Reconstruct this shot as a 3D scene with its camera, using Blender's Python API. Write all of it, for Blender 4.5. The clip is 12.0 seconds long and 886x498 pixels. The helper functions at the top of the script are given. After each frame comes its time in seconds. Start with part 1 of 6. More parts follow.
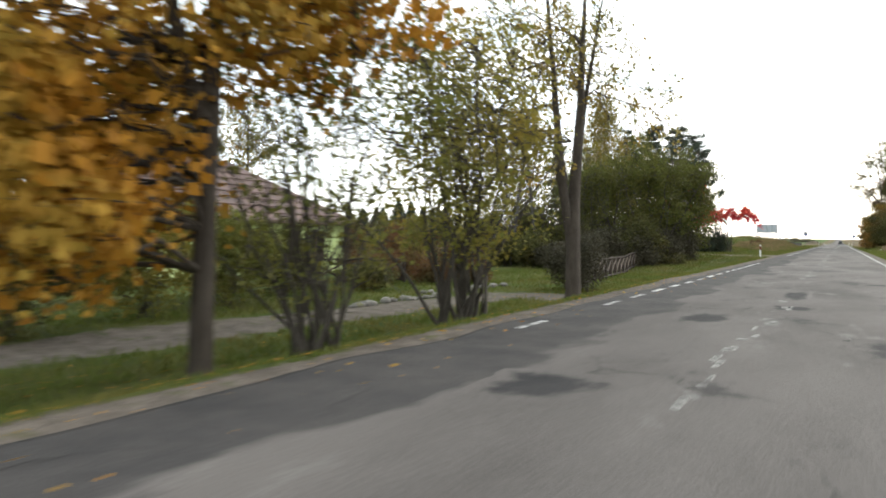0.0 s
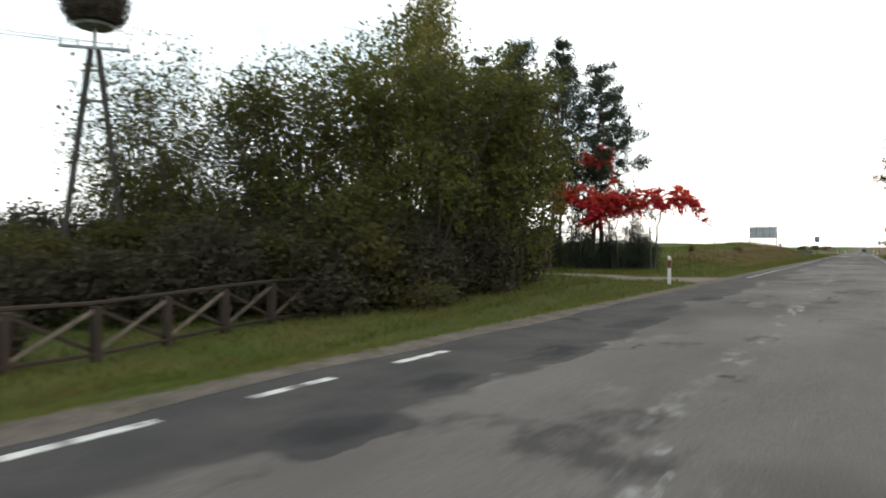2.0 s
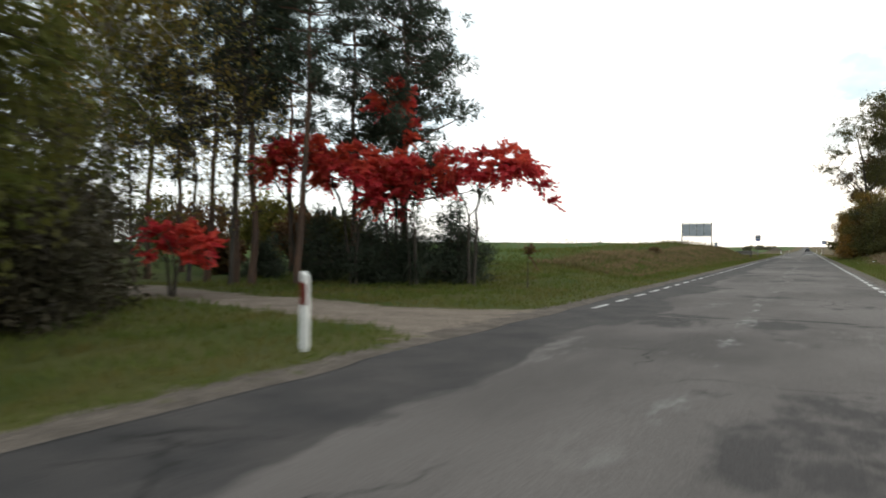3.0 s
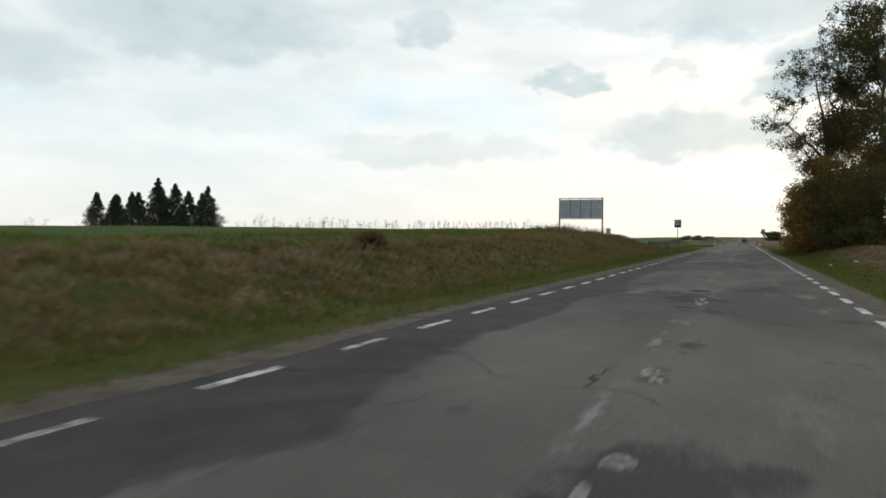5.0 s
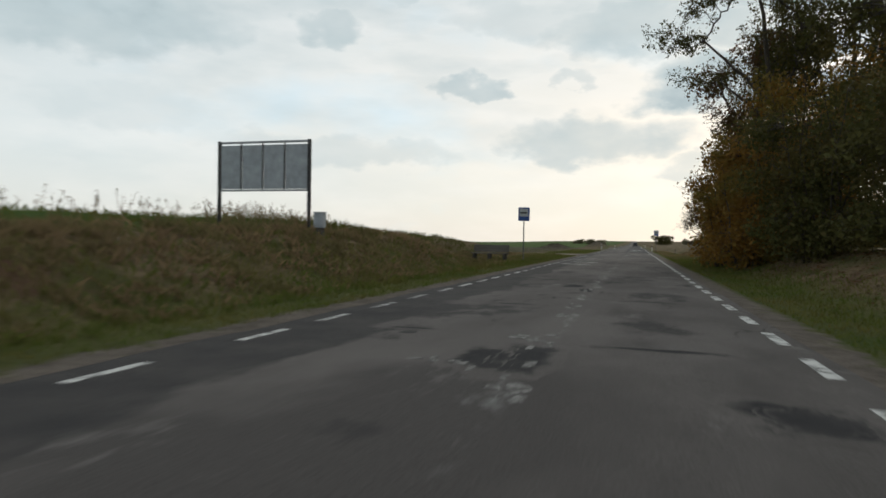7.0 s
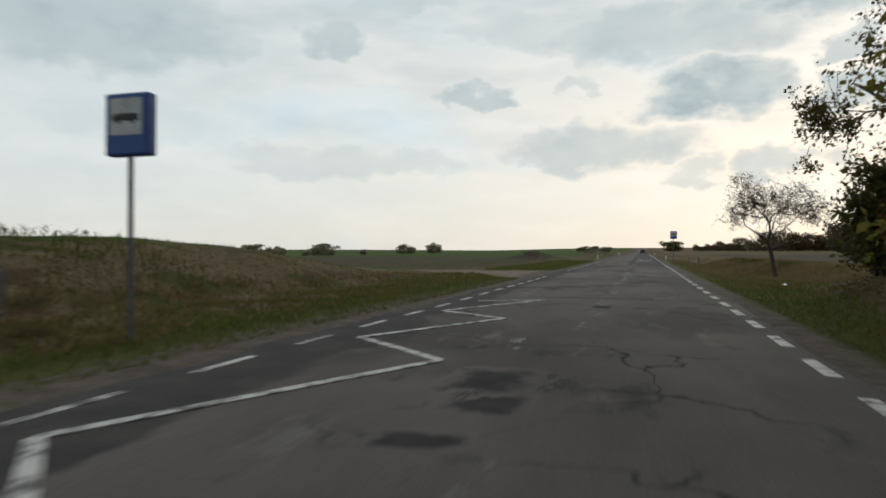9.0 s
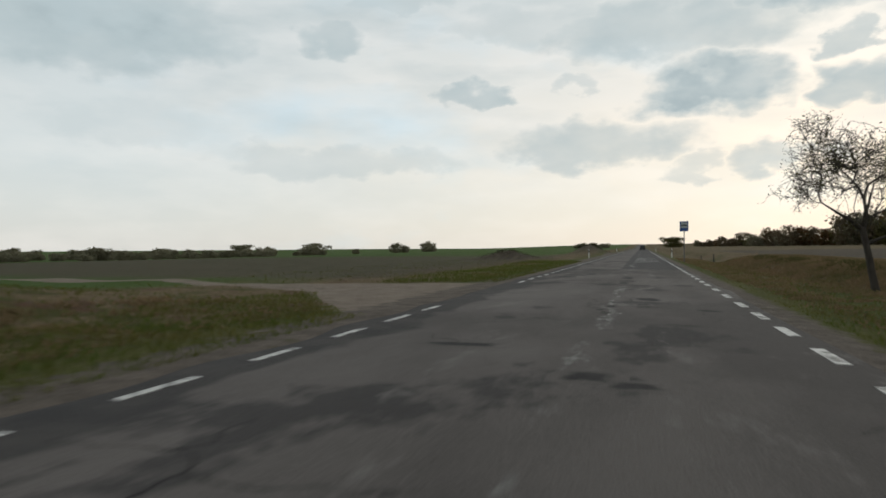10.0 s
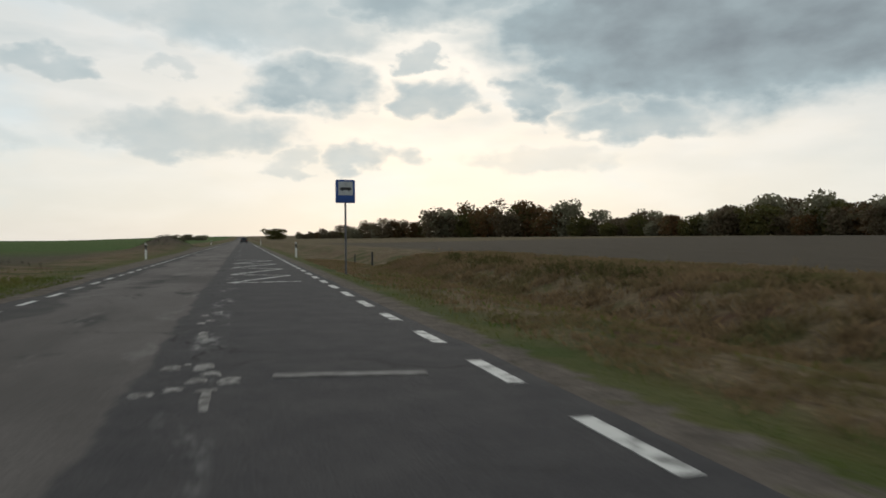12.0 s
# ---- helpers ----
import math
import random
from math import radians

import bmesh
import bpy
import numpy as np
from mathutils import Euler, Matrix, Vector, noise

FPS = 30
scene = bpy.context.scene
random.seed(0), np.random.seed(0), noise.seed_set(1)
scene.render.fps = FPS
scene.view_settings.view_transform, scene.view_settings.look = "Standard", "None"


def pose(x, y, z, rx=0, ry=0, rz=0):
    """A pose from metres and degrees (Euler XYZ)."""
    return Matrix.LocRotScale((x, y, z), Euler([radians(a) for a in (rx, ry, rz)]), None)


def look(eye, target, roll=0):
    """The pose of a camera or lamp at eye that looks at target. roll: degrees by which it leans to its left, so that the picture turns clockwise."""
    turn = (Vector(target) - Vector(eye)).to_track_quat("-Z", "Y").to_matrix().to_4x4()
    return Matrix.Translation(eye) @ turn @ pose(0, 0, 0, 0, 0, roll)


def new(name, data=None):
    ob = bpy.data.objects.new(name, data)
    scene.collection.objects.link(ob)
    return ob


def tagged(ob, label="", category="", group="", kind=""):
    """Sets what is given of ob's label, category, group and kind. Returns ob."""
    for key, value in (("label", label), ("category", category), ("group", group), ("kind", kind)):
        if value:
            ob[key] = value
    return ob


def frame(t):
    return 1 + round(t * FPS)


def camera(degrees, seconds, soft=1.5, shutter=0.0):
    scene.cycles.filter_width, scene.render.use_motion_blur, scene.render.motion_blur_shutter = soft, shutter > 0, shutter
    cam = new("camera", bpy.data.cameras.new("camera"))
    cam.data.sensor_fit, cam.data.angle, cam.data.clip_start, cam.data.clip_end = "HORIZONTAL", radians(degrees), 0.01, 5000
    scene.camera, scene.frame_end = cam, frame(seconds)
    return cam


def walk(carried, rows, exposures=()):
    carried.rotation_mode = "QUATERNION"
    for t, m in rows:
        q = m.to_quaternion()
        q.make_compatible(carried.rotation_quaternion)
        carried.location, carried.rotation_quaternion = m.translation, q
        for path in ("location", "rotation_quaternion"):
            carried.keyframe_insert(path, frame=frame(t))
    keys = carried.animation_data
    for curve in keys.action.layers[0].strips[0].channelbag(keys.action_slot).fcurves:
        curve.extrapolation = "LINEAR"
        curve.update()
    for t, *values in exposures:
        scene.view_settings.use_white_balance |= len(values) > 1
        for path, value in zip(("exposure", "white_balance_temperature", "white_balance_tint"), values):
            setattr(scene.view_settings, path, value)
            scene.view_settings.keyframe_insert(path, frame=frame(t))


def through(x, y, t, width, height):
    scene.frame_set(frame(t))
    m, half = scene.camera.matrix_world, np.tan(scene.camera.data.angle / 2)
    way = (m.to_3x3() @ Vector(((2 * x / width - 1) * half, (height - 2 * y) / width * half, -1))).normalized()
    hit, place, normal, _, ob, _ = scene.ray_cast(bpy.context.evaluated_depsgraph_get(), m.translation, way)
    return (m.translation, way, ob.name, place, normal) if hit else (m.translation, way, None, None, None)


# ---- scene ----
cam = camera(67.74, 12.0, soft=1.7, shutter=0.2)
PATH = [
    (0, pose(1.243, 0.000, 1.221, 88.96, -0.68, 30.99)),
    (0.5, pose(1.557, 8.387, 1.245, 89.36, -0.21, 30.89)),
    (1, pose(1.620, 16.757, 1.234, 89.64, 0.23, 33.55)),
    (1.5, pose(1.616, 24.951, 1.225, 89.68, 0.06, 33.50)),
    (2, pose(1.581, 33.386, 1.207, 89.76, -0.44, 32.52)),
    (2.5, pose(1.419, 41.787, 1.218, 90.00, 0.08, 30.96)),
    (3, pose(1.369, 50.245, 1.238, 89.83, -0.32, 28.85)),
    (3.5, pose(1.331, 58.489, 1.228, 89.19, -0.80, 27.06)),
    (3.7, pose(1.336, 61.749, 1.226, 89.13, -0.78, 27.33)),
    (5.3, pose(1.412, 87.768, 1.218, 88.78, -0.57, 24.16)),
    (5.5, pose(1.428, 91.012, 1.217, 88.66, -0.55, 24.19)),
    (6, pose(1.541, 99.031, 1.221, 88.88, -0.84, 22.98)),
    (6.2, pose(1.573, 102.190, 1.233, 88.95, -0.85, 19.73)),
    (6.4, pose(1.599, 105.335, 1.242, 89.03, -0.85, 18.19)),
    (6.5, pose(1.612, 106.914, 1.237, 89.07, -0.85, 18.03)),
    (7, pose(1.666, 114.879, 1.123, 89.27, -0.91, 16.23)),
    (7.2, pose(1.664, 118.069, 1.120, 89.59, -0.83, 16.00)),
    (8.8, pose(1.610, 143.605, 1.169, 90.03, -0.22, 16.44)),
    (9, pose(1.598, 146.812, 1.175, 90.06, -0.15, 16.81)),
    (9.5, pose(1.508, 154.994, 1.174, 89.94, 0.30, 16.90)),
    (10, pose(1.441, 163.374, 1.164, 89.93, 0.46, 16.75)),
    (10.5, pose(1.421, 171.769, 1.140, 89.69, -0.23, 16.30)),
    (10.6, pose(1.414, 173.447, 1.139, 89.67, -0.18, 9.56)),
    (10.7, pose(1.405, 175.125, 1.138, 89.64, -0.13, 4.49)),
    (10.8, pose(1.396, 176.802, 1.138, 89.62, -0.08, -2.09)),
    (10.9, pose(1.387, 178.476, 1.139, 89.59, -0.03, -5.61)),
    (11, pose(1.379, 180.144, 1.141, 89.57, 0.02, -9.41)),
    (11.2, pose(1.365, 183.462, 1.147, 89.51, -0.06, -12.22)),
    (11.5, pose(1.341, 188.416, 1.155, 89.44, -0.20, -12.93)),
    (12, pose(1.272, 196.646, 1.147, 88.99, 0.39, -16.92)),
]
walk(cam, PATH, exposures=[(0, 1.75), (0.5, 1.42), (1.0, 1.15), (2.5, 1.1), (3.5, 0.72), (5.3, 0.25), (6.2, 0.08), (7.2, 0.10), (9.0, 0.0), (12.0, -0.05)])

# ---- sky and sun: thin broken overcast, the sun hidden low ahead ----
SUN_AZ, SUN_EL = 18.0, 24.0   # degrees to the right of +y, and above the horizon
world = bpy.data.worlds.new("overcast")
scene.world = world
world.use_nodes = True
wn, wl = world.node_tree.nodes, world.node_tree.links
wn.clear()


def wmath(op, a, b=None, c=None, clamp=False):
    nd = wn.new("ShaderNodeMath")
    nd.operation, nd.use_clamp = op, clamp
    for i, v in enumerate((a, b, c)):
        if v is None:
            continue
        if isinstance(v, (int, float)):
            nd.inputs[i].default_value = v
        else:
            wl.new(v, nd.inputs[i])
    return nd.outputs[0]


def wmix(fac, a, b):
    nd = wn.new("ShaderNodeMix")
    nd.data_type = "RGBA"
    for sock, v in ((nd.inputs[0], fac), (nd.inputs[6], a), (nd.inputs[7], b)):
        if isinstance(v, (int, float)):
            sock.default_value = v
        elif isinstance(v, tuple):
            sock.default_value = (*v, 1)
        else:
            wl.new(v, sock)
    return nd.outputs[2]


coord = wn.new("ShaderNodeTexCoord")
sep = wn.new("ShaderNodeSeparateXYZ")
wl.new(coord.outputs["Generated"], sep.inputs[0])


def wnoise(scale, detail, stretch=1.0, offset=0.0):
    mp = wn.new("ShaderNodeMapping")
    mp.inputs["Scale"].default_value = (1, 1, stretch)
    mp.inputs["Location"].default_value = (offset, offset * 0.7, 0)
    wl.new(coord.outputs["Generated"], mp.inputs[0])
    nz = wn.new("ShaderNodeTexNoise")
    nz.inputs["Scale"].default_value, nz.inputs["Detail"].default_value = scale, detail
    wl.new(mp.outputs[0], nz.inputs["Vector"])
    return nz.outputs[0]


def drift(scale, detail, stretch, offset, amount):
    return wmath("MULTIPLY", wmath("SUBTRACT", wnoise(scale, detail, stretch, offset), 0.5), amount)


def eased(v):
    """Smooth step of a value already between 0 and 1."""
    return wmath("MULTIPLY", wmath("MULTIPLY", v, v), wmath("SUBTRACT", 3.0, wmath("MULTIPLY", v, 2.0)))


# cloud outlines billow at two scales
az_raw = wmath("ARCTAN2", sep.outputs[0], sep.outputs[1])
el_raw = wmath("ARCSINE", sep.outputs[2])
az = wmath("ADD", wmath("ADD", az_raw, drift(7, 3, 2.0, 0.0, 0.20)), drift(19, 7, 1.8, 4.4, 0.15))
el = wmath("ADD", wmath("ADD", el_raw, drift(8, 3, 2.0, 3.1, 0.05)), drift(21, 7, 1.8, 7.7, 0.068))
# clouds of the day: azimuth, elevation, half width, half height (degrees), density
CLOUDS = [
    (-14.3, 12.7, 2.9, 1.4, 1.0), (-5.0, 8.5, 7.4, 2.2, 0.85), (6.5, 12.4, 5.6, 2.7, 1.1), (16.4, 11.4, 2.8, 2.0, 1.0),
    (24.9, 11.6, 3.1, 2.7, 1.1), (10.4, 6.7, 3.4, 1.5, 0.8), (3.8, 6.4, 2.5, 1.2, 0.6), (33.5, 9.6, 6.0, 2.0, 1.1),
    (44.0, 17.5, 22.0, 9.8, 1.9), (3.0, 17.2, 10.0, 2.8, 0.9), (17.0, 20.0, 11.0, 3.4, 1.2), (-44.5, 16.8, 10.5, 4.6, 1.0),
    (-25.0, 17.4, 4.8, 1.6, 0.95), (-20.0, 20.2, 3.2, 1.3, 0.6), (-26.0, 7.2, 9.5, 1.6, 0.5), (-8.0, 18.2, 7.0, 2.0, 0.55),
    (15.6, 15.1, 1.5, 1.0, 0.9), (-5.8, 13.4, 2.6, 1.0, 0.55), (-42.0, 9.5, 7.0, 2.0, 0.3), (-74.0, 23.0, 17.0, 9.0, 1.5),
    (-63.0, 13.0, 10.0, 3.2, 0.8), (26.0, 6.6, 6.5, 1.2, 0.4),
]
density = None
for ca, ce, hw, hh, dens in CLOUDS:
    u = wmath("DIVIDE", wmath("SUBTRACT", az, radians(ca)), radians(hw))
    v = wmath("DIVIDE", wmath("SUBTRACT", el, radians(ce)), radians(hh))
    v = wmath("MINIMUM", v, wmath("MULTIPLY", v, 1.35))       # flatter undersides
    r2 = wmath("ADD", wmath("MULTIPLY", u, u), wmath("MULTIPLY", v, v))
    one = wmath("MULTIPLY", eased(wmath("DIVIDE", wmath("SUBTRACT", 1.75, r2), 1.5, clamp=True)), dens)
    density = one if density is None else wmath("MAXIMUM", density, one)
density = wmath("MULTIPLY", density, wmath("MULTIPLY_ADD", wnoise(11, 5, 2.0, 6.6), 0.9, 0.5))
# thin grey sheets between the clouds
sheet = wmath("MULTIPLY", wmath("SUBTRACT", wnoise(6, 5, 3.4, 9.3), 0.42, clamp=True), 2.4, clamp=True)
sheet = wmath("MULTIPLY", sheet, wmath("MULTIPLY_ADD", el_raw, 3.6, -0.1, clamp=True))
density = wmath("MAXIMUM", density, sheet)
# broken cloud everywhere else, denser overhead
field = wmath("MULTIPLY", wmath("SUBTRACT", wnoise(5, 6, 2.6, 1.7), 0.43, clamp=True), 2.8, clamp=True)
field = wmath("MULTIPLY", field, wmath("MULTIPLY_ADD", el_raw, 2.6, -0.45, clamp=True))
density = wmath("MAXIMUM", density, field)
sky = wn.new("ShaderNodeTexSky")
sky.sky_type, sky.sun_disc = "NISHITA", False
sky.sun_elevation, sky.sun_rotation = radians(SUN_EL), radians(SUN_AZ)
sky_dim = wmix(0.9, sky.outputs[0], (0, 0, 0))
# veil of thin bright cloud, warm towards the hidden sun and near the horizon
from_sun = wmath("ABSOLUTE", wmath("SUBTRACT", az, radians(SUN_AZ)))
warm = wmath("MULTIPLY", wmath("SUBTRACT", 1.0, wmath("DIVIDE", from_sun, radians(60)), clamp=True),
             wmath("SUBTRACT", 1.0, wmath("DIVIDE", wmath("ABSOLUTE", wmath("SUBTRACT", el_raw, radians(8))), radians(15)), clamp=True))
veil = wmix(warm, (0.69, 0.74, 0.735), (1.02, 0.88, 0.71))
low = wmath("SUBTRACT", 1.0, wmath("DIVIDE", el_raw, radians(7)), clamp=True)
veil = wmix(wmath("MULTIPLY", low, 0.55), veil, (0.71, 0.68, 0.63))
streak = wmath("MULTIPLY", wmath("SUBTRACT", wnoise(7, 4, 3.0, 5.3), 0.42, clamp=True), 3.2, clamp=True)
veil = wmix(wmath("MULTIPLY", streak, 0.4), veil, (0.92, 0.90, 0.86))
gap = wmath("MULTIPLY", wmath("SUBTRACT", wnoise(4, 4, 2.2, 8.9), 0.56, clamp=True), 4.0, clamp=True)
veil = wmix(wmath("MULTIPLY", gap, 0.75), veil, (0.62, 0.78, 0.86))
veil = wmix(0.12, veil, sky_dim)
grey = wmix(wnoise(14, 5, 2.0, 2.2), (0.375, 0.465, 0.495), (0.465, 0.555, 0.58))
cloudy = wmix(wmath("MULTIPLY", density, 0.82, clamp=True), veil, grey)
cloudy = wmix(wmath("MULTIPLY", wmath("SUBTRACT", density, 1.0), 0.9, clamp=True), cloudy, (0.235, 0.275, 0.30))
background = wn.new("ShaderNodeBackground")
wl.new(cloudy, background.inputs[0])
background.inputs[1].default_value = 1.05
out = wn.new("ShaderNodeOutputWorld")
wl.new(background.outputs[0], out.inputs[0])

sun = new("sun", bpy.data.lights.new("sun", "SUN"))
sun.data.energy, sun.data.angle, sun.data.color = 0.6, radians(18), (1.0, 0.93, 0.82)
sa, se = radians(SUN_AZ), radians(SUN_EL)
sun.matrix_world = look((0, 0, 40), (-math.sin(sa) * math.cos(se), -math.cos(sa) * math.cos(se), 40 - math.sin(se)))


# ---- materials ----
def material(name, rough=0.8, metal=0.0):
    m = bpy.data.materials.new(name)
    m.use_nodes = True
    b = m.node_tree.nodes["Principled BSDF"]
    b.inputs["Roughness"].default_value, b.inputs["Metallic"].default_value = rough, metal
    b.inputs["Specular IOR Level"].default_value = 0.3
    return m, m.node_tree.nodes, m.node_tree.links, b


def noise_fac(n, l, scale, detail=4, lo=0.35, hi=0.65, stretch=(1, 1, 1), coords="Object", rough=0.55):
    tc, mp, nz, mr = n.new("ShaderNodeTexCoord"), n.new("ShaderNodeMapping"), n.new("ShaderNodeTexNoise"), n.new("ShaderNodeMapRange")
    mp.inputs["Scale"].default_value = stretch
    nz.inputs["Scale"].default_value, nz.inputs["Detail"].default_value, nz.inputs["Roughness"].default_value = scale, detail, rough
    mr.inputs[1].default_value, mr.inputs[2].default_value = lo, hi
    l.new(tc.outputs[coords], mp.inputs[0])
    l.new(mp.outputs[0], nz.inputs["Vector"])
    l.new(nz.outputs[0], mr.inputs[0])
    return mr.outputs[0]


def mix(n, l, fac, a, b, blend="MIX"):
    nd = n.new("ShaderNodeMix")
    nd.data_type, nd.blend_type = "RGBA", blend
    for sock, v in ((nd.inputs[0], fac), (nd.inputs[6], a), (nd.inputs[7], b)):
        if isinstance(v, (int, float)):
            sock.default_value = v
        elif isinstance(v, tuple):
            sock.default_value = (*v, 1)
        else:
            l.new(v, sock)
    return nd.outputs[2]


def times(n, l, a, b):
    nd = n.new("ShaderNodeMath")
    nd.operation = "MULTIPLY"
    for i, v in enumerate((a, b)):
        if isinstance(v, (int, float)):
            nd.inputs[i].default_value = v
        else:
            l.new(v, nd.inputs[i])
    return nd.outputs[0]


def bump(n, l, b, height, strength, distance):
    nd = n.new("ShaderNodeBump")
    nd.inputs["Strength"].default_value, nd.inputs["Distance"].default_value = strength, distance
    l.new(height, nd.inputs["Height"])
    l.new(nd.outputs[0], b.inputs["Normal"])


def two_tone(name, c1, c2, scale, rough=0.8, metal=0.0, fine=None, stretch=(1, 1, 1), bump_by=0.0, vary=0.0):
    """A surface of two colours at one scale, with finer grain over it and relief."""
    m, n, l, b = material(name, rough, metal)
    col = mix(n, l, noise_fac(n, l, scale, 5, stretch=stretch), c1, c2)
    grain = noise_fac(n, l, fine or scale * 9, 4, 0.25, 0.75, stretch)
    col = mix(n, l, 0.5, col, mix(n, l, grain, (0.55, 0.55, 0.55), (1.35, 1.35, 1.35)), "MULTIPLY")
    col = mix(n, l, 0.5, col, (1.3, 1.3, 1.3), "MULTIPLY")
    if vary:
        oi = n.new("ShaderNodeObjectInfo")
        v = n.new("ShaderNodeMapRange")
        v.inputs[3].default_value, v.inputs[4].default_value = 1 - vary, 1 + vary
        l.new(oi.outputs["Random"], v.inputs[0])
        col = mix(n, l, 1.0, col, v.outputs[0], "MULTIPLY")
    l.new(col, b.inputs["Base Color"])
    if bump_by:
        bump(n, l, b, grain, 0.6, bump_by)
    return m


def leafy(name, c1, c2, c3, through=0.35, rough=0.55):
    """Leaves: three colours mixed leaf by leaf and crown part by crown part, some light passing through."""
    m, n, l, b = material(name, rough + 0.2)
    b.inputs["Specular IOR Level"].default_value = 0.15
    geo = n.new("ShaderNodeNewGeometry")
    col = mix(n, l, geo.outputs["Random Per Island"], c1, c2)
    col = mix(n, l, noise_fac(n, l, 0.55, 3, 0.45, 0.65), col, c3)
    col = mix(n, l, 1.0, col, (1.22, 1.2, 1.15), "MULTIPLY")
    l.new(col, b.inputs["Base Color"])
    tr, ms = n.new("ShaderNodeBsdfTranslucent"), n.new("ShaderNodeMixShader")
    ms.inputs[0].default_value = through
    l.new(col, tr.inputs[0])
    l.new(b.outputs[0], ms.inputs[1])
    l.new(tr.outputs[0], ms.inputs[2])
    l.new(ms.outputs[0], n["Material Output"].inputs[0])
    return m


LEAF_ORANGE = leafy("maple_leaves", (0.34, 0.16, 0.02), (0.22, 0.10, 0.015), (0.26, 0.17, 0.03))
LEAF_OLIVE = leafy("olive_leaves", (0.15, 0.135, 0.032), (0.10, 0.105, 0.026), (0.19, 0.145, 0.03), 0.42)
LEAF_GREEN = leafy("green_leaves", (0.074, 0.088, 0.022), (0.125, 0.118, 0.028), (0.10, 0.092, 0.024), 0.42)
LEAF_THICKET = leafy("thicket_leaves", (0.052, 0.064, 0.015), (0.088, 0.088, 0.021), (0.070, 0.066, 0.018), 0.40)
LEAF_JUNIPER = leafy("juniper_leaves", (0.030, 0.029, 0.018), (0.045, 0.040, 0.024), (0.040, 0.033, 0.021), 0.2)
LEAF_DARK = leafy("dark_leaves", (0.044, 0.048, 0.016), (0.068, 0.064, 0.020), (0.072, 0.058, 0.019), 0.35)
LEAF_RED = leafy("sumac_leaves", (0.50, 0.046, 0.050), (0.34, 0.026, 0.040), (0.54, 0.095, 0.046), 0.55)
LEAF_BROWN = leafy("russet_leaves", (0.105, 0.048, 0.020), (0.070, 0.042, 0.019), (0.060, 0.050, 0.020))
LEAF_BIRCH = leafy("birch_leaves", (0.16, 0.13, 0.035), (0.10, 0.10, 0.03), (0.20, 0.13, 0.03))
NEEDLES = leafy("needles", (0.026, 0.038, 0.026), (0.040, 0.050, 0.034), (0.036, 0.044, 0.030), 0.18)
BARK = two_tone("bark", (0.028, 0.021, 0.016), (0.050, 0.039, 0.030), 7, 0.95, stretch=(1, 1, 0.3), fine=45, bump_by=0.02)
BARK_PINE = two_tone("pine_bark", (0.10, 0.055, 0.035), (0.06, 0.042, 0.034), 4, 0.9, stretch=(1, 1, 0.4), fine=40, bump_by=0.02)
BARK_DARK = two_tone("dark_bark", (0.03, 0.025, 0.02), (0.055, 0.045, 0.036), 9, 0.9, stretch=(1, 1, 0.3), fine=60, bump_by=0.012)
BARK_BIRCH = two_tone("birch_bark", (0.5, 0.48, 0.44), (0.18, 0.16, 0.15), 3, 0.8, stretch=(1, 1, 2.5), fine=30)
FENCE_WOOD = two_tone("fence_wood", (0.030, 0.019, 0.013), (0.019, 0.013, 0.010), 5, 0.85, fine=70, stretch=(1, 1, 0.3), bump_by=0.006, vary=0.25)
# paler copy of the fence wood, with the light on the braces painted in
FENCE_LIT = two_tone("lit_fence_wood", (0.10, 0.076, 0.058), (0.06, 0.045, 0.034), 5, 0.85, fine=70, stretch=(1, 1, 0.3), bump_by=0.006, vary=0.25)
GREY_STEEL = two_tone("grey_steel", (0.30, 0.31, 0.32), (0.22, 0.23, 0.24), 3, 0.5, 0.6)
DARK_STEEL = two_tone("dull_steel", (0.11, 0.11, 0.115), (0.08, 0.08, 0.085), 3, 0.6, 0.4)
BOARD_GREY = two_tone("board_back", (0.23, 0.25, 0.27), (0.27, 0.29, 0.31), 1.2, 0.6, 0.1, fine=4)
CONCRETE = two_tone("concrete", (0.30, 0.29, 0.27), (0.22, 0.21, 0.2), 3, 0.9, fine=50, bump_by=0.006)
WHITE_PLASTIC = two_tone("white_plastic", (0.58, 0.57, 0.55), (0.44, 0.43, 0.41), 3, 0.5)
RED_REFLECTOR = two_tone("red_reflector", (0.14, 0.02, 0.016), (0.10, 0.018, 0.015), 8, 0.3)
SIGN_BLUE = two_tone("sign_blue", (0.015, 0.048, 0.17), (0.02, 0.058, 0.20), 4, 0.45)
# white panel turned grey: the shade of the backlit sign is in its colour
PANEL_GREY = two_tone("greyed_white_panel", (0.34, 0.35, 0.35), (0.26, 0.27, 0.27), 4, 0.55)
SIGN_WHITE = two_tone("sign_white", (0.62, 0.63, 0.62), (0.5, 0.51, 0.5), 4, 0.45)
SIGN_BLACK = two_tone("sign_black", (0.015, 0.015, 0.017), (0.03, 0.03, 0.03), 4, 0.5)
NEST = two_tone("nest_twigs", (0.035, 0.028, 0.022), (0.07, 0.055, 0.042), 6, 0.95, fine=60)
PLASTER = two_tone("green_plaster", (0.50, 0.58, 0.26), (0.42, 0.50, 0.22), 1.2, 0.9, fine=40, bump_by=0.004)
ROOF = two_tone("brown_roof_sheet", (0.10, 0.062, 0.052), (0.07, 0.047, 0.042), 1.4, 0.75, fine=30, vary=0.12)
DARK_ROOF = two_tone("dark_roof", (0.045, 0.041, 0.040), (0.032, 0.030, 0.030), 1.4, 0.95)
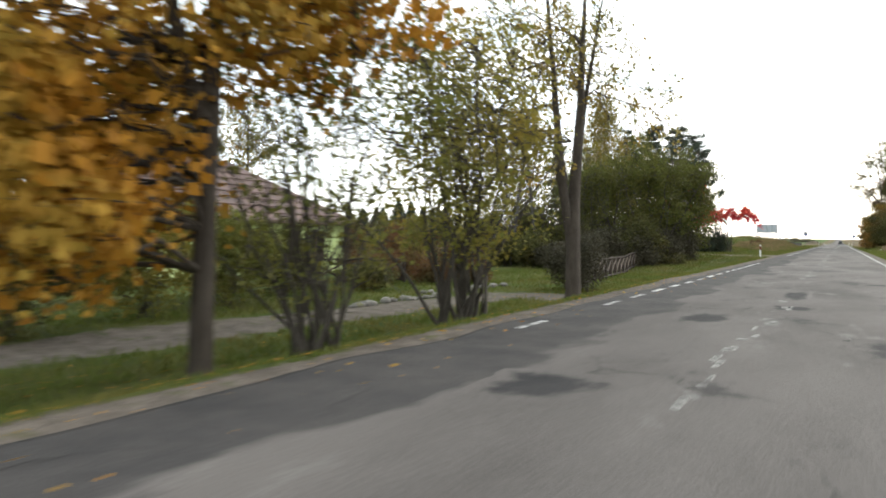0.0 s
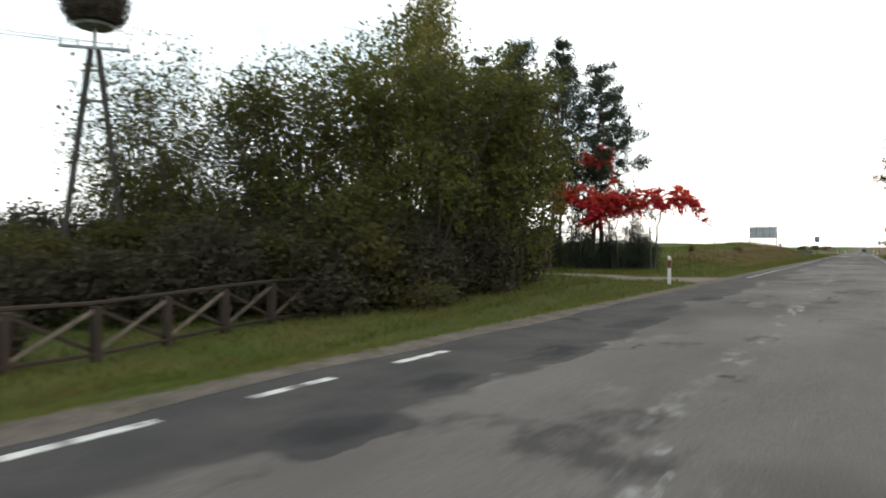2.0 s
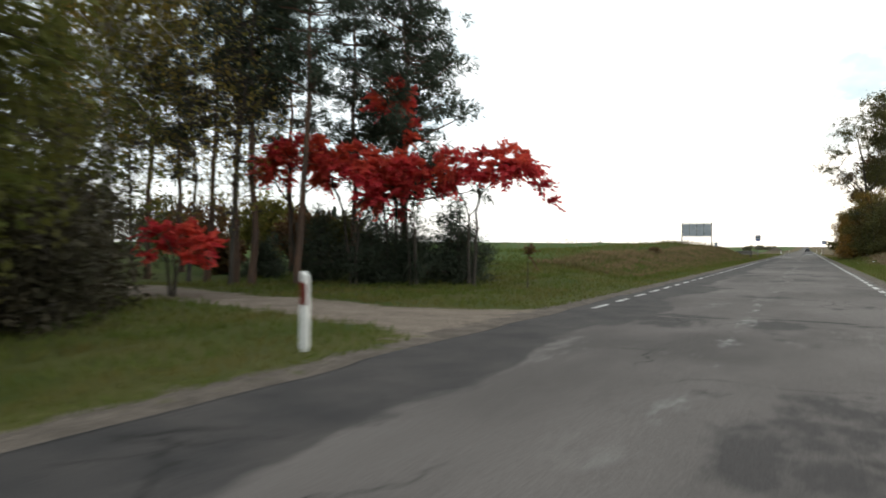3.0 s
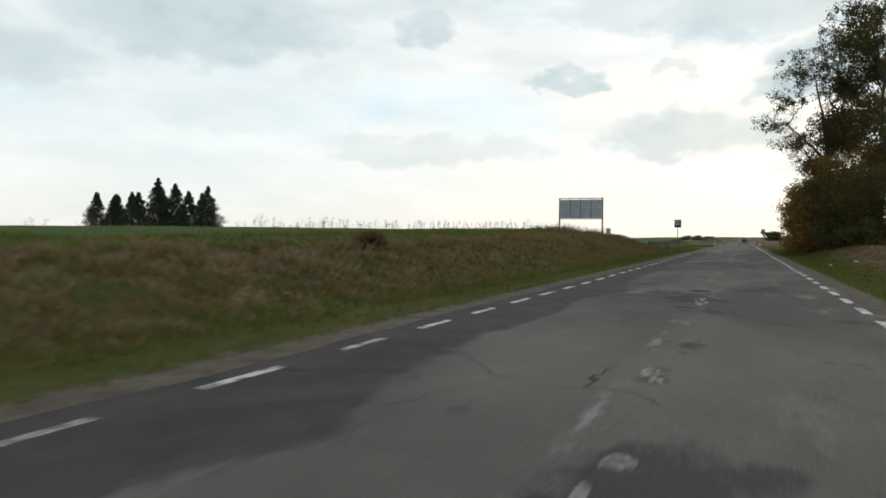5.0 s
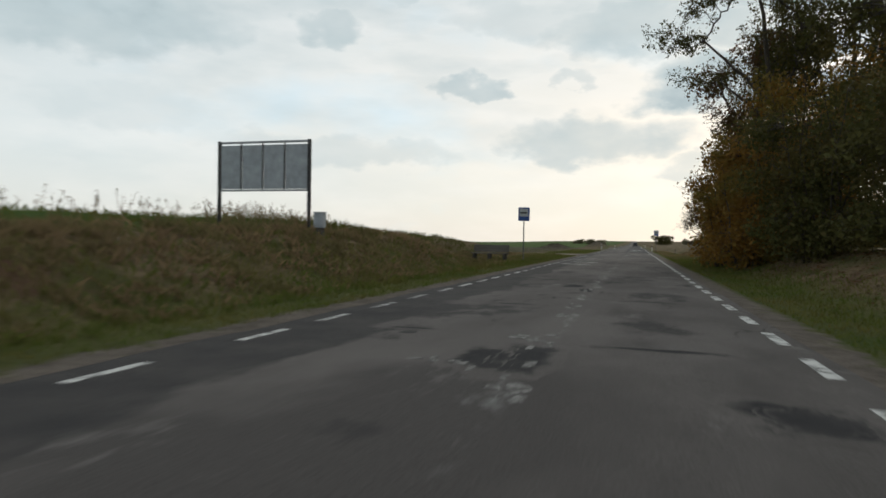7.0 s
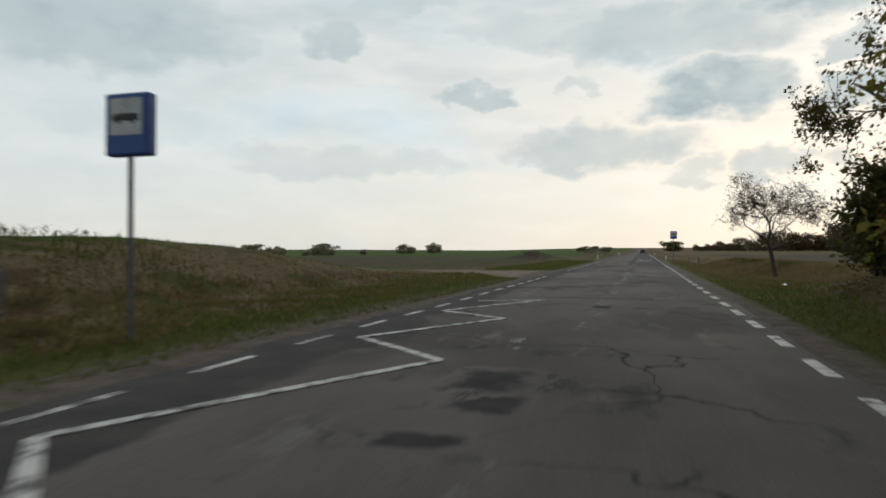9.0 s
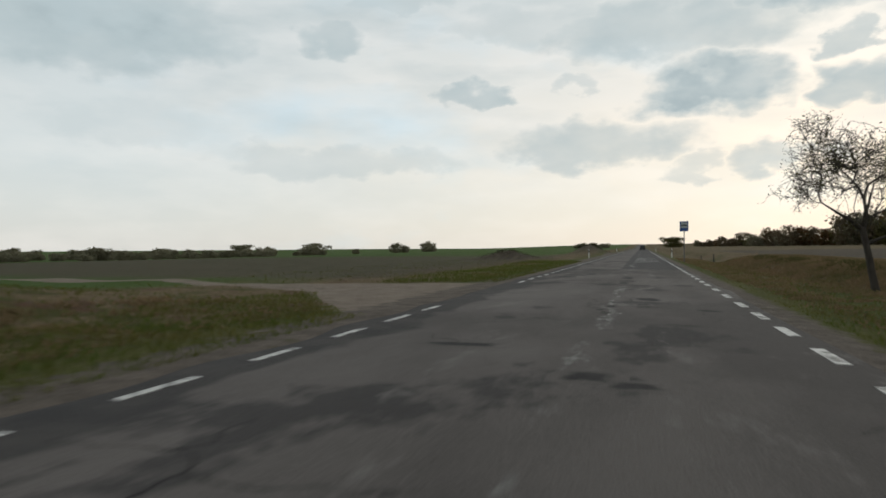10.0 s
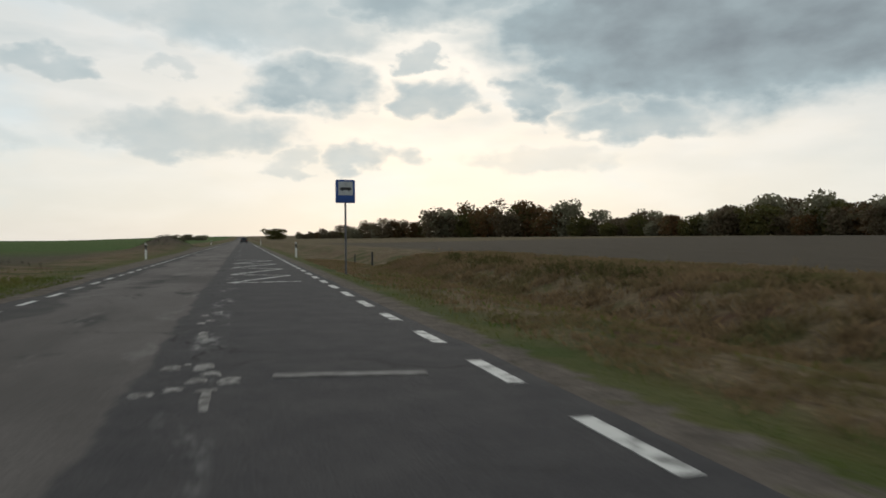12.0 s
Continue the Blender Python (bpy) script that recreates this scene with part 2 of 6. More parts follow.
FRAME_BROWN = two_tone("brown_frame", (0.08, 0.045, 0.03), (0.06, 0.035, 0.025), 4, 0.5)
GLASS, _gn, _gl, _gb = material("window_glass", 0.08)
_gb.inputs["Base Color"].default_value, _gb.inputs["Specular IOR Level"].default_value = (0.02, 0.025, 0.03, 1), 0.6
STONE = two_tone("field_stone", (0.17, 0.155, 0.135), (0.10, 0.092, 0.084), 3, 0.9, fine=30, bump_by=0.01, vary=0.3)
WORN_PAINT, pn, pl, pb = material("worn_road_paint", 0.75)
pl.new(mix(pn, pl, noise_fac(pn, pl, 5, 7, 0.46, 0.62), (0.46, 0.45, 0.43), (0.09, 0.088, 0.084)), pb.inputs["Base Color"])
FAINT_PAINT, pn, pl, pb = material("faded_road_paint", 0.8)
pl.new(mix(pn, pl, noise_fac(pn, pl, 4, 6, 0.42, 0.56), (0.36, 0.35, 0.34), (0.075, 0.073, 0.070)), pb.inputs["Base Color"])


# ---- ways to build ----
def part(name, bm, mat, parent=None, label="", smooth=False):
    me = bpy.data.meshes.new(name)
    bm.to_mesh(me)
    bm.free()
    if mat:
        me.materials.append(mat)
    if smooth:
        me.polygons.foreach_set("use_smooth", [True] * len(me.polygons))
    ob = new(name, me)
    ob.parent = parent
    if label:
        tagged(ob, label)
    return ob


def raw(name, verts, faces, mat, parent=None, smooth=False):
    """One mesh object from arrays; faces all have the same number of corners."""
    verts, faces = np.asarray(verts, np.float32), np.asarray(faces, np.int32)
    k = faces.shape[1]
    me = bpy.data.meshes.new(name)
    me.vertices.add(len(verts))
    me.vertices.foreach_set("co", verts.ravel())
    me.loops.add(faces.size)
    me.loops.foreach_set("vertex_index", faces.ravel())
    me.polygons.add(len(faces))
    me.polygons.foreach_set("loop_start", np.arange(0, faces.size, k, dtype=np.int32))
    me.polygons.foreach_set("loop_total", np.full(len(faces), k, np.int32))
    if smooth:
        me.polygons.foreach_set("use_smooth", np.ones(len(faces), bool))
    me.materials.append(mat)
    me.update(calc_edges=True)
    me.validate()
    ob = new(name, me)
    ob.parent = parent
    return ob


def thing(name, at, label, category, group="", rz=0.0, kind=""):
    ob = new(name)
    ob.matrix_basis = pose(*at, 0, 0, rz)
    return tagged(ob, label, category, group, kind)


def box(bm, x0, y0, z0, x1, y1, z1, bevel=0.0):
    r = bmesh.ops.create_cube(bm, size=1, matrix=Matrix.Translation(((x0 + x1) / 2, (y0 + y1) / 2, (z0 + z1) / 2)) @ Matrix.Diagonal((x1 - x0, y1 - y0, z1 - z0, 1)))
    if bevel:
        es = list({e for v in r["verts"] for e in v.link_edges})
        bmesh.ops.bevel(bm, geom=es, offset=bevel, segments=2, affect="EDGES", profile=0.5)
    return bm


def beam(bm, a, b, w, h, bevel=0.0):
    """A straight squared timber from a to b."""
    a, b = Vector(a), Vector(b)
    d = b - a
    q = d.to_track_quat("Z", "Y").to_matrix().to_4x4()
    r = bmesh.ops.create_cube(bm, size=1, matrix=Matrix.Translation((a + b) / 2) @ q @ Matrix.Diagonal((w, h, d.length, 1)))
    if bevel:
        es = list({e for v in r["verts"] for e in v.link_edges})
        bmesh.ops.bevel(bm, geom=es, offset=bevel, segments=1, affect="EDGES")
    return bm


def rod(bm, a, b, r1, r2=None, sides=10):
    a, b = Vector(a), Vector(b)
    d = b - a
    q = d.to_track_quat("Z", "Y").to_matrix().to_4x4()
    bmesh.ops.create_cone(bm, cap_ends=True, segments=sides, radius1=r1, radius2=r1 if r2 is None else r2, depth=d.length, matrix=Matrix.Translation((a + b) / 2) @ q)
    return bm


def tubes(lines, sides=5):
    """Arrays of tapered tubes along polylines [(points, radii), ...]."""
    V, F, base = [], [], 0
    ang = np.linspace(0, 2 * np.pi, sides, endpoint=False)
    for pts, rad in lines:
        pts, rad = np.asarray(pts, float), np.asarray(rad, float)
        d = np.gradient(pts, axis=0)
        d /= np.linalg.norm(d, axis=1)[:, None] + 1e-9
        ref = np.where(np.abs(d[:, 2:3]) > 0.9, np.array([[1.0, 0, 0]]), np.array([[0, 0, 1.0]]))
        u = np.cross(d, ref)
        u /= np.linalg.norm(u, axis=1)[:, None] + 1e-9
        w = np.cross(d, u)
        ring = pts[:, None] + rad[:, None, None] * (np.cos(ang)[None, :, None] * u[:, None] + np.sin(ang)[None, :, None] * w[:, None])
        k = len(pts)
        V.append(ring.reshape(-1, 3))
        i = np.arange(k - 1)[:, None] * sides + np.arange(sides)[None]
        j = np.arange(k - 1)[:, None] * sides + (np.arange(sides)[None] + 1) % sides
        F.append(np.stack([i, j, j + sides, i + sides], -1).reshape(-1, 4) + base)
        base += k * sides
    return np.concatenate(V), np.concatenate(F)


def leaves(rng, centres, size, aspect=0.6, droop=0.0, vary=0.35):
    """Arrays of small folded leaves, two triangles each, at the given centres."""
    k = len(centres)
    a = rng.normal(size=(k, 3))
    a[:, 2] -= droop
    a /= np.linalg.norm(a, axis=1)[:, None]
    b = np.cross(a, rng.normal(size=(k, 3)))
    b /= np.linalg.norm(b, axis=1)[:, None]
    c = np.cross(a, b)
    s = (size * (1 + vary * rng.normal(size=k)).clip(0.4, 2))[:, None]
    base, tip = centres - a * s * 0.5, centres + a * s * 0.5
    side = centres + a * s * 0.05
    V = np.stack([base, side + b * s * aspect * 0.5 + c * s * 0.08, tip, side - b * s * aspect * 0.5 + c * s * 0.08], 1).reshape(-1, 3)
    return V, np.arange(4 * k).reshape(k, 4)


def in_lobes(rng, lobes, k, shell=2.0):
    """k points inside ellipsoids (x, y, z, rx, ry, rz, weight), thicker towards their surface."""
    L = np.array(lobes, float)
    w = L[:, 6] * L[:, 3] * L[:, 4] * L[:, 5]
    pick = rng.choice(len(L), k, p=w / w.sum())
    d = rng.normal(size=(k, 3))
    d /= np.linalg.norm(d, axis=1)[:, None]
    r = rng.random(k) ** (1 / (1 + shell))
    return L[pick, :3] + d * r[:, None] * L[pick, 3:6]


def limb(rng, a, b, r, steps=5, sag=0.1, wob=0.06):
    """A bowed branch from a to b."""
    a, b = np.asarray(a, float), np.asarray(b, float)
    t = np.linspace(0, 1, steps + 1)[:, None]
    ln = np.linalg.norm(b - a)
    pts = a + (b - a) * t
    pts[:, 2] += (sag * ln * 4 * t * (1 - t))[:, 0]
    pts[1:-1] += rng.normal(size=(steps - 1, 3)) * wob * ln
    return pts, r * (1 - 0.85 * t[:, 0]) + 0.004


def leafy_tree(name, at, stems, lobes, clumps, per, spread, leaf, leaf_mat, bark, label, category, seed, group="", aspect=0.6, droop=0.3, shell=1.2, limbs=0.6, limb_r=0.03, twigs=True):
    """A tree or shrub. stems: polylines (points, radii) from its base; lobes: the crown's ellipsoids; all relative to at."""
    rng = np.random.default_rng(seed)
    root = thing(name, at, label, category, group)
    lines = list(stems)
    cs = in_lobes(rng, lobes, clumps, shell)
    joints = np.concatenate([np.asarray(p, float)[1:] for p, _ in stems])
    for c in cs[: int(clumps * limbs)]:
        below = joints[joints[:, 2] < c[2] + 0.3]
        if not len(below):
            below = joints[:1]
        j = below[np.argmin(np.linalg.norm((below - c) * (1, 1, 1.4), axis=1) + rng.random(len(below)) * 0.4)]
        lines.append(limb(rng, j, c, limb_r * (0.5 + rng.random()), 5, 0.06))
        if twigs:
            for _ in range(2):
                lines.append(limb(rng, c + rng.normal(size=3) * 0.1, c + rng.normal(size=3) * spread * 1.6, limb_r * 0.3, 3, 0.0))
    V, F = tubes(lines)
    raw("trunk", V, F, bark, root, True)
    pts = np.repeat(cs, per, axis=0) + rng.normal(size=(clumps * per, 3)) * spread
    V, F = leaves(rng, pts, leaf, aspect, droop)
    raw("crown", V, F, leaf_mat, root)
    return root


def grown(rng, stems, targets, tip_r=0.005, wob=0.05, upturn=0.0, step=0.35):
    """Branches that fork their way from the stems to each target; returns tubes [(points, radii)], thick where many meet."""
    room = sum(len(p) for p, _ in stems) + len(targets) * 16
    P, way, parent, count = np.zeros((room, 3)), np.zeros((room, 3)), np.full(room, -1), 0
    for pts, _ in stems:
        pts = np.asarray(pts, float)
        for i, p in enumerate(pts):
            parent[count] = -1 if i == 0 else count - 1
            d = pts[min(i + 1, len(pts) - 1)] - pts[max(i - 1, 0)]
            way[count] = d / (np.linalg.norm(d) + 1e-9)
            P[count] = p
            count += 1
    root = np.asarray(stems[0][0], float)[-1]
    order = np.argsort(np.linalg.norm(targets - root, axis=1) + rng.random(len(targets)) * 0.5)
    first = count
    floor_z = min(float(np.asarray(p)[len(p) // 2][2]) for p, _ in stems)
    too_low = np.zeros(room)
    too_low[:first] = 50.0 * (P[:first, 2] < floor_z)
    for t in order:
        goal = targets[t]
        v = goal - P[:count]
        d = np.sqrt((v * v).sum(1)) + 1e-6
        j = int(np.argmin(d * 1.45 - 0.75 * (v * way[:count]).sum(1) + too_low[:count]))
        a, w, ln = P[j].copy(), way[j].copy(), d[j]
        k = min(16, max(2, int(ln / step) + 1))
        last = j
        for i in range(1, k + 1):
            s = i / k
            p = a + v[j] * s + w * ln * 0.28 * s * (1 - s) * 2 + np.array((0, 0, upturn * ln * s * (1 - s)))
            if i < k:
                p = p + rng.normal(size=3) * wob * min(ln, 1.5) * 0.5
            dd = p - P[last]
            P[count], parent[count] = p, last
            way[count] = dd / (np.linalg.norm(dd) + 1e-9)
            last = count
            count += 1
    P, parent = P[:count], parent[:count]
    load = np.zeros(len(P))
    has = np.zeros(len(P), bool)
    for i in range(len(P) - 1, -1, -1):
        if not has[i]:
            load[i] = tip_r ** 2.4
        if parent[i] >= 0:
            load[parent[i]] += load[i]
            has[parent[i]] = True
    rad = load ** (1 / 2.4)
    lines, used = [], set()
    for i in range(len(P) - 1, first - 1, -1):
        if i in used:
            continue
        chain = [i]
        while parent[chain[-1]] >= 0 and parent[chain[-1]] not in used and chain[-1] >= first:
            chain.append(parent[chain[-1]])
            used.add(chain[-2])
        if parent[chain[-1]] >= 0 and chain[-1] >= first:
            chain.append(parent[chain[-1]])
        used.add(chain[0])
        rr = rad[chain].copy()
        if len(chain) > 1:
            rr[-1] = rr[-2]
            lines.append((P[chain[::-1]], rr[::-1]))
    return list(stems) + lines


def branchy_tree(name, at, stems, lobes, count, per, spread, leaf, leaf_mat, bark, label, seed, group="", aspect=0.6, droop=0.3, shell=1.2, tip_r=0.006, twigs=2, extra=(), wob=0.05):
    """A tree whose branches fork out to the crown, with small leaf clusters only at the twigs."""
    rng = np.random.default_rng(seed)
    root = thing(name, at, label, "tree", group)
    cs = in_lobes(rng, lobes, count, shell)
    if len(extra):
        cs = np.concatenate([cs, np.array(extra, float)])
    lines = grown(rng, stems, cs, tip_r, wob)
    ends = [cs]
    for _ in range(twigs):
        e = cs + rng.normal(size=cs.shape) * spread * 1.3
        for c, q in zip(cs, e):
            lines.append(limb(rng, c, q, tip_r * 0.9, 3, 0.03))
        ends.append(e)
    ends = np.concatenate(ends)
    V, F = tubes(lines, 5)
    raw("trunk", V, F, bark, root, True)
    k = len(ends) * per
    V, F = leaves(rng, np.repeat(ends, per, axis=0) + rng.normal(size=(k, 3)) * spread * 0.55, leaf, aspect, droop)
    raw("crown", V, F, leaf_mat, root)
    return root


def fronds(rng, tips, out, per, length, leaflet, pairs=9):
    """Feather-shaped sumac fronds arching from each tip: thin stalks and paired hanging leaflets."""
    lines, C, D = [], [], []
    for p, o in zip(tips, out):
        for _ in range(per):
            d = o + rng.normal(size=3) * 0.65
            d = d / (np.linalg.norm(d) + 1e-9)
            ln = length * (0.7 + 0.5 * rng.random())
            t = np.linspace(0, 1, pairs + 1)[:, None]
            q = p + d * ln * t + np.array((0, 0, -0.42 * ln)) * t ** 2
            lines.append((q[::3], np.linspace(0.006, 0.002, len(q[::3]))))
            side = np.cross(d, (0, 0, 1.0))
            side = side / (np.linalg.norm(side) + 1e-9)
            for s in (-1, 1):
                dirs = side * s + d * 0.45 + np.array((0, 0, -0.45)) + rng.normal(size=(pairs, 3)) * 0.15
                dirs = dirs / np.linalg.norm(dirs, axis=1)[:, None]
                C.append(q[1:])
                D.append(dirs * (leaflet * (1.15 - 0.5 * t[1:])))
            C.append(q[-1:])
            D.append(d[None] * leaflet * 0.6)
    C, D = np.concatenate(C), np.concatenate(D)
    n_ = np.cross(D, rng.normal(size=D.shape))
    n_ = n_ / (np.linalg.norm(n_, axis=1)[:, None] + 1e-9) * np.linalg.norm(D, axis=1)[:, None] * 0.26
    V = np.stack([C, C + D * 0.42 + n_, C + D, C + D * 0.42 - n_], 1).reshape(-1, 3)
    return lines, V, np.arange(len(V)).reshape(-1, 4)


def stem(rng, a, b, r1, r2, steps=8, wob=0.02):
    t = np.linspace(0, 1, steps + 1)
    a, b = np.asarray(a, float), np.asarray(b, float)
    pts = a + (b - a) * t[:, None]
    pts[1:] += np.cumsum(rng.normal(size=(steps, 3)) * wob * np.linalg.norm(b - a) / steps ** 0.5 * (1, 1, 0.2), axis=0)
    rad = r1 + (r2 - r1) * t
    rad[0] *= 1.35
    return pts, rad


def conifer(name, at, height, width, seed, label, group="", clear=0.12, mat=None, tufts=9, spray=0.22):
    """A spruce: whorls of drooping boughs with needle sprays, narrowing to a spire."""
    rng = np.random.default_rng(seed)
    root = thing(name, at, label, "tree", group)
    lines = [stem(rng, (0, 0, -0.2), (0, 0, height), 0.03 + height * 0.012, 0.01)]
    C = []
    whorls = max(8, int(height * 2.0))
    for i in range(whorls):
        f = clear + (1 - clear) * i / whorls
        ln = width * (1 - f) * (0.75 + 0.45 * rng.random()) + 0.08
        for k in range(7):
            a = rng.random() * 2 * np.pi
            end = np.array([math.cos(a) * ln, math.sin(a) * ln, f * height - ln * 0.28])
            p, r = limb(rng, (0, 0, f * height), end, 0.012 + 0.004 * ln, 3, 0.05)
            lines.append((p, r))
            t = rng.random(tufts)[:, None]
            C.append(p[0] + (end - p[0]) * (0.25 + 0.75 * t) + rng.normal(size=(tufts, 3)) * (0.05 + 0.09 * ln))
    V, F = tubes(lines, 4)
    raw("trunk", V, F, BARK_DARK, root, True)
    V, F = leaves(rng, np.concatenate(C), min(0.10 + 0.085 * width, spray), 0.38, 0.6)
    raw("crown", V, F, mat or NEEDLES, root)
    return root


# ---- the land ----
def smooth(a, b, v):
    t = np.clip((v - a) / (b - a), 0, 1)
    return t * t * (3 - 2 * t)


def rolling(x, y, s, seed):
    """Cheap smooth relief, about -1 to 1."""
    r = np.random.default_rng(seed)
    z = 0
    for _ in range(6):
        a, p, q = r.random() * 6.28, r.random() * 6.28, 0.6 + r.random() * 1.2
        z = z + np.sin((x * math.cos(a) + y * math.sin(a)) * q / s + p)
    return z / 3.5


def land(x, y):
    """Height of the ground; the road runs along y at height 0, from x = -2.9 to 3.6."""
    x, y = np.asarray(x, float), np.asarray(y, float)
    d = -x - 2.9
    low = -0.82 * smooth(0.3, 3.2, d) * (1 - smooth(40, 62, y))
    top = 1.05 + 0.6 * smooth(95, 128, y) - 0.40 * smooth(140, 160, y) + 0.15 * smooth(20, 60, d)
    stop = 3.0 * smooth(142, 150, y)
    bank = top * (0.75 * smooth(1.6, 5.6, d - stop) + 0.25 * smooth(5, 11, d - stop)) * smooth(66, 88, y) * (1 - smooth(165, 180, y))
    bank = bank + 0.35 * smooth(6, 12, d) * smooth(120, 150, y) * (1 - smooth(168, 182, y))
    slumps = smooth(1.8, 4.2, d) * smooth(80, 94, y) * (1 - smooth(165, 178, y)) * smooth(14, 8, d)
    bank = bank + slumps * (0.10 * rolling(x, y, 0.75, 31) + 0.07 * rolling(x, y, 0.38, 33))
    far_left = -3.2 * smooth(30, 230, d) * smooth(165, 260, y) - 4.0 * smooth(120, 420, d) * smooth(170, 320, y)
    left = low + bank + far_left
    e = x - 3.6
    ditch = -0.55 * np.exp(-((e - 5.2) / 1.5) ** 2) * smooth(176, 196, y)
    lip = (0.18 * smooth(5.5, 8.5, e) + 0.9 * smooth(10, 120, e)) * smooth(172, 200, y)
    mound = 1.05 * smooth(1.8, 5.5, e) * smooth(118, 132, y) * (1 - smooth(163, 178, y))
    right = ditch + lip + mound - 0.10 * smooth(0.2, 1.2, e)
    z = np.where(x < 0, left, right)
    off = np.where(x < 0, d, e)
    z = z + 0.05 * rolling(x, y, 1.7, 4) * smooth(0.6, 3, off) + 0.03 * rolling(x, y, 0.6, 9) * smooth(0.4, 2, off)
    z = z + 0.9 * rolling(x, y, 160, 2) * smooth(60, 260, off)
    # the heap of earth and the rough bushes beside the far road
    z = z + 1.5 * np.exp(-(((x + 6.9) / 2.4) ** 2 + ((y - 276) / 9) ** 2)) + 0.85 * np.exp(-(((x + 11.3) / 2.3) ** 2 + ((y - 228) / 3) ** 2))
    rise = 5.5 * smooth(500, 1500, y) + np.where(x < 0, 1.5, 5.0) * smooth(420, 900, np.abs(x)) * smooth(100, 500, y)
    return np.where(off < 0, -0.09, z - 0.02) + rise


def spaced(fine_lo, fine_hi, step, limit, grow=1.16):
    up, v, s = [], fine_hi, step
    while v < limit:
        s *= grow
        v += s
        up.append(v)
    dn, v, s = [], fine_lo, step
    while v > -limit:
        s *= grow
        v -= s
        dn.append(v)
    return np.array(dn[::-1] + list(np.arange(fine_lo, fine_hi + step / 2, step)) + up)


gx = spaced(-15, 15, 0.3, 2600)
gy = spaced(-6, 250, 0.5, 2600)
GX, GY = np.meshgrid(gx, gy)
nx, ny = len(gx), len(gy)
idx = np.arange(ny - 1)[:, None] * nx + np.arange(nx - 1)[None]
quads = np.stack([idx, idx + 1, idx + nx + 1, idx + nx], -1).reshape(-1, 4)

GROUND, n, l, b = material("meadow_ground", 1.0)
b.inputs["Specular IOR Level"].default_value = 0.05


def attr(n, name):
    a = n.new("ShaderNodeAttribute")
    a.attribute_name = name
    return a.outputs["Fac"]


patch = noise_fac(n, l, 0.35, 5, 0.38, 0.62)
fine = noise_fac(n, l, 7, 5, 0.3, 0.7)
turf = mix(n, l, patch, (0.042, 0.062, 0.014), (0.070, 0.076, 0.021))
dry = mix(n, l, fine, (0.080, 0.056, 0.036), (0.165, 0.122, 0.074))
dry = mix(n, l, noise_fac(n, l, 0.42, 5, 0.50, 0.60), dry, (0.062, 0.060, 0.024))
dry = mix(n, l, noise_fac(n, l, 0.7, 6, 0.57, 0.64), dry, (0.085, 0.050, 0.034))
col = mix(n, l, attr(n, "dry"), turf, dry)
crop = mix(n, l, noise_fac(n, l, 0.05, 4), (0.046, 0.084, 0.020), (0.060, 0.080, 0.025))
col = mix(n, l, attr(n, "crop"), col, crop)
plough = mix(n, l, noise_fac(n, l, 0.6, 4, stretch=(4, 0.3, 1)), (0.060, 0.049, 0.037), (0.082, 0.067, 0.050))
col = mix(n, l, attr(n, "plough"), col, plough)
sand = mix(n, l, noise_fac(n, l, 1.6, 6), (0.205, 0.168, 0.138), (0.15, 0.121, 0.098))
grit = mix(n, l, noise_fac(n, l, 2.4, 6), (0.135, 0.113, 0.096), (0.085, 0.072, 0.061))
edge = n.new("ShaderNodeMath")
edge.operation = "MULTIPLY_ADD"
l.new(noise_fac(n, l, 2.5, 5, 0.2, 0.8), edge.inputs[0])
edge.inputs[1].default_value = 0.9
edge.inputs[2].default_value = -0.45
add = n.new("ShaderNodeMath")
add.operation, add.use_clamp = "ADD", True
l.new(attr(n, "dirt"), add.inputs[0])
l.new(edge.outputs[0], add.inputs[1])
sharp = n.new("ShaderNodeMapRange")
sharp.inputs[1].default_value, sharp.inputs[2].default_value = 0.35, 0.7
l.new(add.outputs[0], sharp.inputs[0])
col = mix(n, l, sharp.outputs[0], col, sand)
rough_edge = n.new("ShaderNodeMath")
rough_edge.operation, rough_edge.use_clamp = "ADD", True
l.new(attr(n, "grit"), rough_edge.inputs[0])
l.new(edge.outputs[0], rough_edge.inputs[1])
gritty = n.new("ShaderNodeMapRange")
gritty.inputs[1].default_value, gritty.inputs[2].default_value = 0.3, 0.6
l.new(rough_edge.outputs[0], gritty.inputs[0])
col = mix(n, l, gritty.outputs[0], col, grit)
col = mix(n, l, 0.6, col, mix(n, l, noise_fac(n, l, 28, 4, 0.25, 0.75), (0.5, 0.5, 0.5), (1.4, 1.4, 1.4)), "MULTIPLY")
l.new(col, b.inputs["Base Color"])
bump(n, l, b, noise_fac(n, l, 9, 6, 0.2, 0.8), 0.8, 0.08)

ground = raw("ground", np.stack([GX, GY, land(GX, GY)], -1).reshape(-1, 3), quads, GROUND, smooth=True)
tagged(ground, "grassy roadside land with ploughed and green fields", "ground", kind="structure")


def track_a(x, y):
    """The sandy track that leaves the road between the garden trees and the pines."""
    c = 60.4 - 0.16 * (x + 3)
    half = 1.5 + 2.5 * np.exp(np.minimum(x + 2.9, 0) / 1.4)
    return smooth(1.0, 0.55, np.abs(y - c) / half) * (x < 0)


def track_b(x, y):
    """The pale gravel lay-by and field track past the bus stop."""
    near = 174.2 + smooth(-3.0, -9, x) * 6.6 + smooth(-9, -16, x) * 3
    far = 185.4 + smooth(-3, -10, x) * -1.5
    return (smooth(-0.4, 0.5, y - near) * smooth(-0.4, 0.5, far - y + smooth(-10, -20, x) * 2)) * (x < -2) * (x > -40)


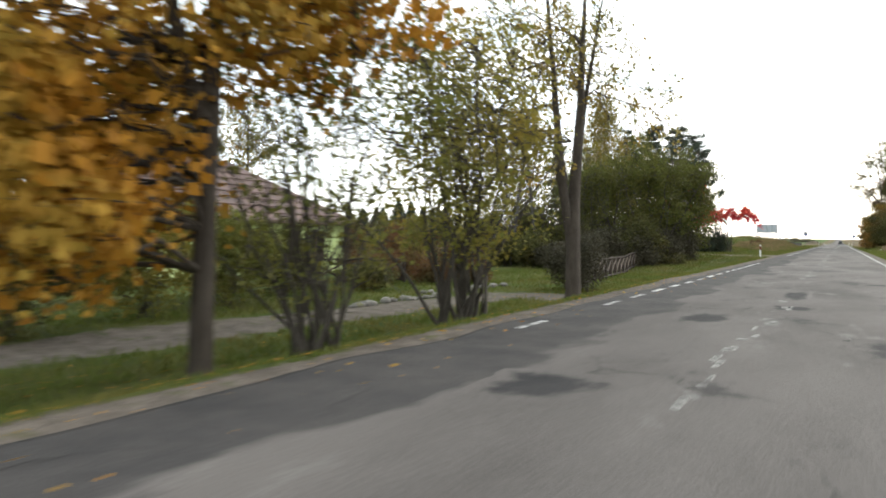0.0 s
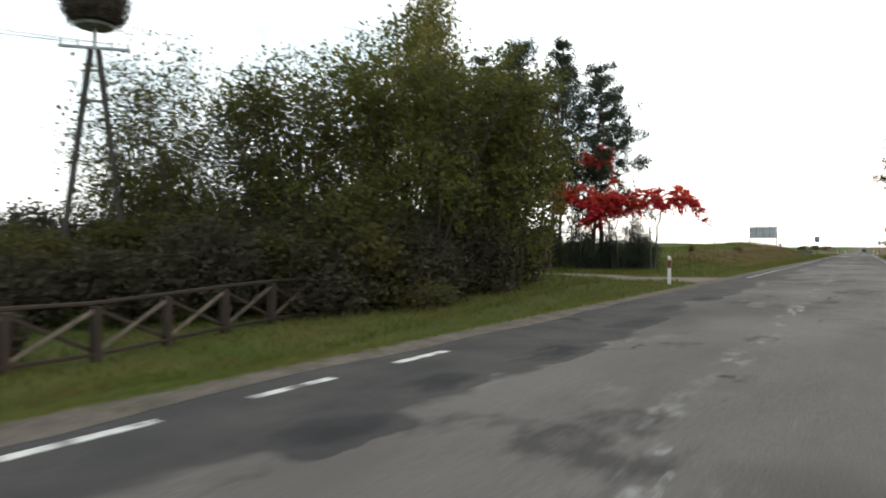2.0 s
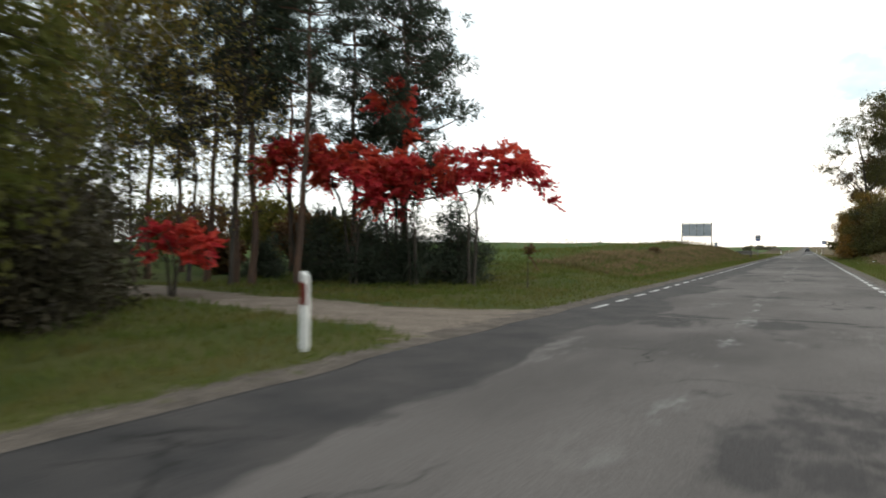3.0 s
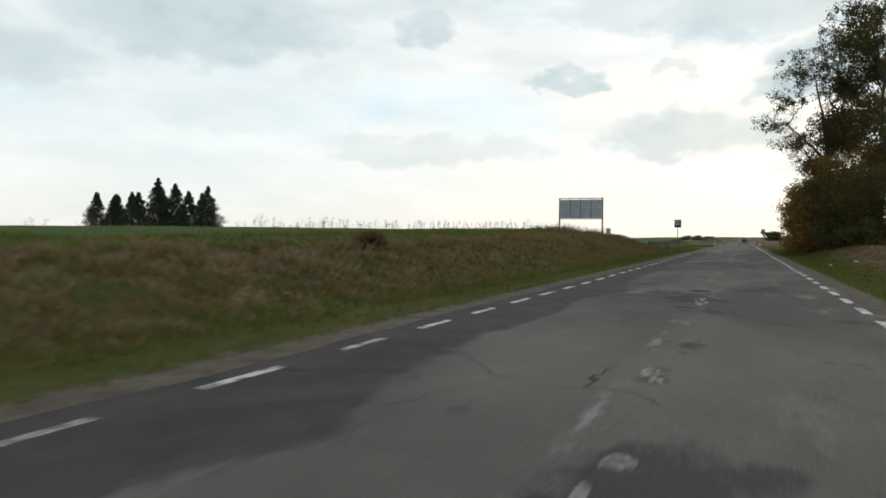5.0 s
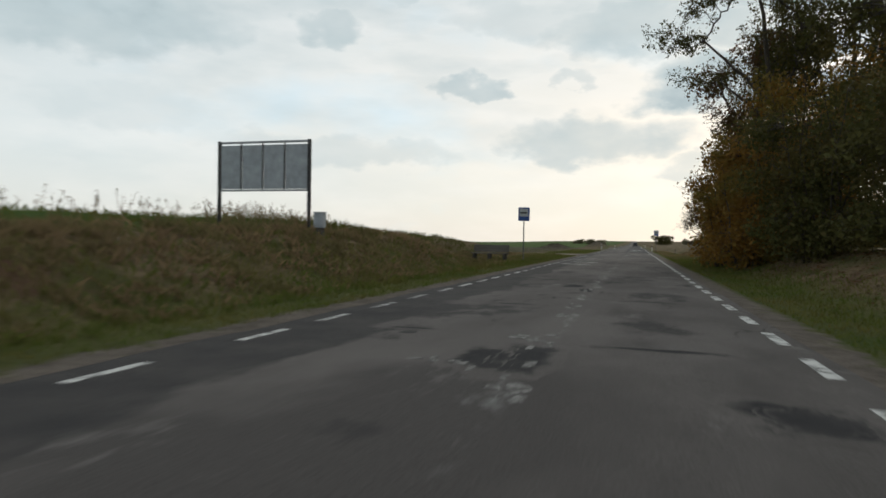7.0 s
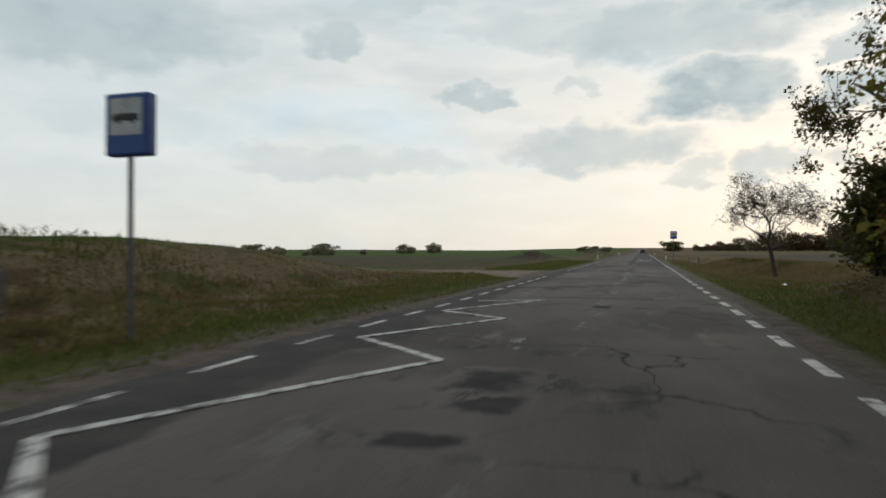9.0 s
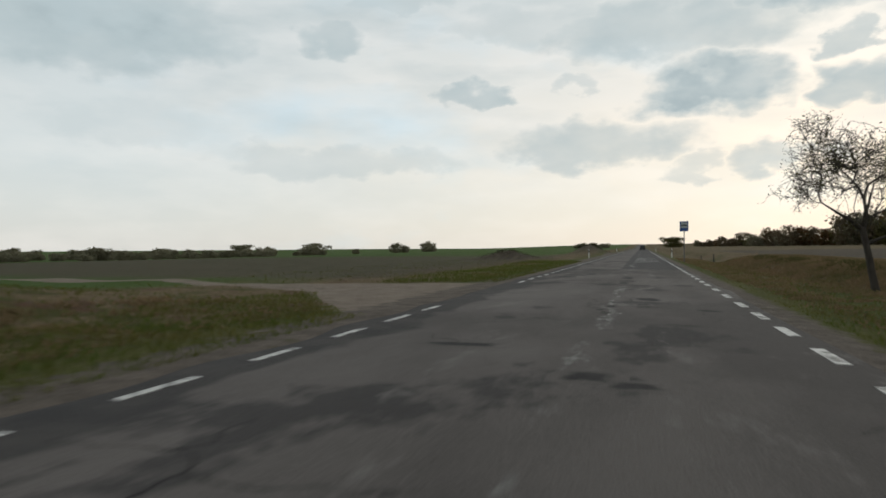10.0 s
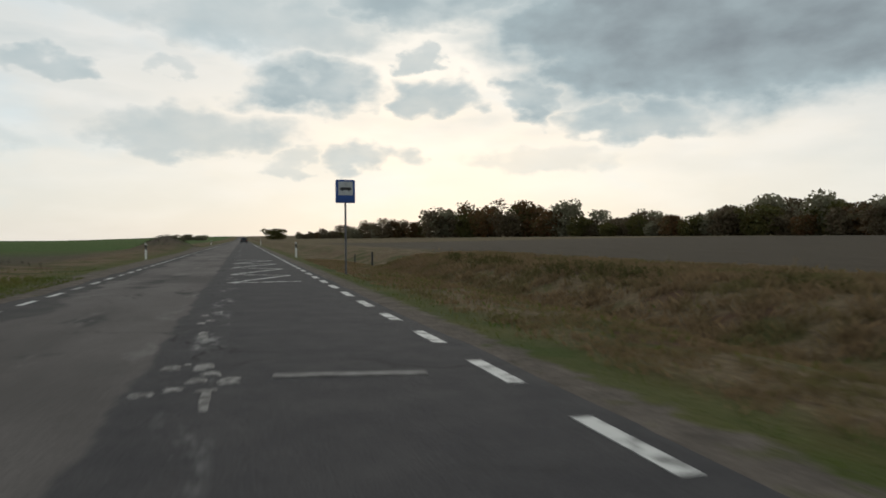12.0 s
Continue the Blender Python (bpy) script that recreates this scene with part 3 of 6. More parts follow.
def drive_a(x, y):
    """The gravel yard before the house, along the garden stones."""
    c = -9.6 + 0.12 * (y - 16)
    lane = smooth(1.6, 0.9, np.abs(x - c)) * smooth(-8, 0, y) * smooth(24.5, 22, y)
    mouth = smooth(1.9, 1.2, np.abs(y - 21.6)) * (x < 0) * (x > -9)
    return np.maximum(lane, mouth)


D, E = -GX - 2.9, GX - 3.6
shoulder = np.maximum(smooth(0.95, 0.2, np.abs(D) - 0.5 * smooth(140, 160, GY)) * (GX < 0), smooth(0.8, 0.2, np.abs(E)) * (GX > 0))
sandy = smooth(1.1, 0.1, D) * (GX < 0) * smooth(34, 42, GY) * smooth(60, 52, GY)
zones = {
    "grit": np.clip(0.75 * shoulder + 0.7 * drive_a(GX, GY), 0, 1),
    "dirt": np.clip(0.8 * sandy + track_a(GX, GY) + track_b(GX, GY) + 0.22 * drive_a(GX, GY), 0, 1),
    "dry": np.clip((smooth(1.4, 3.4, D) * smooth(80, 96, GY) * (1 - 0.8 * smooth(5.6, 8.4, D) * smooth(150, 128, GY))) * (GX < 0) + smooth(0.9, 2.2, E) * smooth(182, 204, GY) * (GX > 0) + smooth(2.2, 3.6, E) * smooth(116, 126, GY) * smooth(178, 168, GY) * smooth(32, 18, E) * (GX > 0) * 1.2 + 0.25, 0, 0.95) * (1 - 0.6 * smooth(70, 20, GY)),
    "crop": np.clip(smooth(5.8, 9.0, D + 3.5 * smooth(135, 150, GY) * -1) * smooth(62, 80, GY) * (GX < 0) + smooth(180, 190, GY) * smooth(6, 10, D) * (GX < 0), 0, 1),
    "plough": np.clip(smooth(11.0, 15.0, E) * smooth(165, 185, GY) * (1 - smooth(330, 345, GY)) * (GX > 0) + smooth(4, 7, D) * smooth(184, 190, GY) * smooth(275, 240, GY) * (GX < 0) * 0.85 + 1.3 * np.exp(-(((GX + 6.9) / 2.6) ** 2 + ((GY - 276) / 10) ** 2)) + 1.3 * np.exp(-(((GX + 12) / 2.7) ** 2 + ((GY - 228) / 3.4) ** 2)), 0, 1),
}
for key, val in zones.items():
    layer = ground.data.attributes.new(key, "FLOAT", "POINT")
    layer.data.foreach_set("value", val.astype(np.float32).ravel())

# ---- the road ----
ASPHALT, n, l, b = material("old_asphalt", 0.9)
b.inputs["Specular IOR Level"].default_value = 0.1
col = mix(n, l, noise_fac(n, l, 0.5, 6, 0.36, 0.64, (1, 0.35, 1)), (0.072, 0.064, 0.060), (0.114, 0.101, 0.095))
col = mix(n, l, noise_fac(n, l, 0.16, 5, 0.54, 0.60, (1, 0.5, 1)), col, (0.064, 0.057, 0.054))
col = mix(n, l, times(n, l, noise_fac(n, l, 0.42, 6, 0.57, 0.62, (1, 0.6, 1), rough=0.65), 0.75), col, (0.032, 0.030, 0.0305))
col = mix(n, l, times(n, l, noise_fac(n, l, 0.8, 6, 0.58, 0.66, (1.2, 0.4, 1), rough=0.7), 0.7), col, (0.145, 0.132, 0.124))
sx = n.new("ShaderNodeSeparateXYZ")
ox = n.new("ShaderNodeTexCoord")
l.new(ox.outputs["Object"], sx.inputs[0])


def ramp(v, lo, hi):
    r_ = n.new("ShaderNodeMapRange")
    r_.interpolation_type = "SMOOTHSTEP"
    r_.inputs[1].default_value, r_.inputs[2].default_value = lo, hi
    l.new(v, r_.inputs[0])
    return r_.outputs[0]


def shift(v, by, amount):
    m_ = n.new("ShaderNodeMath")
    m_.operation = "MULTIPLY_ADD"
    l.new(by, m_.inputs[0])
    m_.inputs[1].default_value = amount
    l.new(v, m_.inputs[2])
    return m_.outputs[0]


# widening strip along the left edge, and the later overlay of the right lane past the lay-by
wav = noise_fac(n, l, 0.55, 4, 0.2, 0.8, (1, 0.5, 1))
strip = ramp(shift(shift(sx.outputs[0], wav, 1.5), ramp(sx.outputs[1], 150.0, 166.0), 0.6), -0.55, -0.75)
col = mix(n, l, times(n, l, strip, 0.9), col, mix(n, l, noise_fac(n, l, 1.3, 5), (0.033, 0.0315, 0.032), (0.054, 0.049, 0.047)))
overlay = times(n, l, ramp(shift(sx.outputs[0], noise_fac(n, l, 1.2, 4, 0.2, 0.8), 0.25), 0.50, 0.60), ramp(sx.outputs[1], 197.3, 198.2))
col = mix(n, l, times(n, l, overlay, 0.92), col, mix(n, l, noise_fac(n, l, 2.2, 5), (0.036, 0.0345, 0.037), (0.050, 0.047, 0.048)))
stone = noise_fac(n, l, 60, 3, 0.2, 0.8)
col = mix(n, l, 0.75, col, mix(n, l, stone, (0.5, 0.5, 0.5), (1.5, 1.5, 1.5)), "MULTIPLY")
crack = n.new("ShaderNodeTexVoronoi")
crack.feature = "DISTANCE_TO_EDGE"
crack.inputs["Scale"].default_value = 0.45
tc, nz, vm = n.new("ShaderNodeTexCoord"), n.new("ShaderNodeTexNoise"), n.new("ShaderNodeVectorMath")
nz.inputs["Scale"].default_value, nz.inputs["Detail"].default_value = 1.4, 5
vm.operation = "MULTIPLY_ADD"
vm.inputs[1].default_value = (1.1, 1.1, 0)
l.new(tc.outputs["Object"], nz.inputs["Vector"])
l.new(nz.outputs[1], vm.inputs[0])
l.new(tc.outputs["Object"], vm.inputs[2])
l.new(vm.outputs[0], crack.inputs["Vector"])
thin = n.new("ShaderNodeMapRange")
thin.inputs[1].default_value, thin.inputs[2].default_value, thin.inputs[3].default_value, thin.inputs[4].default_value = 0.003, 0.012, 1, 0
l.new(crack.outputs["Distance"], thin.inputs[0])
col = mix(n, l, times(n, l, thin.outputs[0], noise_fac(n, l, 0.3, 3, 0.5, 0.62)), col, (0.022, 0.021, 0.02))
# flecks of the old centre line, worn to smears
line = n.new("ShaderNodeMath")
line.operation = "MULTIPLY_ADD"
l.new(sx.outputs[1], line.inputs[0])
line.inputs[1].default_value = -0.003
l.new(sx.outputs[0], line.inputs[2])
near = times(n, l, ramp(line.outputs[0], 0.10, 0.22), ramp(line.outputs[0], 0.54, 0.40))
flecks = times(n, l, noise_fac(n, l, 0.75, 5, 0.53, 0.66, (2.2, 0.7, 1), rough=0.65), noise_fac(n, l, 5, 5, 0.42, 0.6, (1.5, 0.6, 1)))
col = mix(n, l, times(n, l, near, flecks), col, (0.22, 0.213, 0.205))
l.new(col, b.inputs["Base Color"])
bump(n, l, b, stone, 0.5, 0.012)

rx = np.concatenate([[0, 0, 0.015], np.linspace(0.04, 0.96, 24), [0.985, 1, 1]])
ry = np.concatenate([np.arange(-8, 260, 0.4), np.geomspace(260, 1500, 80)])
RX, RY = np.meshgrid(rx, ry)
left_edge = -2.92 + 0.10 * rolling(ry, ry * 0, 0.9, 21) + 0.05 * rolling(ry, ry * 0, 0.3, 22)
right_edge = 3.62 + 0.07 * rolling(ry, ry * 0, 0.8, 23)
PX = left_edge[:, None] * (1 - RX) + right_edge[:, None] * RX
PZ = 0.02 - 0.045 * (2 * RX - 1) ** 2 + 0.008 * rolling(PX, RY, 1.8, 24) + np.where(RY > 500, 5.5 * smooth(500, 1500, RY), 0)
PZ[:, 0] -= 0.12
PZ[:, -1] -= 0.12
i = np.arange(len(ry) - 1)[:, None] * len(rx) + np.arange(len(rx) - 1)[None]
road = raw("road", np.stack([PX, RY, PZ], -1).reshape(-1, 3), np.stack([i, i + 1, i + len(rx) + 1, i + len(rx)], -1).reshape(-1, 4), ASPHALT, smooth=True)
tagged(road, "cracked grey asphalt country road with worn markings", "road", kind="structure")


def road_z(x, y):
    f = (x + 2.92) / 6.54
    return 0.02 - 0.045 * (2 * f - 1) ** 2 + 0.008 * float(rolling(np.array(x), np.array(y), 1.8, 24))


def lay(name, outline, mat, lift=0.006, label="", rings=1):
    """A thin slab on the road with the given outline (list of x, y), built in rings so that it follows the surface."""
    bm = bmesh.new()
    inner = bm.verts.layers.float.new("inner")      # 0 at the rim, 1 well inside
    cx, cy = sum(p[0] for p in outline) / len(outline), sum(p[1] for p in outline) / len(outline)
    loops = []
    for q in range(rings):
        f = 1 - q / rings
        loops.append([bm.verts.new((cx + (x - cx) * f, cy + (y - cy) * f, road_z(cx + (x - cx) * f, cy + (y - cy) * f) + lift)) for x, y in outline])
    mid = bm.verts.new((cx, cy, road_z(cx, cy) + lift))
    k = len(outline)
    for a, b_ in zip(loops, loops[1:]):
        for q in range(k):
            bm.faces.new((a[q - 1], a[q], b_[q], b_[q - 1]))
    for q in range(k):
        bm.faces.new((loops[-1][q - 1], loops[-1][q], mid))
    skirt = []
    for v in loops[0]:
        out_x, out_y = v.co.x - cx, v.co.y - cy
        f = 1 + min(0.05, 0.25 * math.hypot(out_x, out_y)) / (math.hypot(out_x, out_y) + 1e-6)
        skirt.append(bm.verts.new((cx + out_x * f, cy + out_y * f, road_z(cx + out_x * f, cy + out_y * f) - 0.001)) if rings > 1 else bm.verts.new((v.co.x, v.co.y, v.co.z - 0.008)))
    for q in range(k):
        bm.faces.new((loops[0][q], loops[0][q - 1], skirt[q - 1], skirt[q]))
    bmesh.ops.recalc_face_normals(bm, faces=bm.faces)
    for q, ring in enumerate(loops):
        for v in ring:
            v[inner] = q / rings
    mid[inner] = 1.0
    return part(name, bm, mat, road, label)


def stripe(name, a, b, w, mat, lift=0.006):
    (x0, y0), (x1, y1) = a, b
    ln = math.hypot(x1 - x0, y1 - y0)
    nx_, ny_ = -(y1 - y0) / ln * w / 2, (x1 - x0) / ln * w / 2
    k = max(1, int(ln / 0.5))
    pts = [(x0 + (x1 - x0) * t / k + nx_, y0 + (y1 - y0) * t / k + ny_) for t in range(k + 1)]
    pts += [(x0 + (x1 - x0) * t / k - nx_, y0 + (y1 - y0) * t / k - ny_) for t in range(k, -1, -1)]
    return lay(name, pts, mat, lift)


rnd = random.Random(5)
LEFT_MARKS = [(12.14, 0), (27.44, 8), (63.88, 27), (94.61, 43), (114.33, 53), (121.21, 56), (150.24, 71), (161.91, 77), (175.23, 84), (189.45, 91), (209.89, 101), (330, 162)]
for k in range(-5, 162):            # dashes of the left edge line, missing where the tracks join
    y = float(np.interp(k, [q for _, q in LEFT_MARKS], [v for v, _ in LEFT_MARKS])) if k >= 0 else 12.14 + 1.95 * k
    if 39 < y < 62.5 or 177 < y < 183.5 or (k < 0 and k != -2):
        continue
    stripe("edge_dash", (-2.51, y + rnd.uniform(-0.05, 0.05)), (-2.51, y + 1.0 + rnd.uniform(-0.12, 0.05)), 0.115, WORN_PAINT if rnd.random() < 0.75 else FAINT_PAINT)
RIGHT_MARKS = [(113.68, 0), (122.29, 4), (154.93, 20), (163.12, 24), (178.27, 31), (185.31, 34), (193.2, 38), (195.2, 39), (200.41, 42), (340, 109)]
for k in range(-53, 109):           # dashes of the right edge line
    y = float(np.interp(k, [q for _, q in RIGHT_MARKS], [v for v, _ in RIGHT_MARKS])) if k >= 0 else 113.68 + 2.08 * k
    stripe("edge_dash", (3.34, y - 1.05 + rnd.uniform(-0.04, 0.04)), (3.34, y), 0.15, WORN_PAINT)


# ---- the garden side: roadside trees ----
R = np.random.default_rng
g = lambda x, y: float(land(np.array(x), np.array(y)))
r = R(11)
leafy_tree("maple_tree", (-5.6, 5.5, g(-5.6, 5.5)),
           [stem(r, (0, 0, -0.2), (0.05, 0.1, 4.2), 0.17, 0.12, 8, 0.01), stem(r, (0.05, 0.1, 3.6), (0.3, 1.2, 9), 0.12, 0.03), stem(r, (0, 0, 3.4), (-0.6, -1.4, 9), 0.11, 0.03)],
           [(-0.6, -0.8, 5.6, 3.0, 3.6, 2.3, 1.0), (-1.0, -2.0, 3.0, 2.3, 2.3, 1.7, 3.0), (-2.6, 0.4, 3.2, 1.6, 1.8, 1.6, 1.6), (0.3, 1.8, 5.2, 2.0, 2.4, 1.3, 1.0), (-2, 0.6, 8, 3, 3, 2, 0.6)],
           560, 36, 0.24, 0.15, LEAF_ORANGE, BARK, "roadside maple tree with orange autumn leaves", "tree", 12, aspect=0.85, limbs=0.3)
r = R(13)
stems = [stem(r, (r.normal() * 0.2, r.normal() * 0.25, -0.1), (r.normal() * 1.2, r.normal() * 1.3, 3.2 + r.random() * 2.6), 0.035, 0.008, 8, 0.05) for _ in range(22)]
leafy_tree("hazel_bush", (-5.8, 7.9, g(-5.8, 7.9)), stems, [(0, 0, 4.4, 2.2, 2.3, 2.6, 1.0), (0, 0, 1.9, 1.6, 1.7, 1.3, 0.8)],
           240, 18, 0.2, 0.10, LEAF_GREEN, BARK_DARK, "many-stemmed bush with sparse green leaves on the verge", "bush", 14, limb_r=0.012, limbs=0.7)
r = R(15)
stems = [stem(r, (r.normal() * 0.25, r.normal() * 0.3, -0.1), (r.normal() * 1.25, r.normal() * 1.3, 3.6 + r.random() * 3.0), 0.05, 0.01, 8, 0.05) for _ in range(26)]
leafy_tree("hazel_bush", (-6.0, 13.0, g(-6.0, 13.0)), stems, [(0, 0, 4.9, 2.2, 2.3, 2.3, 1.0), (0.2, -0.3, 2.9, 1.9, 1.9, 1.3, 0.9)],
           330, 30, 0.22, 0.11, LEAF_OLIVE, BARK_DARK, "tall many-stemmed bush with olive leaves on the verge", "bush", 16, limb_r=0.014, limbs=0.7)
r = R(17)
branchy_tree("roadside_tree", (-5.9, 19.7, g(-5.9, 19.7)),
             [stem(r, (0, 0, -0.2), (0.2, 0.45, 10), 0.275, 0.05, 16, 0.008), stem(r, (0.0, 0.05, 1.5), (-0.3, -0.2, 3.9), 0.17, 0.15, 5, 0.006), stem(r, (-0.3, -0.2, 3.85), (-0.75, -0.75, 10), 0.15, 0.04, 10, 0.015), stem(r, (0.06, 0.2, 4.4), (0.5, 1.1, 10), 0.10, 0.03, 8, 0.02)],
             [(-1.4, -1.6, 4.6, 1.8, 2.2, 1.2, 1.0), (-1.0, 0, 8, 2.8, 3.4, 2.0, 0.7), (1.6, 1.0, 6.2, 1.5, 1.6, 1.1, 1.0), (-2.2, -0.6, 5.6, 1.6, 1.8, 1.0, 1.0)],
             340, 8, 0.24, 0.115, LEAF_BIRCH, BARK, "roadside tree with forked dark trunk and thin yellow leaves", 18, tip_r=0.009, twigs=2, wob=0.06,
             extra=[(2.4, 0.9, 5.4), (2.9, 1.0, 4.9), (1.6, 0.4, 5.9), (-2.4, 5.4, 4.5), (-3.2, 4.0, 5.8), (-1.9, 6.2, 5.7), (-2.0, 4.5, 5.2), (-2.6, 4.8, 4.9), (-3.0, 4.9, 5.3), (-2.2, 3.4, 6.0), (-2.1, 5.9, 5.0), (-3.4, 4.4, 5.0), (-3.6, 3.6, 5.4), (-2.8, 4.2, 5.6), (-2.4, 5.0, 6.1), (-1.6, 5.2, 6.4), (-3.0, 3.2, 6.4), (-2.7, 5.6, 5.5), (-1.4, 4.2, 6.7)])

# ---- the large green thicket past the fence ----
THICKET = [
    (-10.6, 51.5, 8.9, 3.7, LEAF_THICKET, 22), (-13.5, 49.6, 8.2, 3.3, LEAF_THICKET, 21), (-9.4, 53.8, 8.7, 2.9, LEAF_THICKET, 23),
    (-14.8, 55.0, 9.8, 3.6, LEAF_OLIVE, 24), (-10.9, 48.4, 3.2, 1.9, LEAF_DARK, 26), (-16.2, 50.2, 7.6, 2.6, LEAF_THICKET, 28),
    (-11.9, 56.4, 4.6, 2.2, LEAF_DARK, 27), (-8.9, 54.0, 7.2, 2.2, LEAF_THICKET, 29), (-12.6, 52.6, 9.6, 2.8, LEAF_THICKET, 19),
]
for x, y, h, w, lm, sd in THICKET:
    r = R(sd)
    stems = [stem(r, (r.normal() * 0.3, r.normal() * 0.3, -0.2), (r.normal() * w * 0.4, r.normal() * w * 0.4, h * (0.7 + 0.2 * r.random())), 0.07, 0.012, 8, 0.04) for _ in range(10)]
    lobes = [(0, 0, h * 0.34, w * 0.95, w * 0.95, h * 0.34, 1.0)]
    for _ in range(9):
        a, f = r.random() * 6.28, r.random()
        lobes.append((math.cos(a) * w * 0.62, math.sin(a) * w * 0.62, h * (0.42 + 0.44 * f), w * 0.42, w * 0.42, h * 0.15, 1.6))
    lobes.append((0, 0, h * 0.72, w * 0.55, w * 0.55, h * 0.26, 1.4))
    for _ in range(11):             # upright shoots that break the outline
        a, f = r.random() * 6.28, r.random() ** 0.6
        lobes.append((math.cos(a) * w * 0.85 * f, math.sin(a) * w * 0.85 * f, h * (1.02 - 0.36 * f * f), 0.3, 0.3, h * 0.10, 5.0))
    leafy_tree("thicket_tree", (x, y, g(x, y)), stems, lobes, 330, 30, 0.21, 0.135, lm, BARK_DARK,
               "dense dark green deciduous tree in a roadside thicket", "tree", sd + 100, "thicket by the road", limb_r=0.02, limbs=0.3)
for k, (x, y, h, w) in enumerate(((-10.9, 46.9, 2.4, 1.5), (-12.6, 47.6, 3.0, 1.6), (-9.6, 49.8, 2.2, 1.3), (-11.2, 50.6, 3.0, 1.7), (-9.2, 52.2, 2.6, 1.4), (-10.6, 54.2, 3.2, 1.7), (-9.8, 56.4, 2.6, 1.4), (-11.4, 58.0, 2.6, 1.5), (-14.6, 47.2, 3.2, 1.8))):
    r = R(160 + k)                  # dark undergrowth at the foot of the thicket
    stems = [stem(r, (r.normal() * 0.3, r.normal() * 0.3, -0.1), (r.normal() * w * 0.5, r.normal() * w * 0.5, h * 0.9), 0.025, 0.006, 6, 0.05) for _ in range(12)]
    leafy_tree("undergrowth_bush", (x, y, g(x, y)), stems, [(0, 0, h * 0.5, w, w, h * 0.45, 1.0), (0, 0, h * 0.18, w, w, h * 0.2, 1.2)], 260, 28, 0.2, 0.115, LEAF_JUNIPER, BARK_DARK,
               "dark bramble undergrowth at the foot of the thicket", "bush", 1160 + k, "thicket undergrowth", limbs=0.4, limb_r=0.01)
r = R(31)
leafy_tree("birch_tree", (-19.0, 64.0, g(-19, 64)), [stem(r, (0, 0, -0.2), (0.2, 0, 16.5), 0.2, 0.02, 12, 0.01)],
           [(0, 0, 9.0, 2.8, 2.8, 5.0, 1.0), (0, 0, 13.6, 1.4, 1.4, 3.0, 3.0)], 380, 34, 0.35, 0.17, LEAF_BIRCH, BARK_BIRCH,
           "slender birch with thinning yellow-green leaves", "tree", 131, droop=1.2, limbs=0.5)
for x, y, h, sd in ((-20.5, 46.6, 8.0, 141), (-23.0, 49.5, 6.5, 142), (-17.0, 46.8, 8.2, 143), (-15.2, 47.6, 7.0, 144), (-14.6, 60.5, 6.5, 146), (-19.5, 48.5, 8.6, 147), (-16.6, 52.0, 9.0, 148), (-18.4, 46.2, 8.6, 149)):      # thin saplings round the nest pole
    r = R(sd)
    stems = [stem(r, (r.normal() * 0.5, r.normal() * 0.5, -0.2), (r.normal() * 1.3, r.normal() * 1.3, h * (0.6 + 0.4 * r.random())), 0.03, 0.006, 8, 0.05) for _ in range(16)]
    leafy_tree("sapling_clump", (x, y, g(x, y)), stems, [(0, 0, h * 0.60, 1.9, 1.9, h * 0.44, 1.0), (0, 0, h * 0.3, 1.7, 1.7, h * 0.25, 1.2)], 260, 13, 0.22, 0.12, LEAF_THICKET, BARK_DARK,
               "clump of thin saplings with sparse leaves", "bush", sd + 100, "saplings by the pole", limb_r=0.012)

# ---- red sumac and pines past the sandy track ----
def sumac(x, y, h, rx_, ry_, lean, seed, count=46, per=5, fall=1.9):
    """Bare forking stems under an umbrella of scarlet feathered fronds."""
    r = R(seed)
    root = thing("sumac_tree", (x, y, g(x, y)), "sumac tree with an umbrella of scarlet autumn fronds", "tree", "scarlet sumacs")
    stems = [stem(r, (0, 0, -0.1), (lean * 0.25, 0, h * 0.42), 0.06, 0.045, 5, 0.03), stem(r, (-0.25, 0.1, -0.1), (lean * 0.1 - 0.5, 0.2, h * 0.5), 0.05, 0.035, 5, 0.03)]
    a, f = r.random(count) * 2 * np.pi, np.sqrt(r.random(count))
    tips = np.stack([lean + np.cos(a) * f * rx_, np.sin(a) * f * ry_, h * (1 - 0.06 * r.random(count)) - fall * (f * (0.75 + 0.25 * np.cos(a) * np.sign(lean + 1e-6))) ** 2 - (r.random(count) < 0.5) * 0.7 * r.random(count)], -1)
    lines = grown(r, stems, tips, 0.011, 0.07)
    out = np.stack([np.cos(a) * f, np.sin(a) * f, np.full(count, 0.45)], -1)
    more, V2, F2 = fronds(r, tips, out, per, 0.46, 0.20)
    V, F = tubes(lines + more, 5)
    raw("trunk", V, F, BARK_DARK, root, True)
    raw("crown", V2, F2, LEAF_RED, root)


sumac(-7.75, 68.8, 4.45, 1.75, 1.3, 0.75, 41, 46, 5, 1.35)
sumac(-9.6, 68.4, 4.2, 1.6, 1.4, -0.2, 42, 66, 5, 1.3)
sumac(-11.4, 67.6, 4.4, 1.5, 1.3, 0.3, 43, 62, 5, 1.3)
sumac(-13.3, 67.0, 4.9, 1.4, 1.2, -0.2, 46, 48, 5, 1.3)
sumac(-10.9, 69.0, 7.0, 0.9, 0.8, 0.2, 44, 26, 4, 2.6)
sumac(-12.4, 61.4, 1.75, 0.8, 0.7, 0.2, 45, 16, 5, 0.4)
root = thing("sumac_seedling", (-5.95, 68.8, g(-5.95, 68.8)), "young sumac shoot with dark feathered leaves", "plant")
r = R(47)
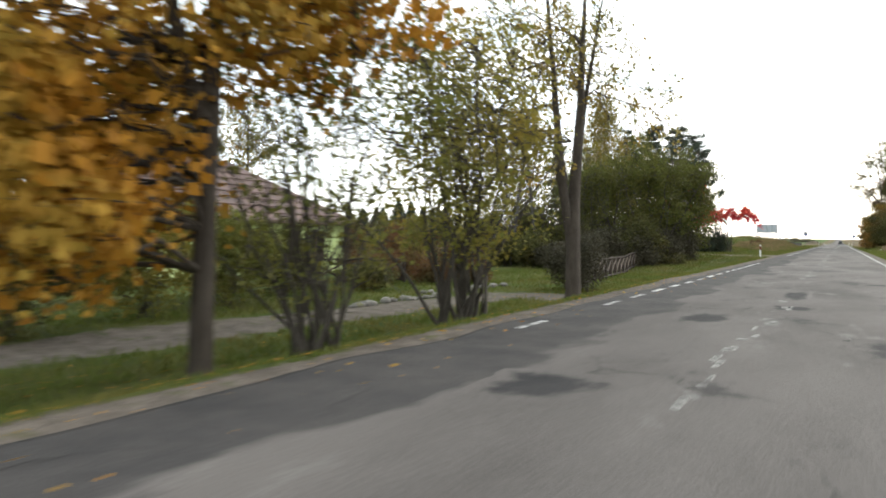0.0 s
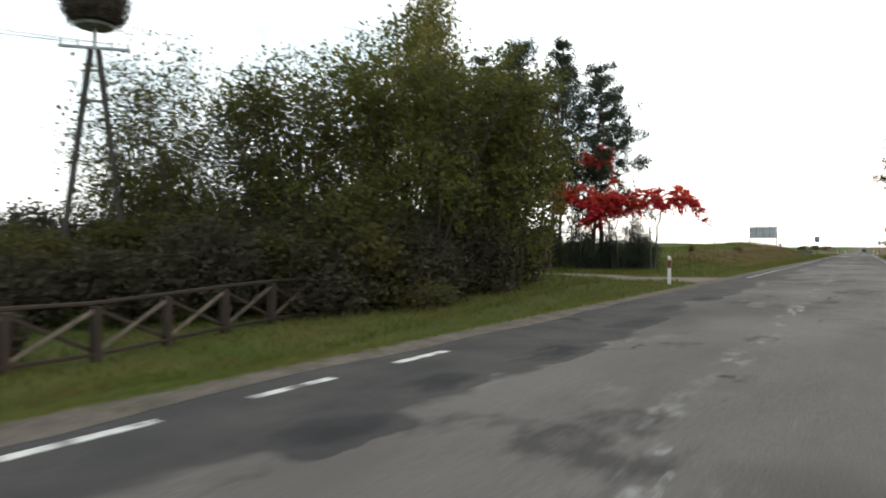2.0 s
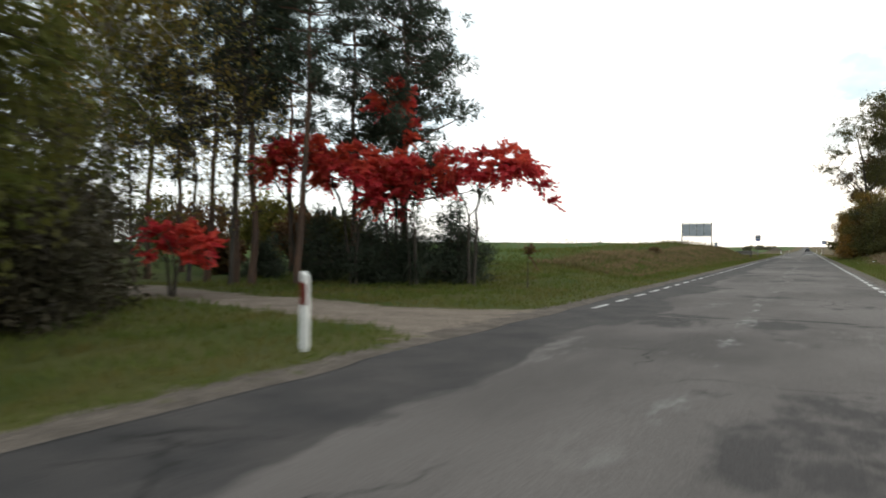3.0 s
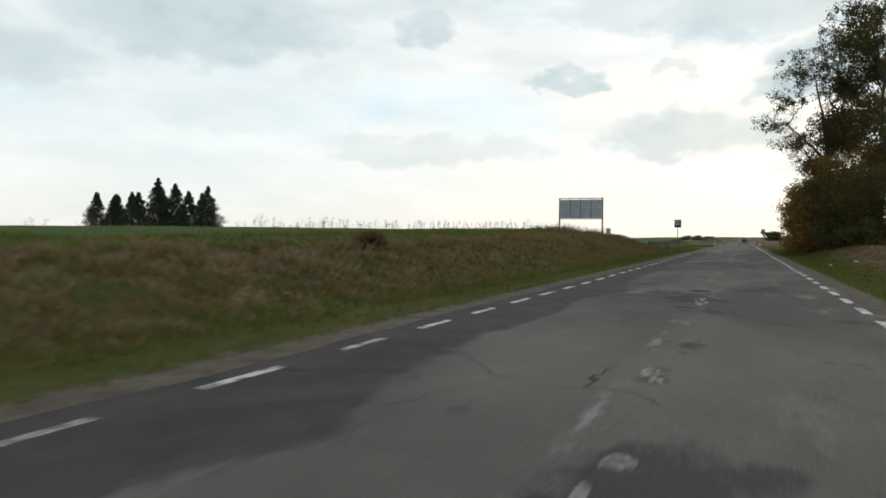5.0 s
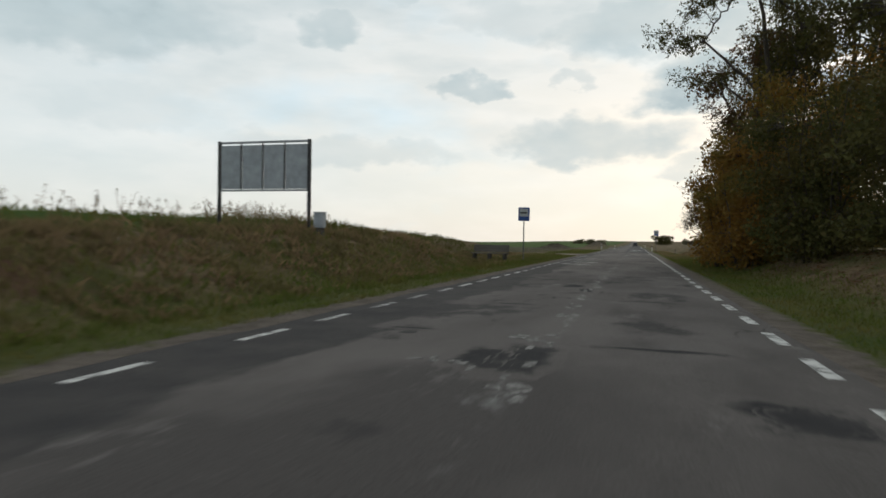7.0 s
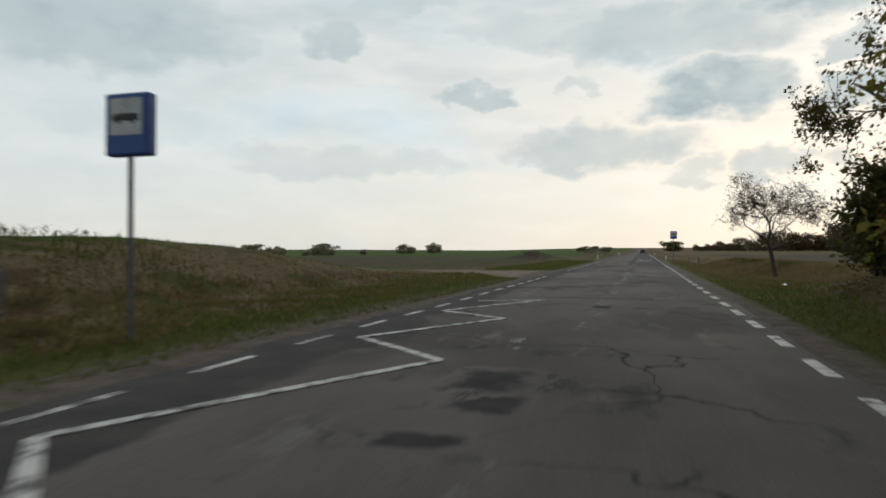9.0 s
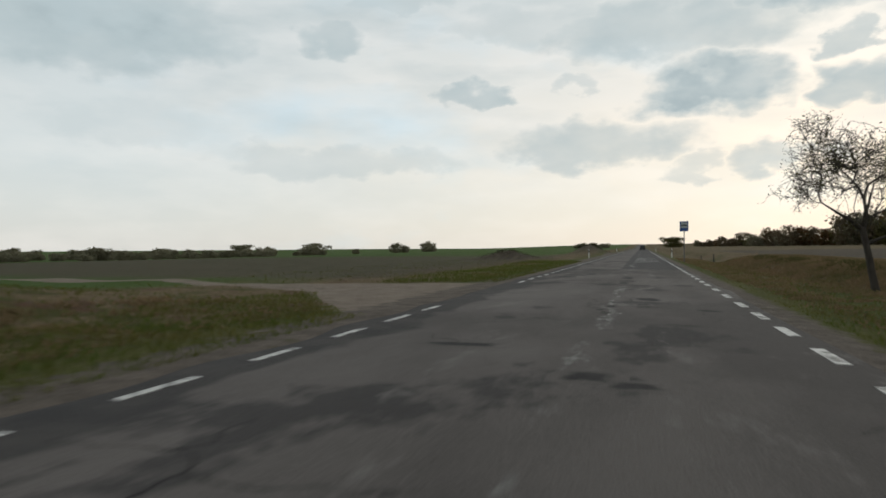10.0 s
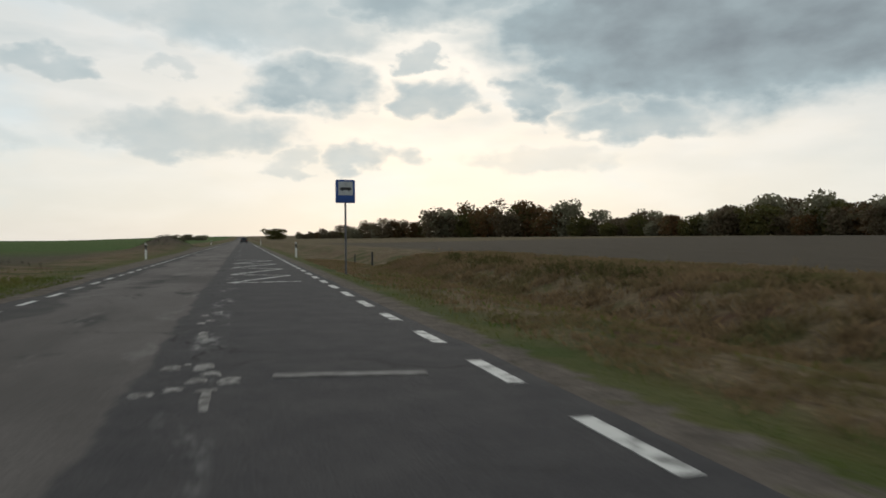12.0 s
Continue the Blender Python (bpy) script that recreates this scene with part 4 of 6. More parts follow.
lines, V2, F2 = fronds(r, np.tile([(0.0, 0.0, 1.05)], (4, 1)), np.array([(0.8, 0, 0.9), (-0.8, 0.2, 0.9), (0.1, 0.6, 1.2), (0.3, -0.5, 0.6)]), 2, 0.5, 0.14)
V, F = tubes(lines + [stem(r, (0, 0, -0.1), (0, 0, 1.08), 0.016, 0.01, 4, 0.02)], 4)
raw("stem", V, F, BARK_DARK, root)
raw("leaves", V2, F2, LEAF_BROWN, root)


def pine(x, y, h, w, sd, clear):
    """A pine: bare lower trunk with dead snags, whorls of rising boughs that end in brushes of long needles."""
    r = R(sd)
    root = thing("pine_tree", (x, y, g(x, y)), "tall pine with bare lower trunk and dark needles", "tree", "pines behind the sumacs")
    trunk = stem(r, (0, 0, -0.2), (r.normal() * 0.3, r.normal() * 0.3, h), 0.125, 0.025, 14, 0.012)
    lines, tufts = [trunk], []
    axis = np.asarray(trunk[0])
    whorls = int((1 - clear) * h * 1.9)
    for q in range(whorls):
        f = clear + (1 - clear) * (q + 0.5 * r.random()) / whorls
        at = np.array([np.interp(f * h, axis[:, 2], axis[:, c]) for c in range(3)])
        reach = w * ((1 - f) / (1 - clear)) ** 0.55 * (0.8 if f < clear + 0.12 else 1.0) + 0.15
        for _ in range(5):
            a = r.random() * 6.28
            ln = reach * (0.45 + 0.6 * r.random())
            end = at + np.array([math.cos(a) * ln, math.sin(a) * ln, ln * (0.05 + 0.35 * r.random())])
            p, rad = limb(r, at, end, 0.018 + 0.008 * ln, 4, -0.05, 0.04)
            lines.append((p, rad))
            for t in np.linspace(0.45, 1.0, max(3, int(ln * 3.2))):
                c = at + (end - at) * t + r.normal(size=3) * 0.10 * ln
                tufts.append(c)
                if r.random() < 0.35:
                    tufts.append(c + r.normal(size=3) * (0.3, 0.3, 0.12))
    for _ in range(9):              # dead snags under the crown
        f, a = clear * (0.45 + 0.5 * r.random()), r.random() * 6.28
        b0 = np.array([np.interp(f * h, axis[:, 2], axis[:, c]) for c in range(3)])
        lines.append(limb(r, b0, b0 + (math.cos(a) * 0.7, math.sin(a) * 0.7, 0.1), 0.014, 3, -0.05))
    V, F = tubes(lines, 5)
    raw("trunk", V, F, BARK_PINE, root, True)
    tufts = np.array(tufts)
    V, F = leaves(r, np.repeat(tufts, 30, axis=0) + r.normal(size=(len(tufts) * 30, 3)) * 0.115, 0.21, 0.18, -0.5)
    raw("crown", V, F, NEEDLES, root)


for k, (x, y, h, w, c) in enumerate(((-11.0, 69.9, 10.8, 3.3, 0.26), (-12.0, 71.4, 12.0, 2.6, 0.40), (-12.6, 66.2, 12, 1.9, 0.5), (-14.4, 66.0, 12.5, 2.0, 0.45), (-15.4, 66.2, 12, 1.8, 0.45), (-17.4, 66.8, 12.5, 2.0, 0.4), (-20.2, 66.5, 12, 2, 0.4), (-14, 71, 12.5, 2.1, 0.4), (-18, 72, 12, 2, 0.4), (-22.5, 70, 12, 2.1, 0.35), (-24, 66, 11, 2.0, 0.35))):
    pine(x, y, h, w, 200 + k, c)
for k, (x, y, h, w) in enumerate(((-8.8, 69.8, 2.1, 1.0), (-9.4, 70.4, 2.8, 1.2), (-10.3, 69.2, 2.2, 1.0), (-11.9, 69.8, 1.8, 1.0), (-13.4, 68.2, 2.6, 1.1), (-12.6, 70.4, 3.4, 1.2), (-11.2, 68.2, 1.6, 0.8), (-16.8, 69.0, 1.2, 0.7))):
    r = R(230 + k)
    h *= 1.1
    lobes = [(r.normal() * 0.12, r.normal() * 0.12, h * q, w * (1 - q) ** 0.7 + 0.12, w * (1 - q) ** 0.7 + 0.12, h * 0.13, 1.0) for q in np.linspace(0.08, 0.93, 9)]
    lobes += [(r.normal() * w * 0.7, r.normal() * w * 0.7, h * (0.15 + 0.4 * r.random()), w * 0.35, w * 0.35, h * 0.12, 1.4) for _ in range(6)]
    leafy_tree("young_spruce", (x, y, g(x, y)), [stem(r, (0, 0, -0.1), (0, 0, h), 0.05, 0.01)], lobes, 210, 44, 0.14, 0.13, NEEDLES, BARK_DARK,
               "young dense dark conifer under the red sumacs", "tree", 260 + k, "young conifers", aspect=0.16, droop=-0.2, limbs=0.3, limb_r=0.01)

for k, (x, y, h) in enumerate(((-14.0, 64.7, 9.5), (-16.2, 65.0, 10.5), (-18.8, 65.0, 9.5), (-17.0, 68.6, 10.5), (-20.6, 63.6, 10.0))):
    r = R(280 + k)                  # thin pale-leaved birches among the pines
    leafy_tree("young_birch", (x, y, g(x, y)), [stem(r, (0, 0, -0.2), (r.normal() * 0.4, r.normal() * 0.4, h), 0.075, 0.012, 12, 0.015)],
               [(0, 0, h * 0.66, 1.6, 1.6, h * 0.34, 1.0), (0, 0, h * 0.36, 1.3, 1.3, h * 0.2, 0.8)], 200, 9, 0.24, 0.105, LEAF_BIRCH, BARK_DARK,
               "thin young birch with sparse pale leaves among pines", "tree", 1280 + k, "young birches", droop=0.9, limbs=0.7, limb_r=0.012)

# ---- the dark trees on the other side of the road ----
for x, y, h, w, sd in ((12.5, 142.5, 20.0, 5.0, 53), (14.5, 151.0, 22.0, 5.4, 55), (13.5, 160.0, 19, 4.8, 56)):
    r = R(sd)
    lobes = [(0, 0, h * 0.40, w * 0.7, w * 0.85, h * 0.2, 0.8)]
    for _ in range(15):
        a, f = r.random() * 6.28, r.random()
        lobes.append((math.cos(a) * w * 0.75, math.sin(a) * w * 0.7, h * (0.42 + 0.52 * f), w * 0.40, w * 0.40, h * 0.06, 1.8))
    leafy_tree("roadside_locust", (x, y, g(x, y)),
               [stem(r, (0, 0, -0.2), (r.normal() * 0.5, r.normal() * 0.5, h * 0.9), 0.24, 0.04, 10, 0.03), stem(r, (0, 0, h * 0.3), (-w * 0.7, -1, h * 0.82), 0.14, 0.03, 8, 0.04), stem(r, (0, 0, h * 0.35), (w * 0.4, 1.5, h * 0.85), 0.13, 0.03, 8, 0.04)],
               lobes, 560, 38, 0.27, 0.19, LEAF_DARK, BARK_DARK, "tall dark broadleaf tree beside the road", "tree", sd + 100, "tall trees on the road bank", limbs=0.45, limb_r=0.035)
# the two that reach out over the road, with open branches
r = R(57)
branchy_tree("roadside_locust", (8.6, 151.5, g(8.6, 151.5)),
             [stem(r, (0, 0, -0.2), (-0.4, 0.3, 7.6), 0.26, 0.19, 9, 0.015), stem(r, (-0.4, 0.3, 7.4), (-3.6, 0.8, 11.0), 0.13, 0.05, 7, 0.03), stem(r, (-0.4, 0.3, 7.4), (-1.4, 0, 15.5), 0.15, 0.05, 9, 0.02), stem(r, (-0.3, 0.3, 6.6), (-2.6, 1.5, 8.8), 0.09, 0.04, 6, 0.03)],
             [(-4.6, 0.8, 11.0, 1.7, 2.0, 0.6, 1.2), (-3.4, 0.5, 13.0, 2.2, 2.4, 1.1, 1.0), (-3.0, 1.5, 9.2, 1.7, 1.6, 0.5, 1.0), (-2.2, 0, 16, 2.6, 2.6, 1.6, 0.8), (0.6, 0, 14.5, 2.6, 3, 2.2, 1.0), (0.8, 0, 18, 2.6, 3, 2, 0.8), (0.8, 0, 10.5, 2.2, 2.6, 1.8, 1.0)],
             560, 15, 0.22, 0.125, LEAF_DARK, BARK_DARK, "tall tree reaching over the road with open leafy branches", 157, "tall trees on the road bank", shell=0.9, tip_r=0.010, twigs=2, wob=0.07,
             extra=[(-6.5, 0.7, 11.5), (-6.1, 0.6, 11.4), (-5.6, 0.9, 11.1), (-5.2, 3.6, 9.7), (-4.7, 3.2, 9.7), (-4.4, 3.0, 9.5)])
r = R(58)
branchy_tree("roadside_locust", (8.9, 160.0, g(8.9, 160)),
             [stem(r, (0, 0, -0.2), (-0.2, 0.2, 5.8), 0.22, 0.15, 8, 0.015), stem(r, (-0.2, 0.2, 5.6), (-2.2, 0, 10.5), 0.10, 0.04, 7, 0.03), stem(r, (-0.2, 0.2, 5.6), (0.6, 0.6, 12), 0.12, 0.04, 7, 0.03)],
             [(-2.4, 0, 10.2, 1.7, 2.0, 1.3, 1.0), (0.4, 0, 11.8, 2.4, 2.6, 1.8, 1.0), (-1.4, 0, 8.0, 1.8, 2.2, 1.1, 1.0)],
             260, 9, 0.26, 0.15, LEAF_BROWN, BARK_DARK, "thinning tree with brown leaves on the road bank", 158, "tall trees on the road bank", shell=0.9, tip_r=0.009, twigs=3, wob=0.08)
r = R(60)
branchy_tree("roadside_locust", (10.0, 167.4, g(10.0, 167.4)),
             [stem(r, (0, 0, -0.2), (-0.4, 0, 4.2), 0.2, 0.14, 8, 0.015), stem(r, (-0.3, 0, 3.4), (-3.0, -0.2, 5.0), 0.08, 0.03, 7, 0.03), stem(r, (-0.4, 0, 4.1), (-0.8, 0.3, 10.5), 0.12, 0.04, 8, 0.02), stem(r, (-0.3, 0, 1.6), (-1.9, 0.5, 2.2), 0.05, 0.02, 6, 0.03)],
             [(-3.4, 0.2, 4.0, 0.9, 1.3, 0.75, 1.8), (-2.0, -1.2, 5.6, 1.0, 1.3, 0.7, 0.8), (-1.2, 0, 8.2, 2.0, 2.2, 1.4, 1.0), (0.2, 0, 10.6, 2.4, 2.6, 1.8, 1.0), (0.8, 0, 6.6, 2.0, 2.4, 1.8, 1.0), (-2.2, 0.2, 1.9, 0.9, 1.2, 0.6, 1.2)],
             340, 15, 0.19, 0.105, LEAF_DARK, BARK_DARK, "dark locust tree with leafy sprays hanging towards the road", 161, "tall trees on the road bank", shell=0.8, tip_r=0.009, twigs=3, wob=0.07,
             extra=[(-4.15, -0.3, 4.4), (-4.0, 0.2, 4.1), (-3.8, 1.3, 3.1), (-3.6, 1.4, 2.9), (-3.5, -2.2, 5.0)])
LEAF_RUST = leafy("rust_leaves", (0.20, 0.10, 0.021), (0.135, 0.080, 0.019), (0.12, 0.098, 0.025), 0.4)
for k, (x, y, h, w, m) in enumerate(((6.7, 146.5, 6.6, 2.2, LEAF_RUST), (6.5, 152.5, 7.4, 2.2, LEAF_RUST), (7.2, 158.5, 7.2, 2.1, LEAF_OLIVE), (8.8, 164.0, 4.2, 1.7, LEAF_BROWN), (8.0, 141.5, 6.4, 2.6, LEAF_DARK), (10.0, 137.5, 6.2, 2.8, LEAF_DARK),
                                     (9.2, 145.5, 8.5, 3.0, LEAF_RUST), (9.8, 154.0, 8.5, 3.0, LEAF_BROWN), (10.5, 149.5, 8.0, 3.0, LEAF_OLIVE), (11, 163, 7.5, 3, LEAF_DARK), (8.4, 167.2, 3.2, 1.6, LEAF_DARK))):
    r = R(300 + k)
    stems = [stem(r, (r.normal() * 0.3, r.normal() * 0.3, -0.2), (r.normal() * w * 0.4, r.normal() * w * 0.4, h * 0.85), 0.05, 0.01, 7, 0.04) for _ in range(9)]
    lobes = [(0, 0, h * 0.5, w * 0.8, w * 0.9, h * 0.42, 1.0), (0, 0, h * 0.14, w * 0.9, w * 0.95, h * 0.15, 1.6)]
    for _ in range(9):
        a, f = r.random() * 6.28, r.random()
        lobes.append((math.cos(a) * w * 0.75, math.sin(a) * w * 0.75, h * (0.28 + 0.62 * f), w * 0.36, w * 0.36, h * 0.10, 1.7))
    leafy_tree("understorey_bush", (x, y, g(x, y)), stems, lobes, 420, 34, 0.24, 0.14, m, BARK_DARK,
               "tall russet and green bush under roadside trees", "bush", 310 + k, "bushes under the tall trees", limbs=0.4, limb_r=0.015)
r = R(59)
branchy_tree("small_tree", (5.9, 156.5, g(5.9, 156.5)), [stem(r, (0, 0, -0.1), (-0.2, 0, 1.5), 0.05, 0.035, 5, 0.02)], [(-0.2, 0, 2.9, 1.2, 1.2, 1.3, 1.0)], 90, 6, 0.16, 0.09, LEAF_BROWN, BARK_DARK,
             "small nearly bare tree at the edge of the verge", 159, tip_r=0.006, twigs=3, wob=0.08)


# ---- road markings and mends ----
def patch(name, cx, cy, hw, hl, mat, seed, label, lift=0.005, rough=0.42):
    r_ = random.Random(seed)
    k = 40
    pts = []
    ph = [r_.random() * 6.28 for _ in range(4)]
    for q in range(k):
        a = 2 * math.pi * q / k
        wave = sum(math.sin(a * f_ + p_) / f_ ** 0.7 for f_, p_ in zip((2, 3, 5, 8), ph)) / 2.2
        rr = (abs(math.cos(a)) ** 5 + abs(math.sin(a)) ** 5) ** -0.2 * (1 - rough * (0.45 + 0.45 * wave) - 0.12 * r_.random())
        pts.append((cx + hw * rr * math.cos(a), cy + hl * rr * math.sin(a)))
    return lay(name, pts, mat, lift, label, max(4, int(max(hw, hl) / 0.3)))


def tar(name, around_a, around_b):
    """Tar dark in the middle, feathered and broken towards its rim into the surface around it."""
    m, tn, tl, tb = material(name, 0.9)
    rim = tn.new("ShaderNodeAttribute")
    rim.attribute_name = "inner"
    edge = tn.new("ShaderNodeMath")
    edge.operation = "MULTIPLY_ADD"
    tl.new(noise_fac(tn, tl, 2.2, 8, 0.25, 0.75, rough=0.7), edge.inputs[0])
    edge.inputs[1].default_value = -0.75
    tl.new(rim.outputs["Fac"], edge.inputs[2])
    fade = tn.new("ShaderNodeMapRange")
    fade.interpolation_type = "SMOOTHSTEP"
    fade.inputs[1].default_value, fade.inputs[2].default_value = -0.26, 0.16
    tl.new(edge.outputs[0], fade.inputs[0])
    dark = mix(tn, tl, noise_fac(tn, tl, 2.0, 6), (0.020, 0.0195, 0.0205), (0.034, 0.032, 0.0325))
    pale = mix(tn, tl, noise_fac(tn, tl, 0.5, 6, 0.36, 0.64, (1, 0.35, 1)), around_a, around_b)
    tcol = mix(tn, tl, fade.outputs[0], pale, dark)
    tgrain = noise_fac(tn, tl, 60, 3, 0.2, 0.8)
    tcol = mix(tn, tl, 0.75, tcol, mix(tn, tl, tgrain, (0.5, 0.5, 0.5), (1.5, 1.5, 1.5)), "MULTIPLY")
    tl.new(tcol, tb.inputs["Base Color"])
    tb.inputs["Specular IOR Level"].default_value = 0.1
    bump(tn, tl, tb, tgrain, 0.5, 0.010)
    return m


TAR = tar("tar_mend", (0.072, 0.064, 0.060), (0.114, 0.101, 0.095))
TAR_STRIP = tar("tar_mend_on_strip", (0.033, 0.0315, 0.032), (0.054, 0.049, 0.047))
FLAKE_PAINT, pn, pl, pb = material("flaked_centre_paint", 0.8)
pl.new(mix(pn, pl, noise_fac(pn, pl, 11, 7, 0.44, 0.53, rough=0.7), (0.185, 0.175, 0.166), (0.07, 0.063, 0.059)), pb.inputs["Base Color"])
MENDS = [  # x, y, half width, half length of the dark mends
    (-0.5, 10.8, 0.55, 1.1), (2.0, 8.8, 0.8, 1.3), (0.55, 13.3, 0.50, 0.75), (0.45, 16.4, 0.42, 1.9), (2.4, 14.5, 0.8, 1.6), (2.2, 22.0, 0.6, 0.6),
    (-0.3, 62.6, 0.9, 0.2), (1.5, 62.9, 1.1, 0.22), (0.5, 95.1, 0.35, 0.28), (0.7, 111.9, 0.36, 0.75), (0.66, 114.5, 0.25, 0.55), (2.4, 112.0, 0.36, 0.4),
    (0.65, 121.1, 0.5, 1.3), (2.75, 119.6, 0.6, 0.75), (2.0, 122.1, 1.1, 0.16), (0.82, 160.5, 0.34, 0.65), (0.3, 163.1, 3.0, 0.10), (1.58, 178.3, 0.42, 0.7),
    (0.87, 176.5, 0.16, 0.3), (1.46, 177.0, 0.22, 0.25), (2.6, 176.1, 0.35, 0.28), (-1.6, 49.9, 0.4, 1.2), (-1.3, 40.4, 0.35, 1.2),
    (-1.5, 30.1, 0.35, 0.8), (-0.9, 101.0, 0.5, 0.35), (1.9, 103.5, 0.6, 0.3), (0.2, 132.0, 0.5, 1.0), (1.9, 136.0, 0.7, 0.4), (-0.8, 140.0, 0.6, 0.7),
    (0.4, 78.0, 0.5, 0.8), (-0.9, 72.0, 0.7, 0.3), (1.8, 84.0, 0.5, 0.9), (0.3, 152.5, 0.55, 1.0), (-0.6, 171.0, 0.8, 0.25), (-0.6, 192.0, 0.35, 1.4),
    (0.92, 188.3, 0.35, 0.9), (0.3, 186.5, 2.9, 0.14), (0.9, 184.9, 0.25, 0.9), (2.64, 184.0, 0.5, 0.4), (0.7, 175.8, 0.15, 0.3), (2.48, 161.0, 0.45, 0.2), (1.6, 160.5, 0.3, 0.2),
    (-1.42, 40.6, 0.45, 0.9), (-1.56, 38.3, 0.4, 0.8), (-1.5, 44.2, 0.4, 1.3), (-1.33, 36.6, 0.5, 0.7), (0.54, 39.9, 0.12, 0.12), (-0.85, 5.1, 0.7, 0.8), (-1.75, 46.8, 0.35, 1.0),
    (2.86, 119.5, 0.55, 0.5), (-1.05, 122.8, 0.6, 0.14), (0.3, 121.0, 0.45, 0.9), (-0.96, 122.4, 0.2, 0.15), (0.45, 151.7, 0.5, 0.6), (0.3, 150.6, 0.5, 0.3), (0.49, 99.1, 0.45, 0.6),
    (0.97, 169.3, 0.4, 0.4), (1.41, 169.0, 0.35, 0.25), (1.0, 187.6, 0.2, 0.3), (0.98, 188.9, 0.3, 0.7), (0.97, 186.2, 0.5, 0.55), (2.5, 186.9, 0.6, 0.10), (-1.44, 189.4, 0.5, 0.8),
    (-0.4, 126.5, 0.8, 0.15), (1.9, 128.0, 0.9, 0.14), (0.6, 130.5, 0.3, 0.9), (-0.7, 134.5, 0.5, 0.3), (2.2, 106.0, 0.5, 0.16),
]
for k, (x, y, w, h) in enumerate(MENDS):
    patch("tar_patch", x, y, w, h, TAR_STRIP if x < -1.15 else TAR, 400 + k, "dark tar mend", 0.004)
# flaked remains of the centre line
FLAKES = [(0.33, 9.2, 3), (0.28, 7.6, 3), (0.43, 47.0, 3), (0.71, 88.7, 3), (0.71, 96.5, 3), (0.55, 103.3, 3), (0.73, 122.4, 3), (0.64, 126.1, 3),
          (0.84, 177.5, 2), (0.89, 179.5, 2), (0.85, 181.2, 2), (0.94, 202.0, 3), (0.76, 161.0, 3), (0.68, 36.7, 3), (0.44, 13.2, 2), (0.22, 5.6, 2), (0.70, 120.4, 2), (0.65, 125.4, 2), (0.69, 127.7, 2), (0.66, 133.4, 3), (0.6, 130.4, 2), (0.48, 48.0, 2),
          (0.50, 65.4, 3), (0.77, 86.2, 3), (1.0, 175.3, 2), (1.81, 191.1, 3), (1.75, 192.6, 2), (0.81, 206.6, 2), (0.85, 204.4, 2), (0.10, 154.6, 2), (0.52, 103.9, 2), (0.74, 96.6, 2), (0.66, 137, 2), (0.68, 141, 2)]
rnd = random.Random(8)
for k, (x, y, size) in enumerate(FLAKES):
    for q in range(size + 1):
        patch("paint_flake", x + rnd.uniform(-0.10, 0.10), y + rnd.uniform(-0.3, 0.3) * size, 0.025 + 0.05 * rnd.random(), 0.08 + 0.20 * rnd.random(), FLAKE_PAINT, 500 + 7 * k + q, "", 0.006, 0.5)
# bus stop zigzags, in both lanes
ZIG = [(-1.2, 148.2), (-0.45, 148.5), (-2.0, 150.0), (-0.42, 153.4), (-2.0, 154.9), (-0.62, 157.7), (-2.1, 159.0), (-0.58, 162.1), (-2.04, 161.7)]
for a_, b_ in zip(ZIG, ZIG[1:]):
    stripe("zigzag_line", a_, b_, 0.12, WORN_PAINT, 0.011)
ZAG = [(2.75, 214.6), (0.92, 214.3), (2.66, 217.6), (0.95, 218.3), (2.70, 222.0), (0.9, 223.2), (2.68, 227.0), (0.9, 228.2), (2.7, 232), (0.92, 233)]
for a_, b_ in zip(ZAG, ZAG[1:]):
    stripe("zigzag_line", a_, b_, 0.12, WORN_PAINT, 0.011)
SMEAR = two_tone("rubbed_paint", (0.15, 0.142, 0.135), (0.07, 0.064, 0.06), 6, 0.9)
stripe("cross_bar", (1.85, 163.05), (2.6, 163.03), 0.12, SMEAR, 0.008)
stripe("cross_bar", (1.5, 202.2), (2.75, 202.0), 0.16, SMEAR, 0.008)
stripe("cross_bar", (0.94, 198.1), (3.25, 197.6), 0.14, SMEAR, 0.008)
stripe("cross_bar", (0.0, 199.9), (0.62, 199.4), 0.18, SMEAR, 0.008)
for k, (x, y, w, h) in enumerate(((0.78, 119.7, 0.16, 0.22), (-0.05, 120.7, 0.3, 0.25), (0.56, 122.5, 0.2, 0.3), (1.1, 202.0, 0.4, 0.35), (0.9, 202.8, 0.3, 0.3))):
    for q in range(6):
        patch("paint_flake", x + rnd.gauss(0, 0.6) * w, y + rnd.gauss(0, 0.6) * h, 0.03 + 0.10 * rnd.random(), 0.04 + 0.12 * rnd.random(), FLAKE_PAINT, 1500 + 11 * k + q, "", 0.007, 0.6)


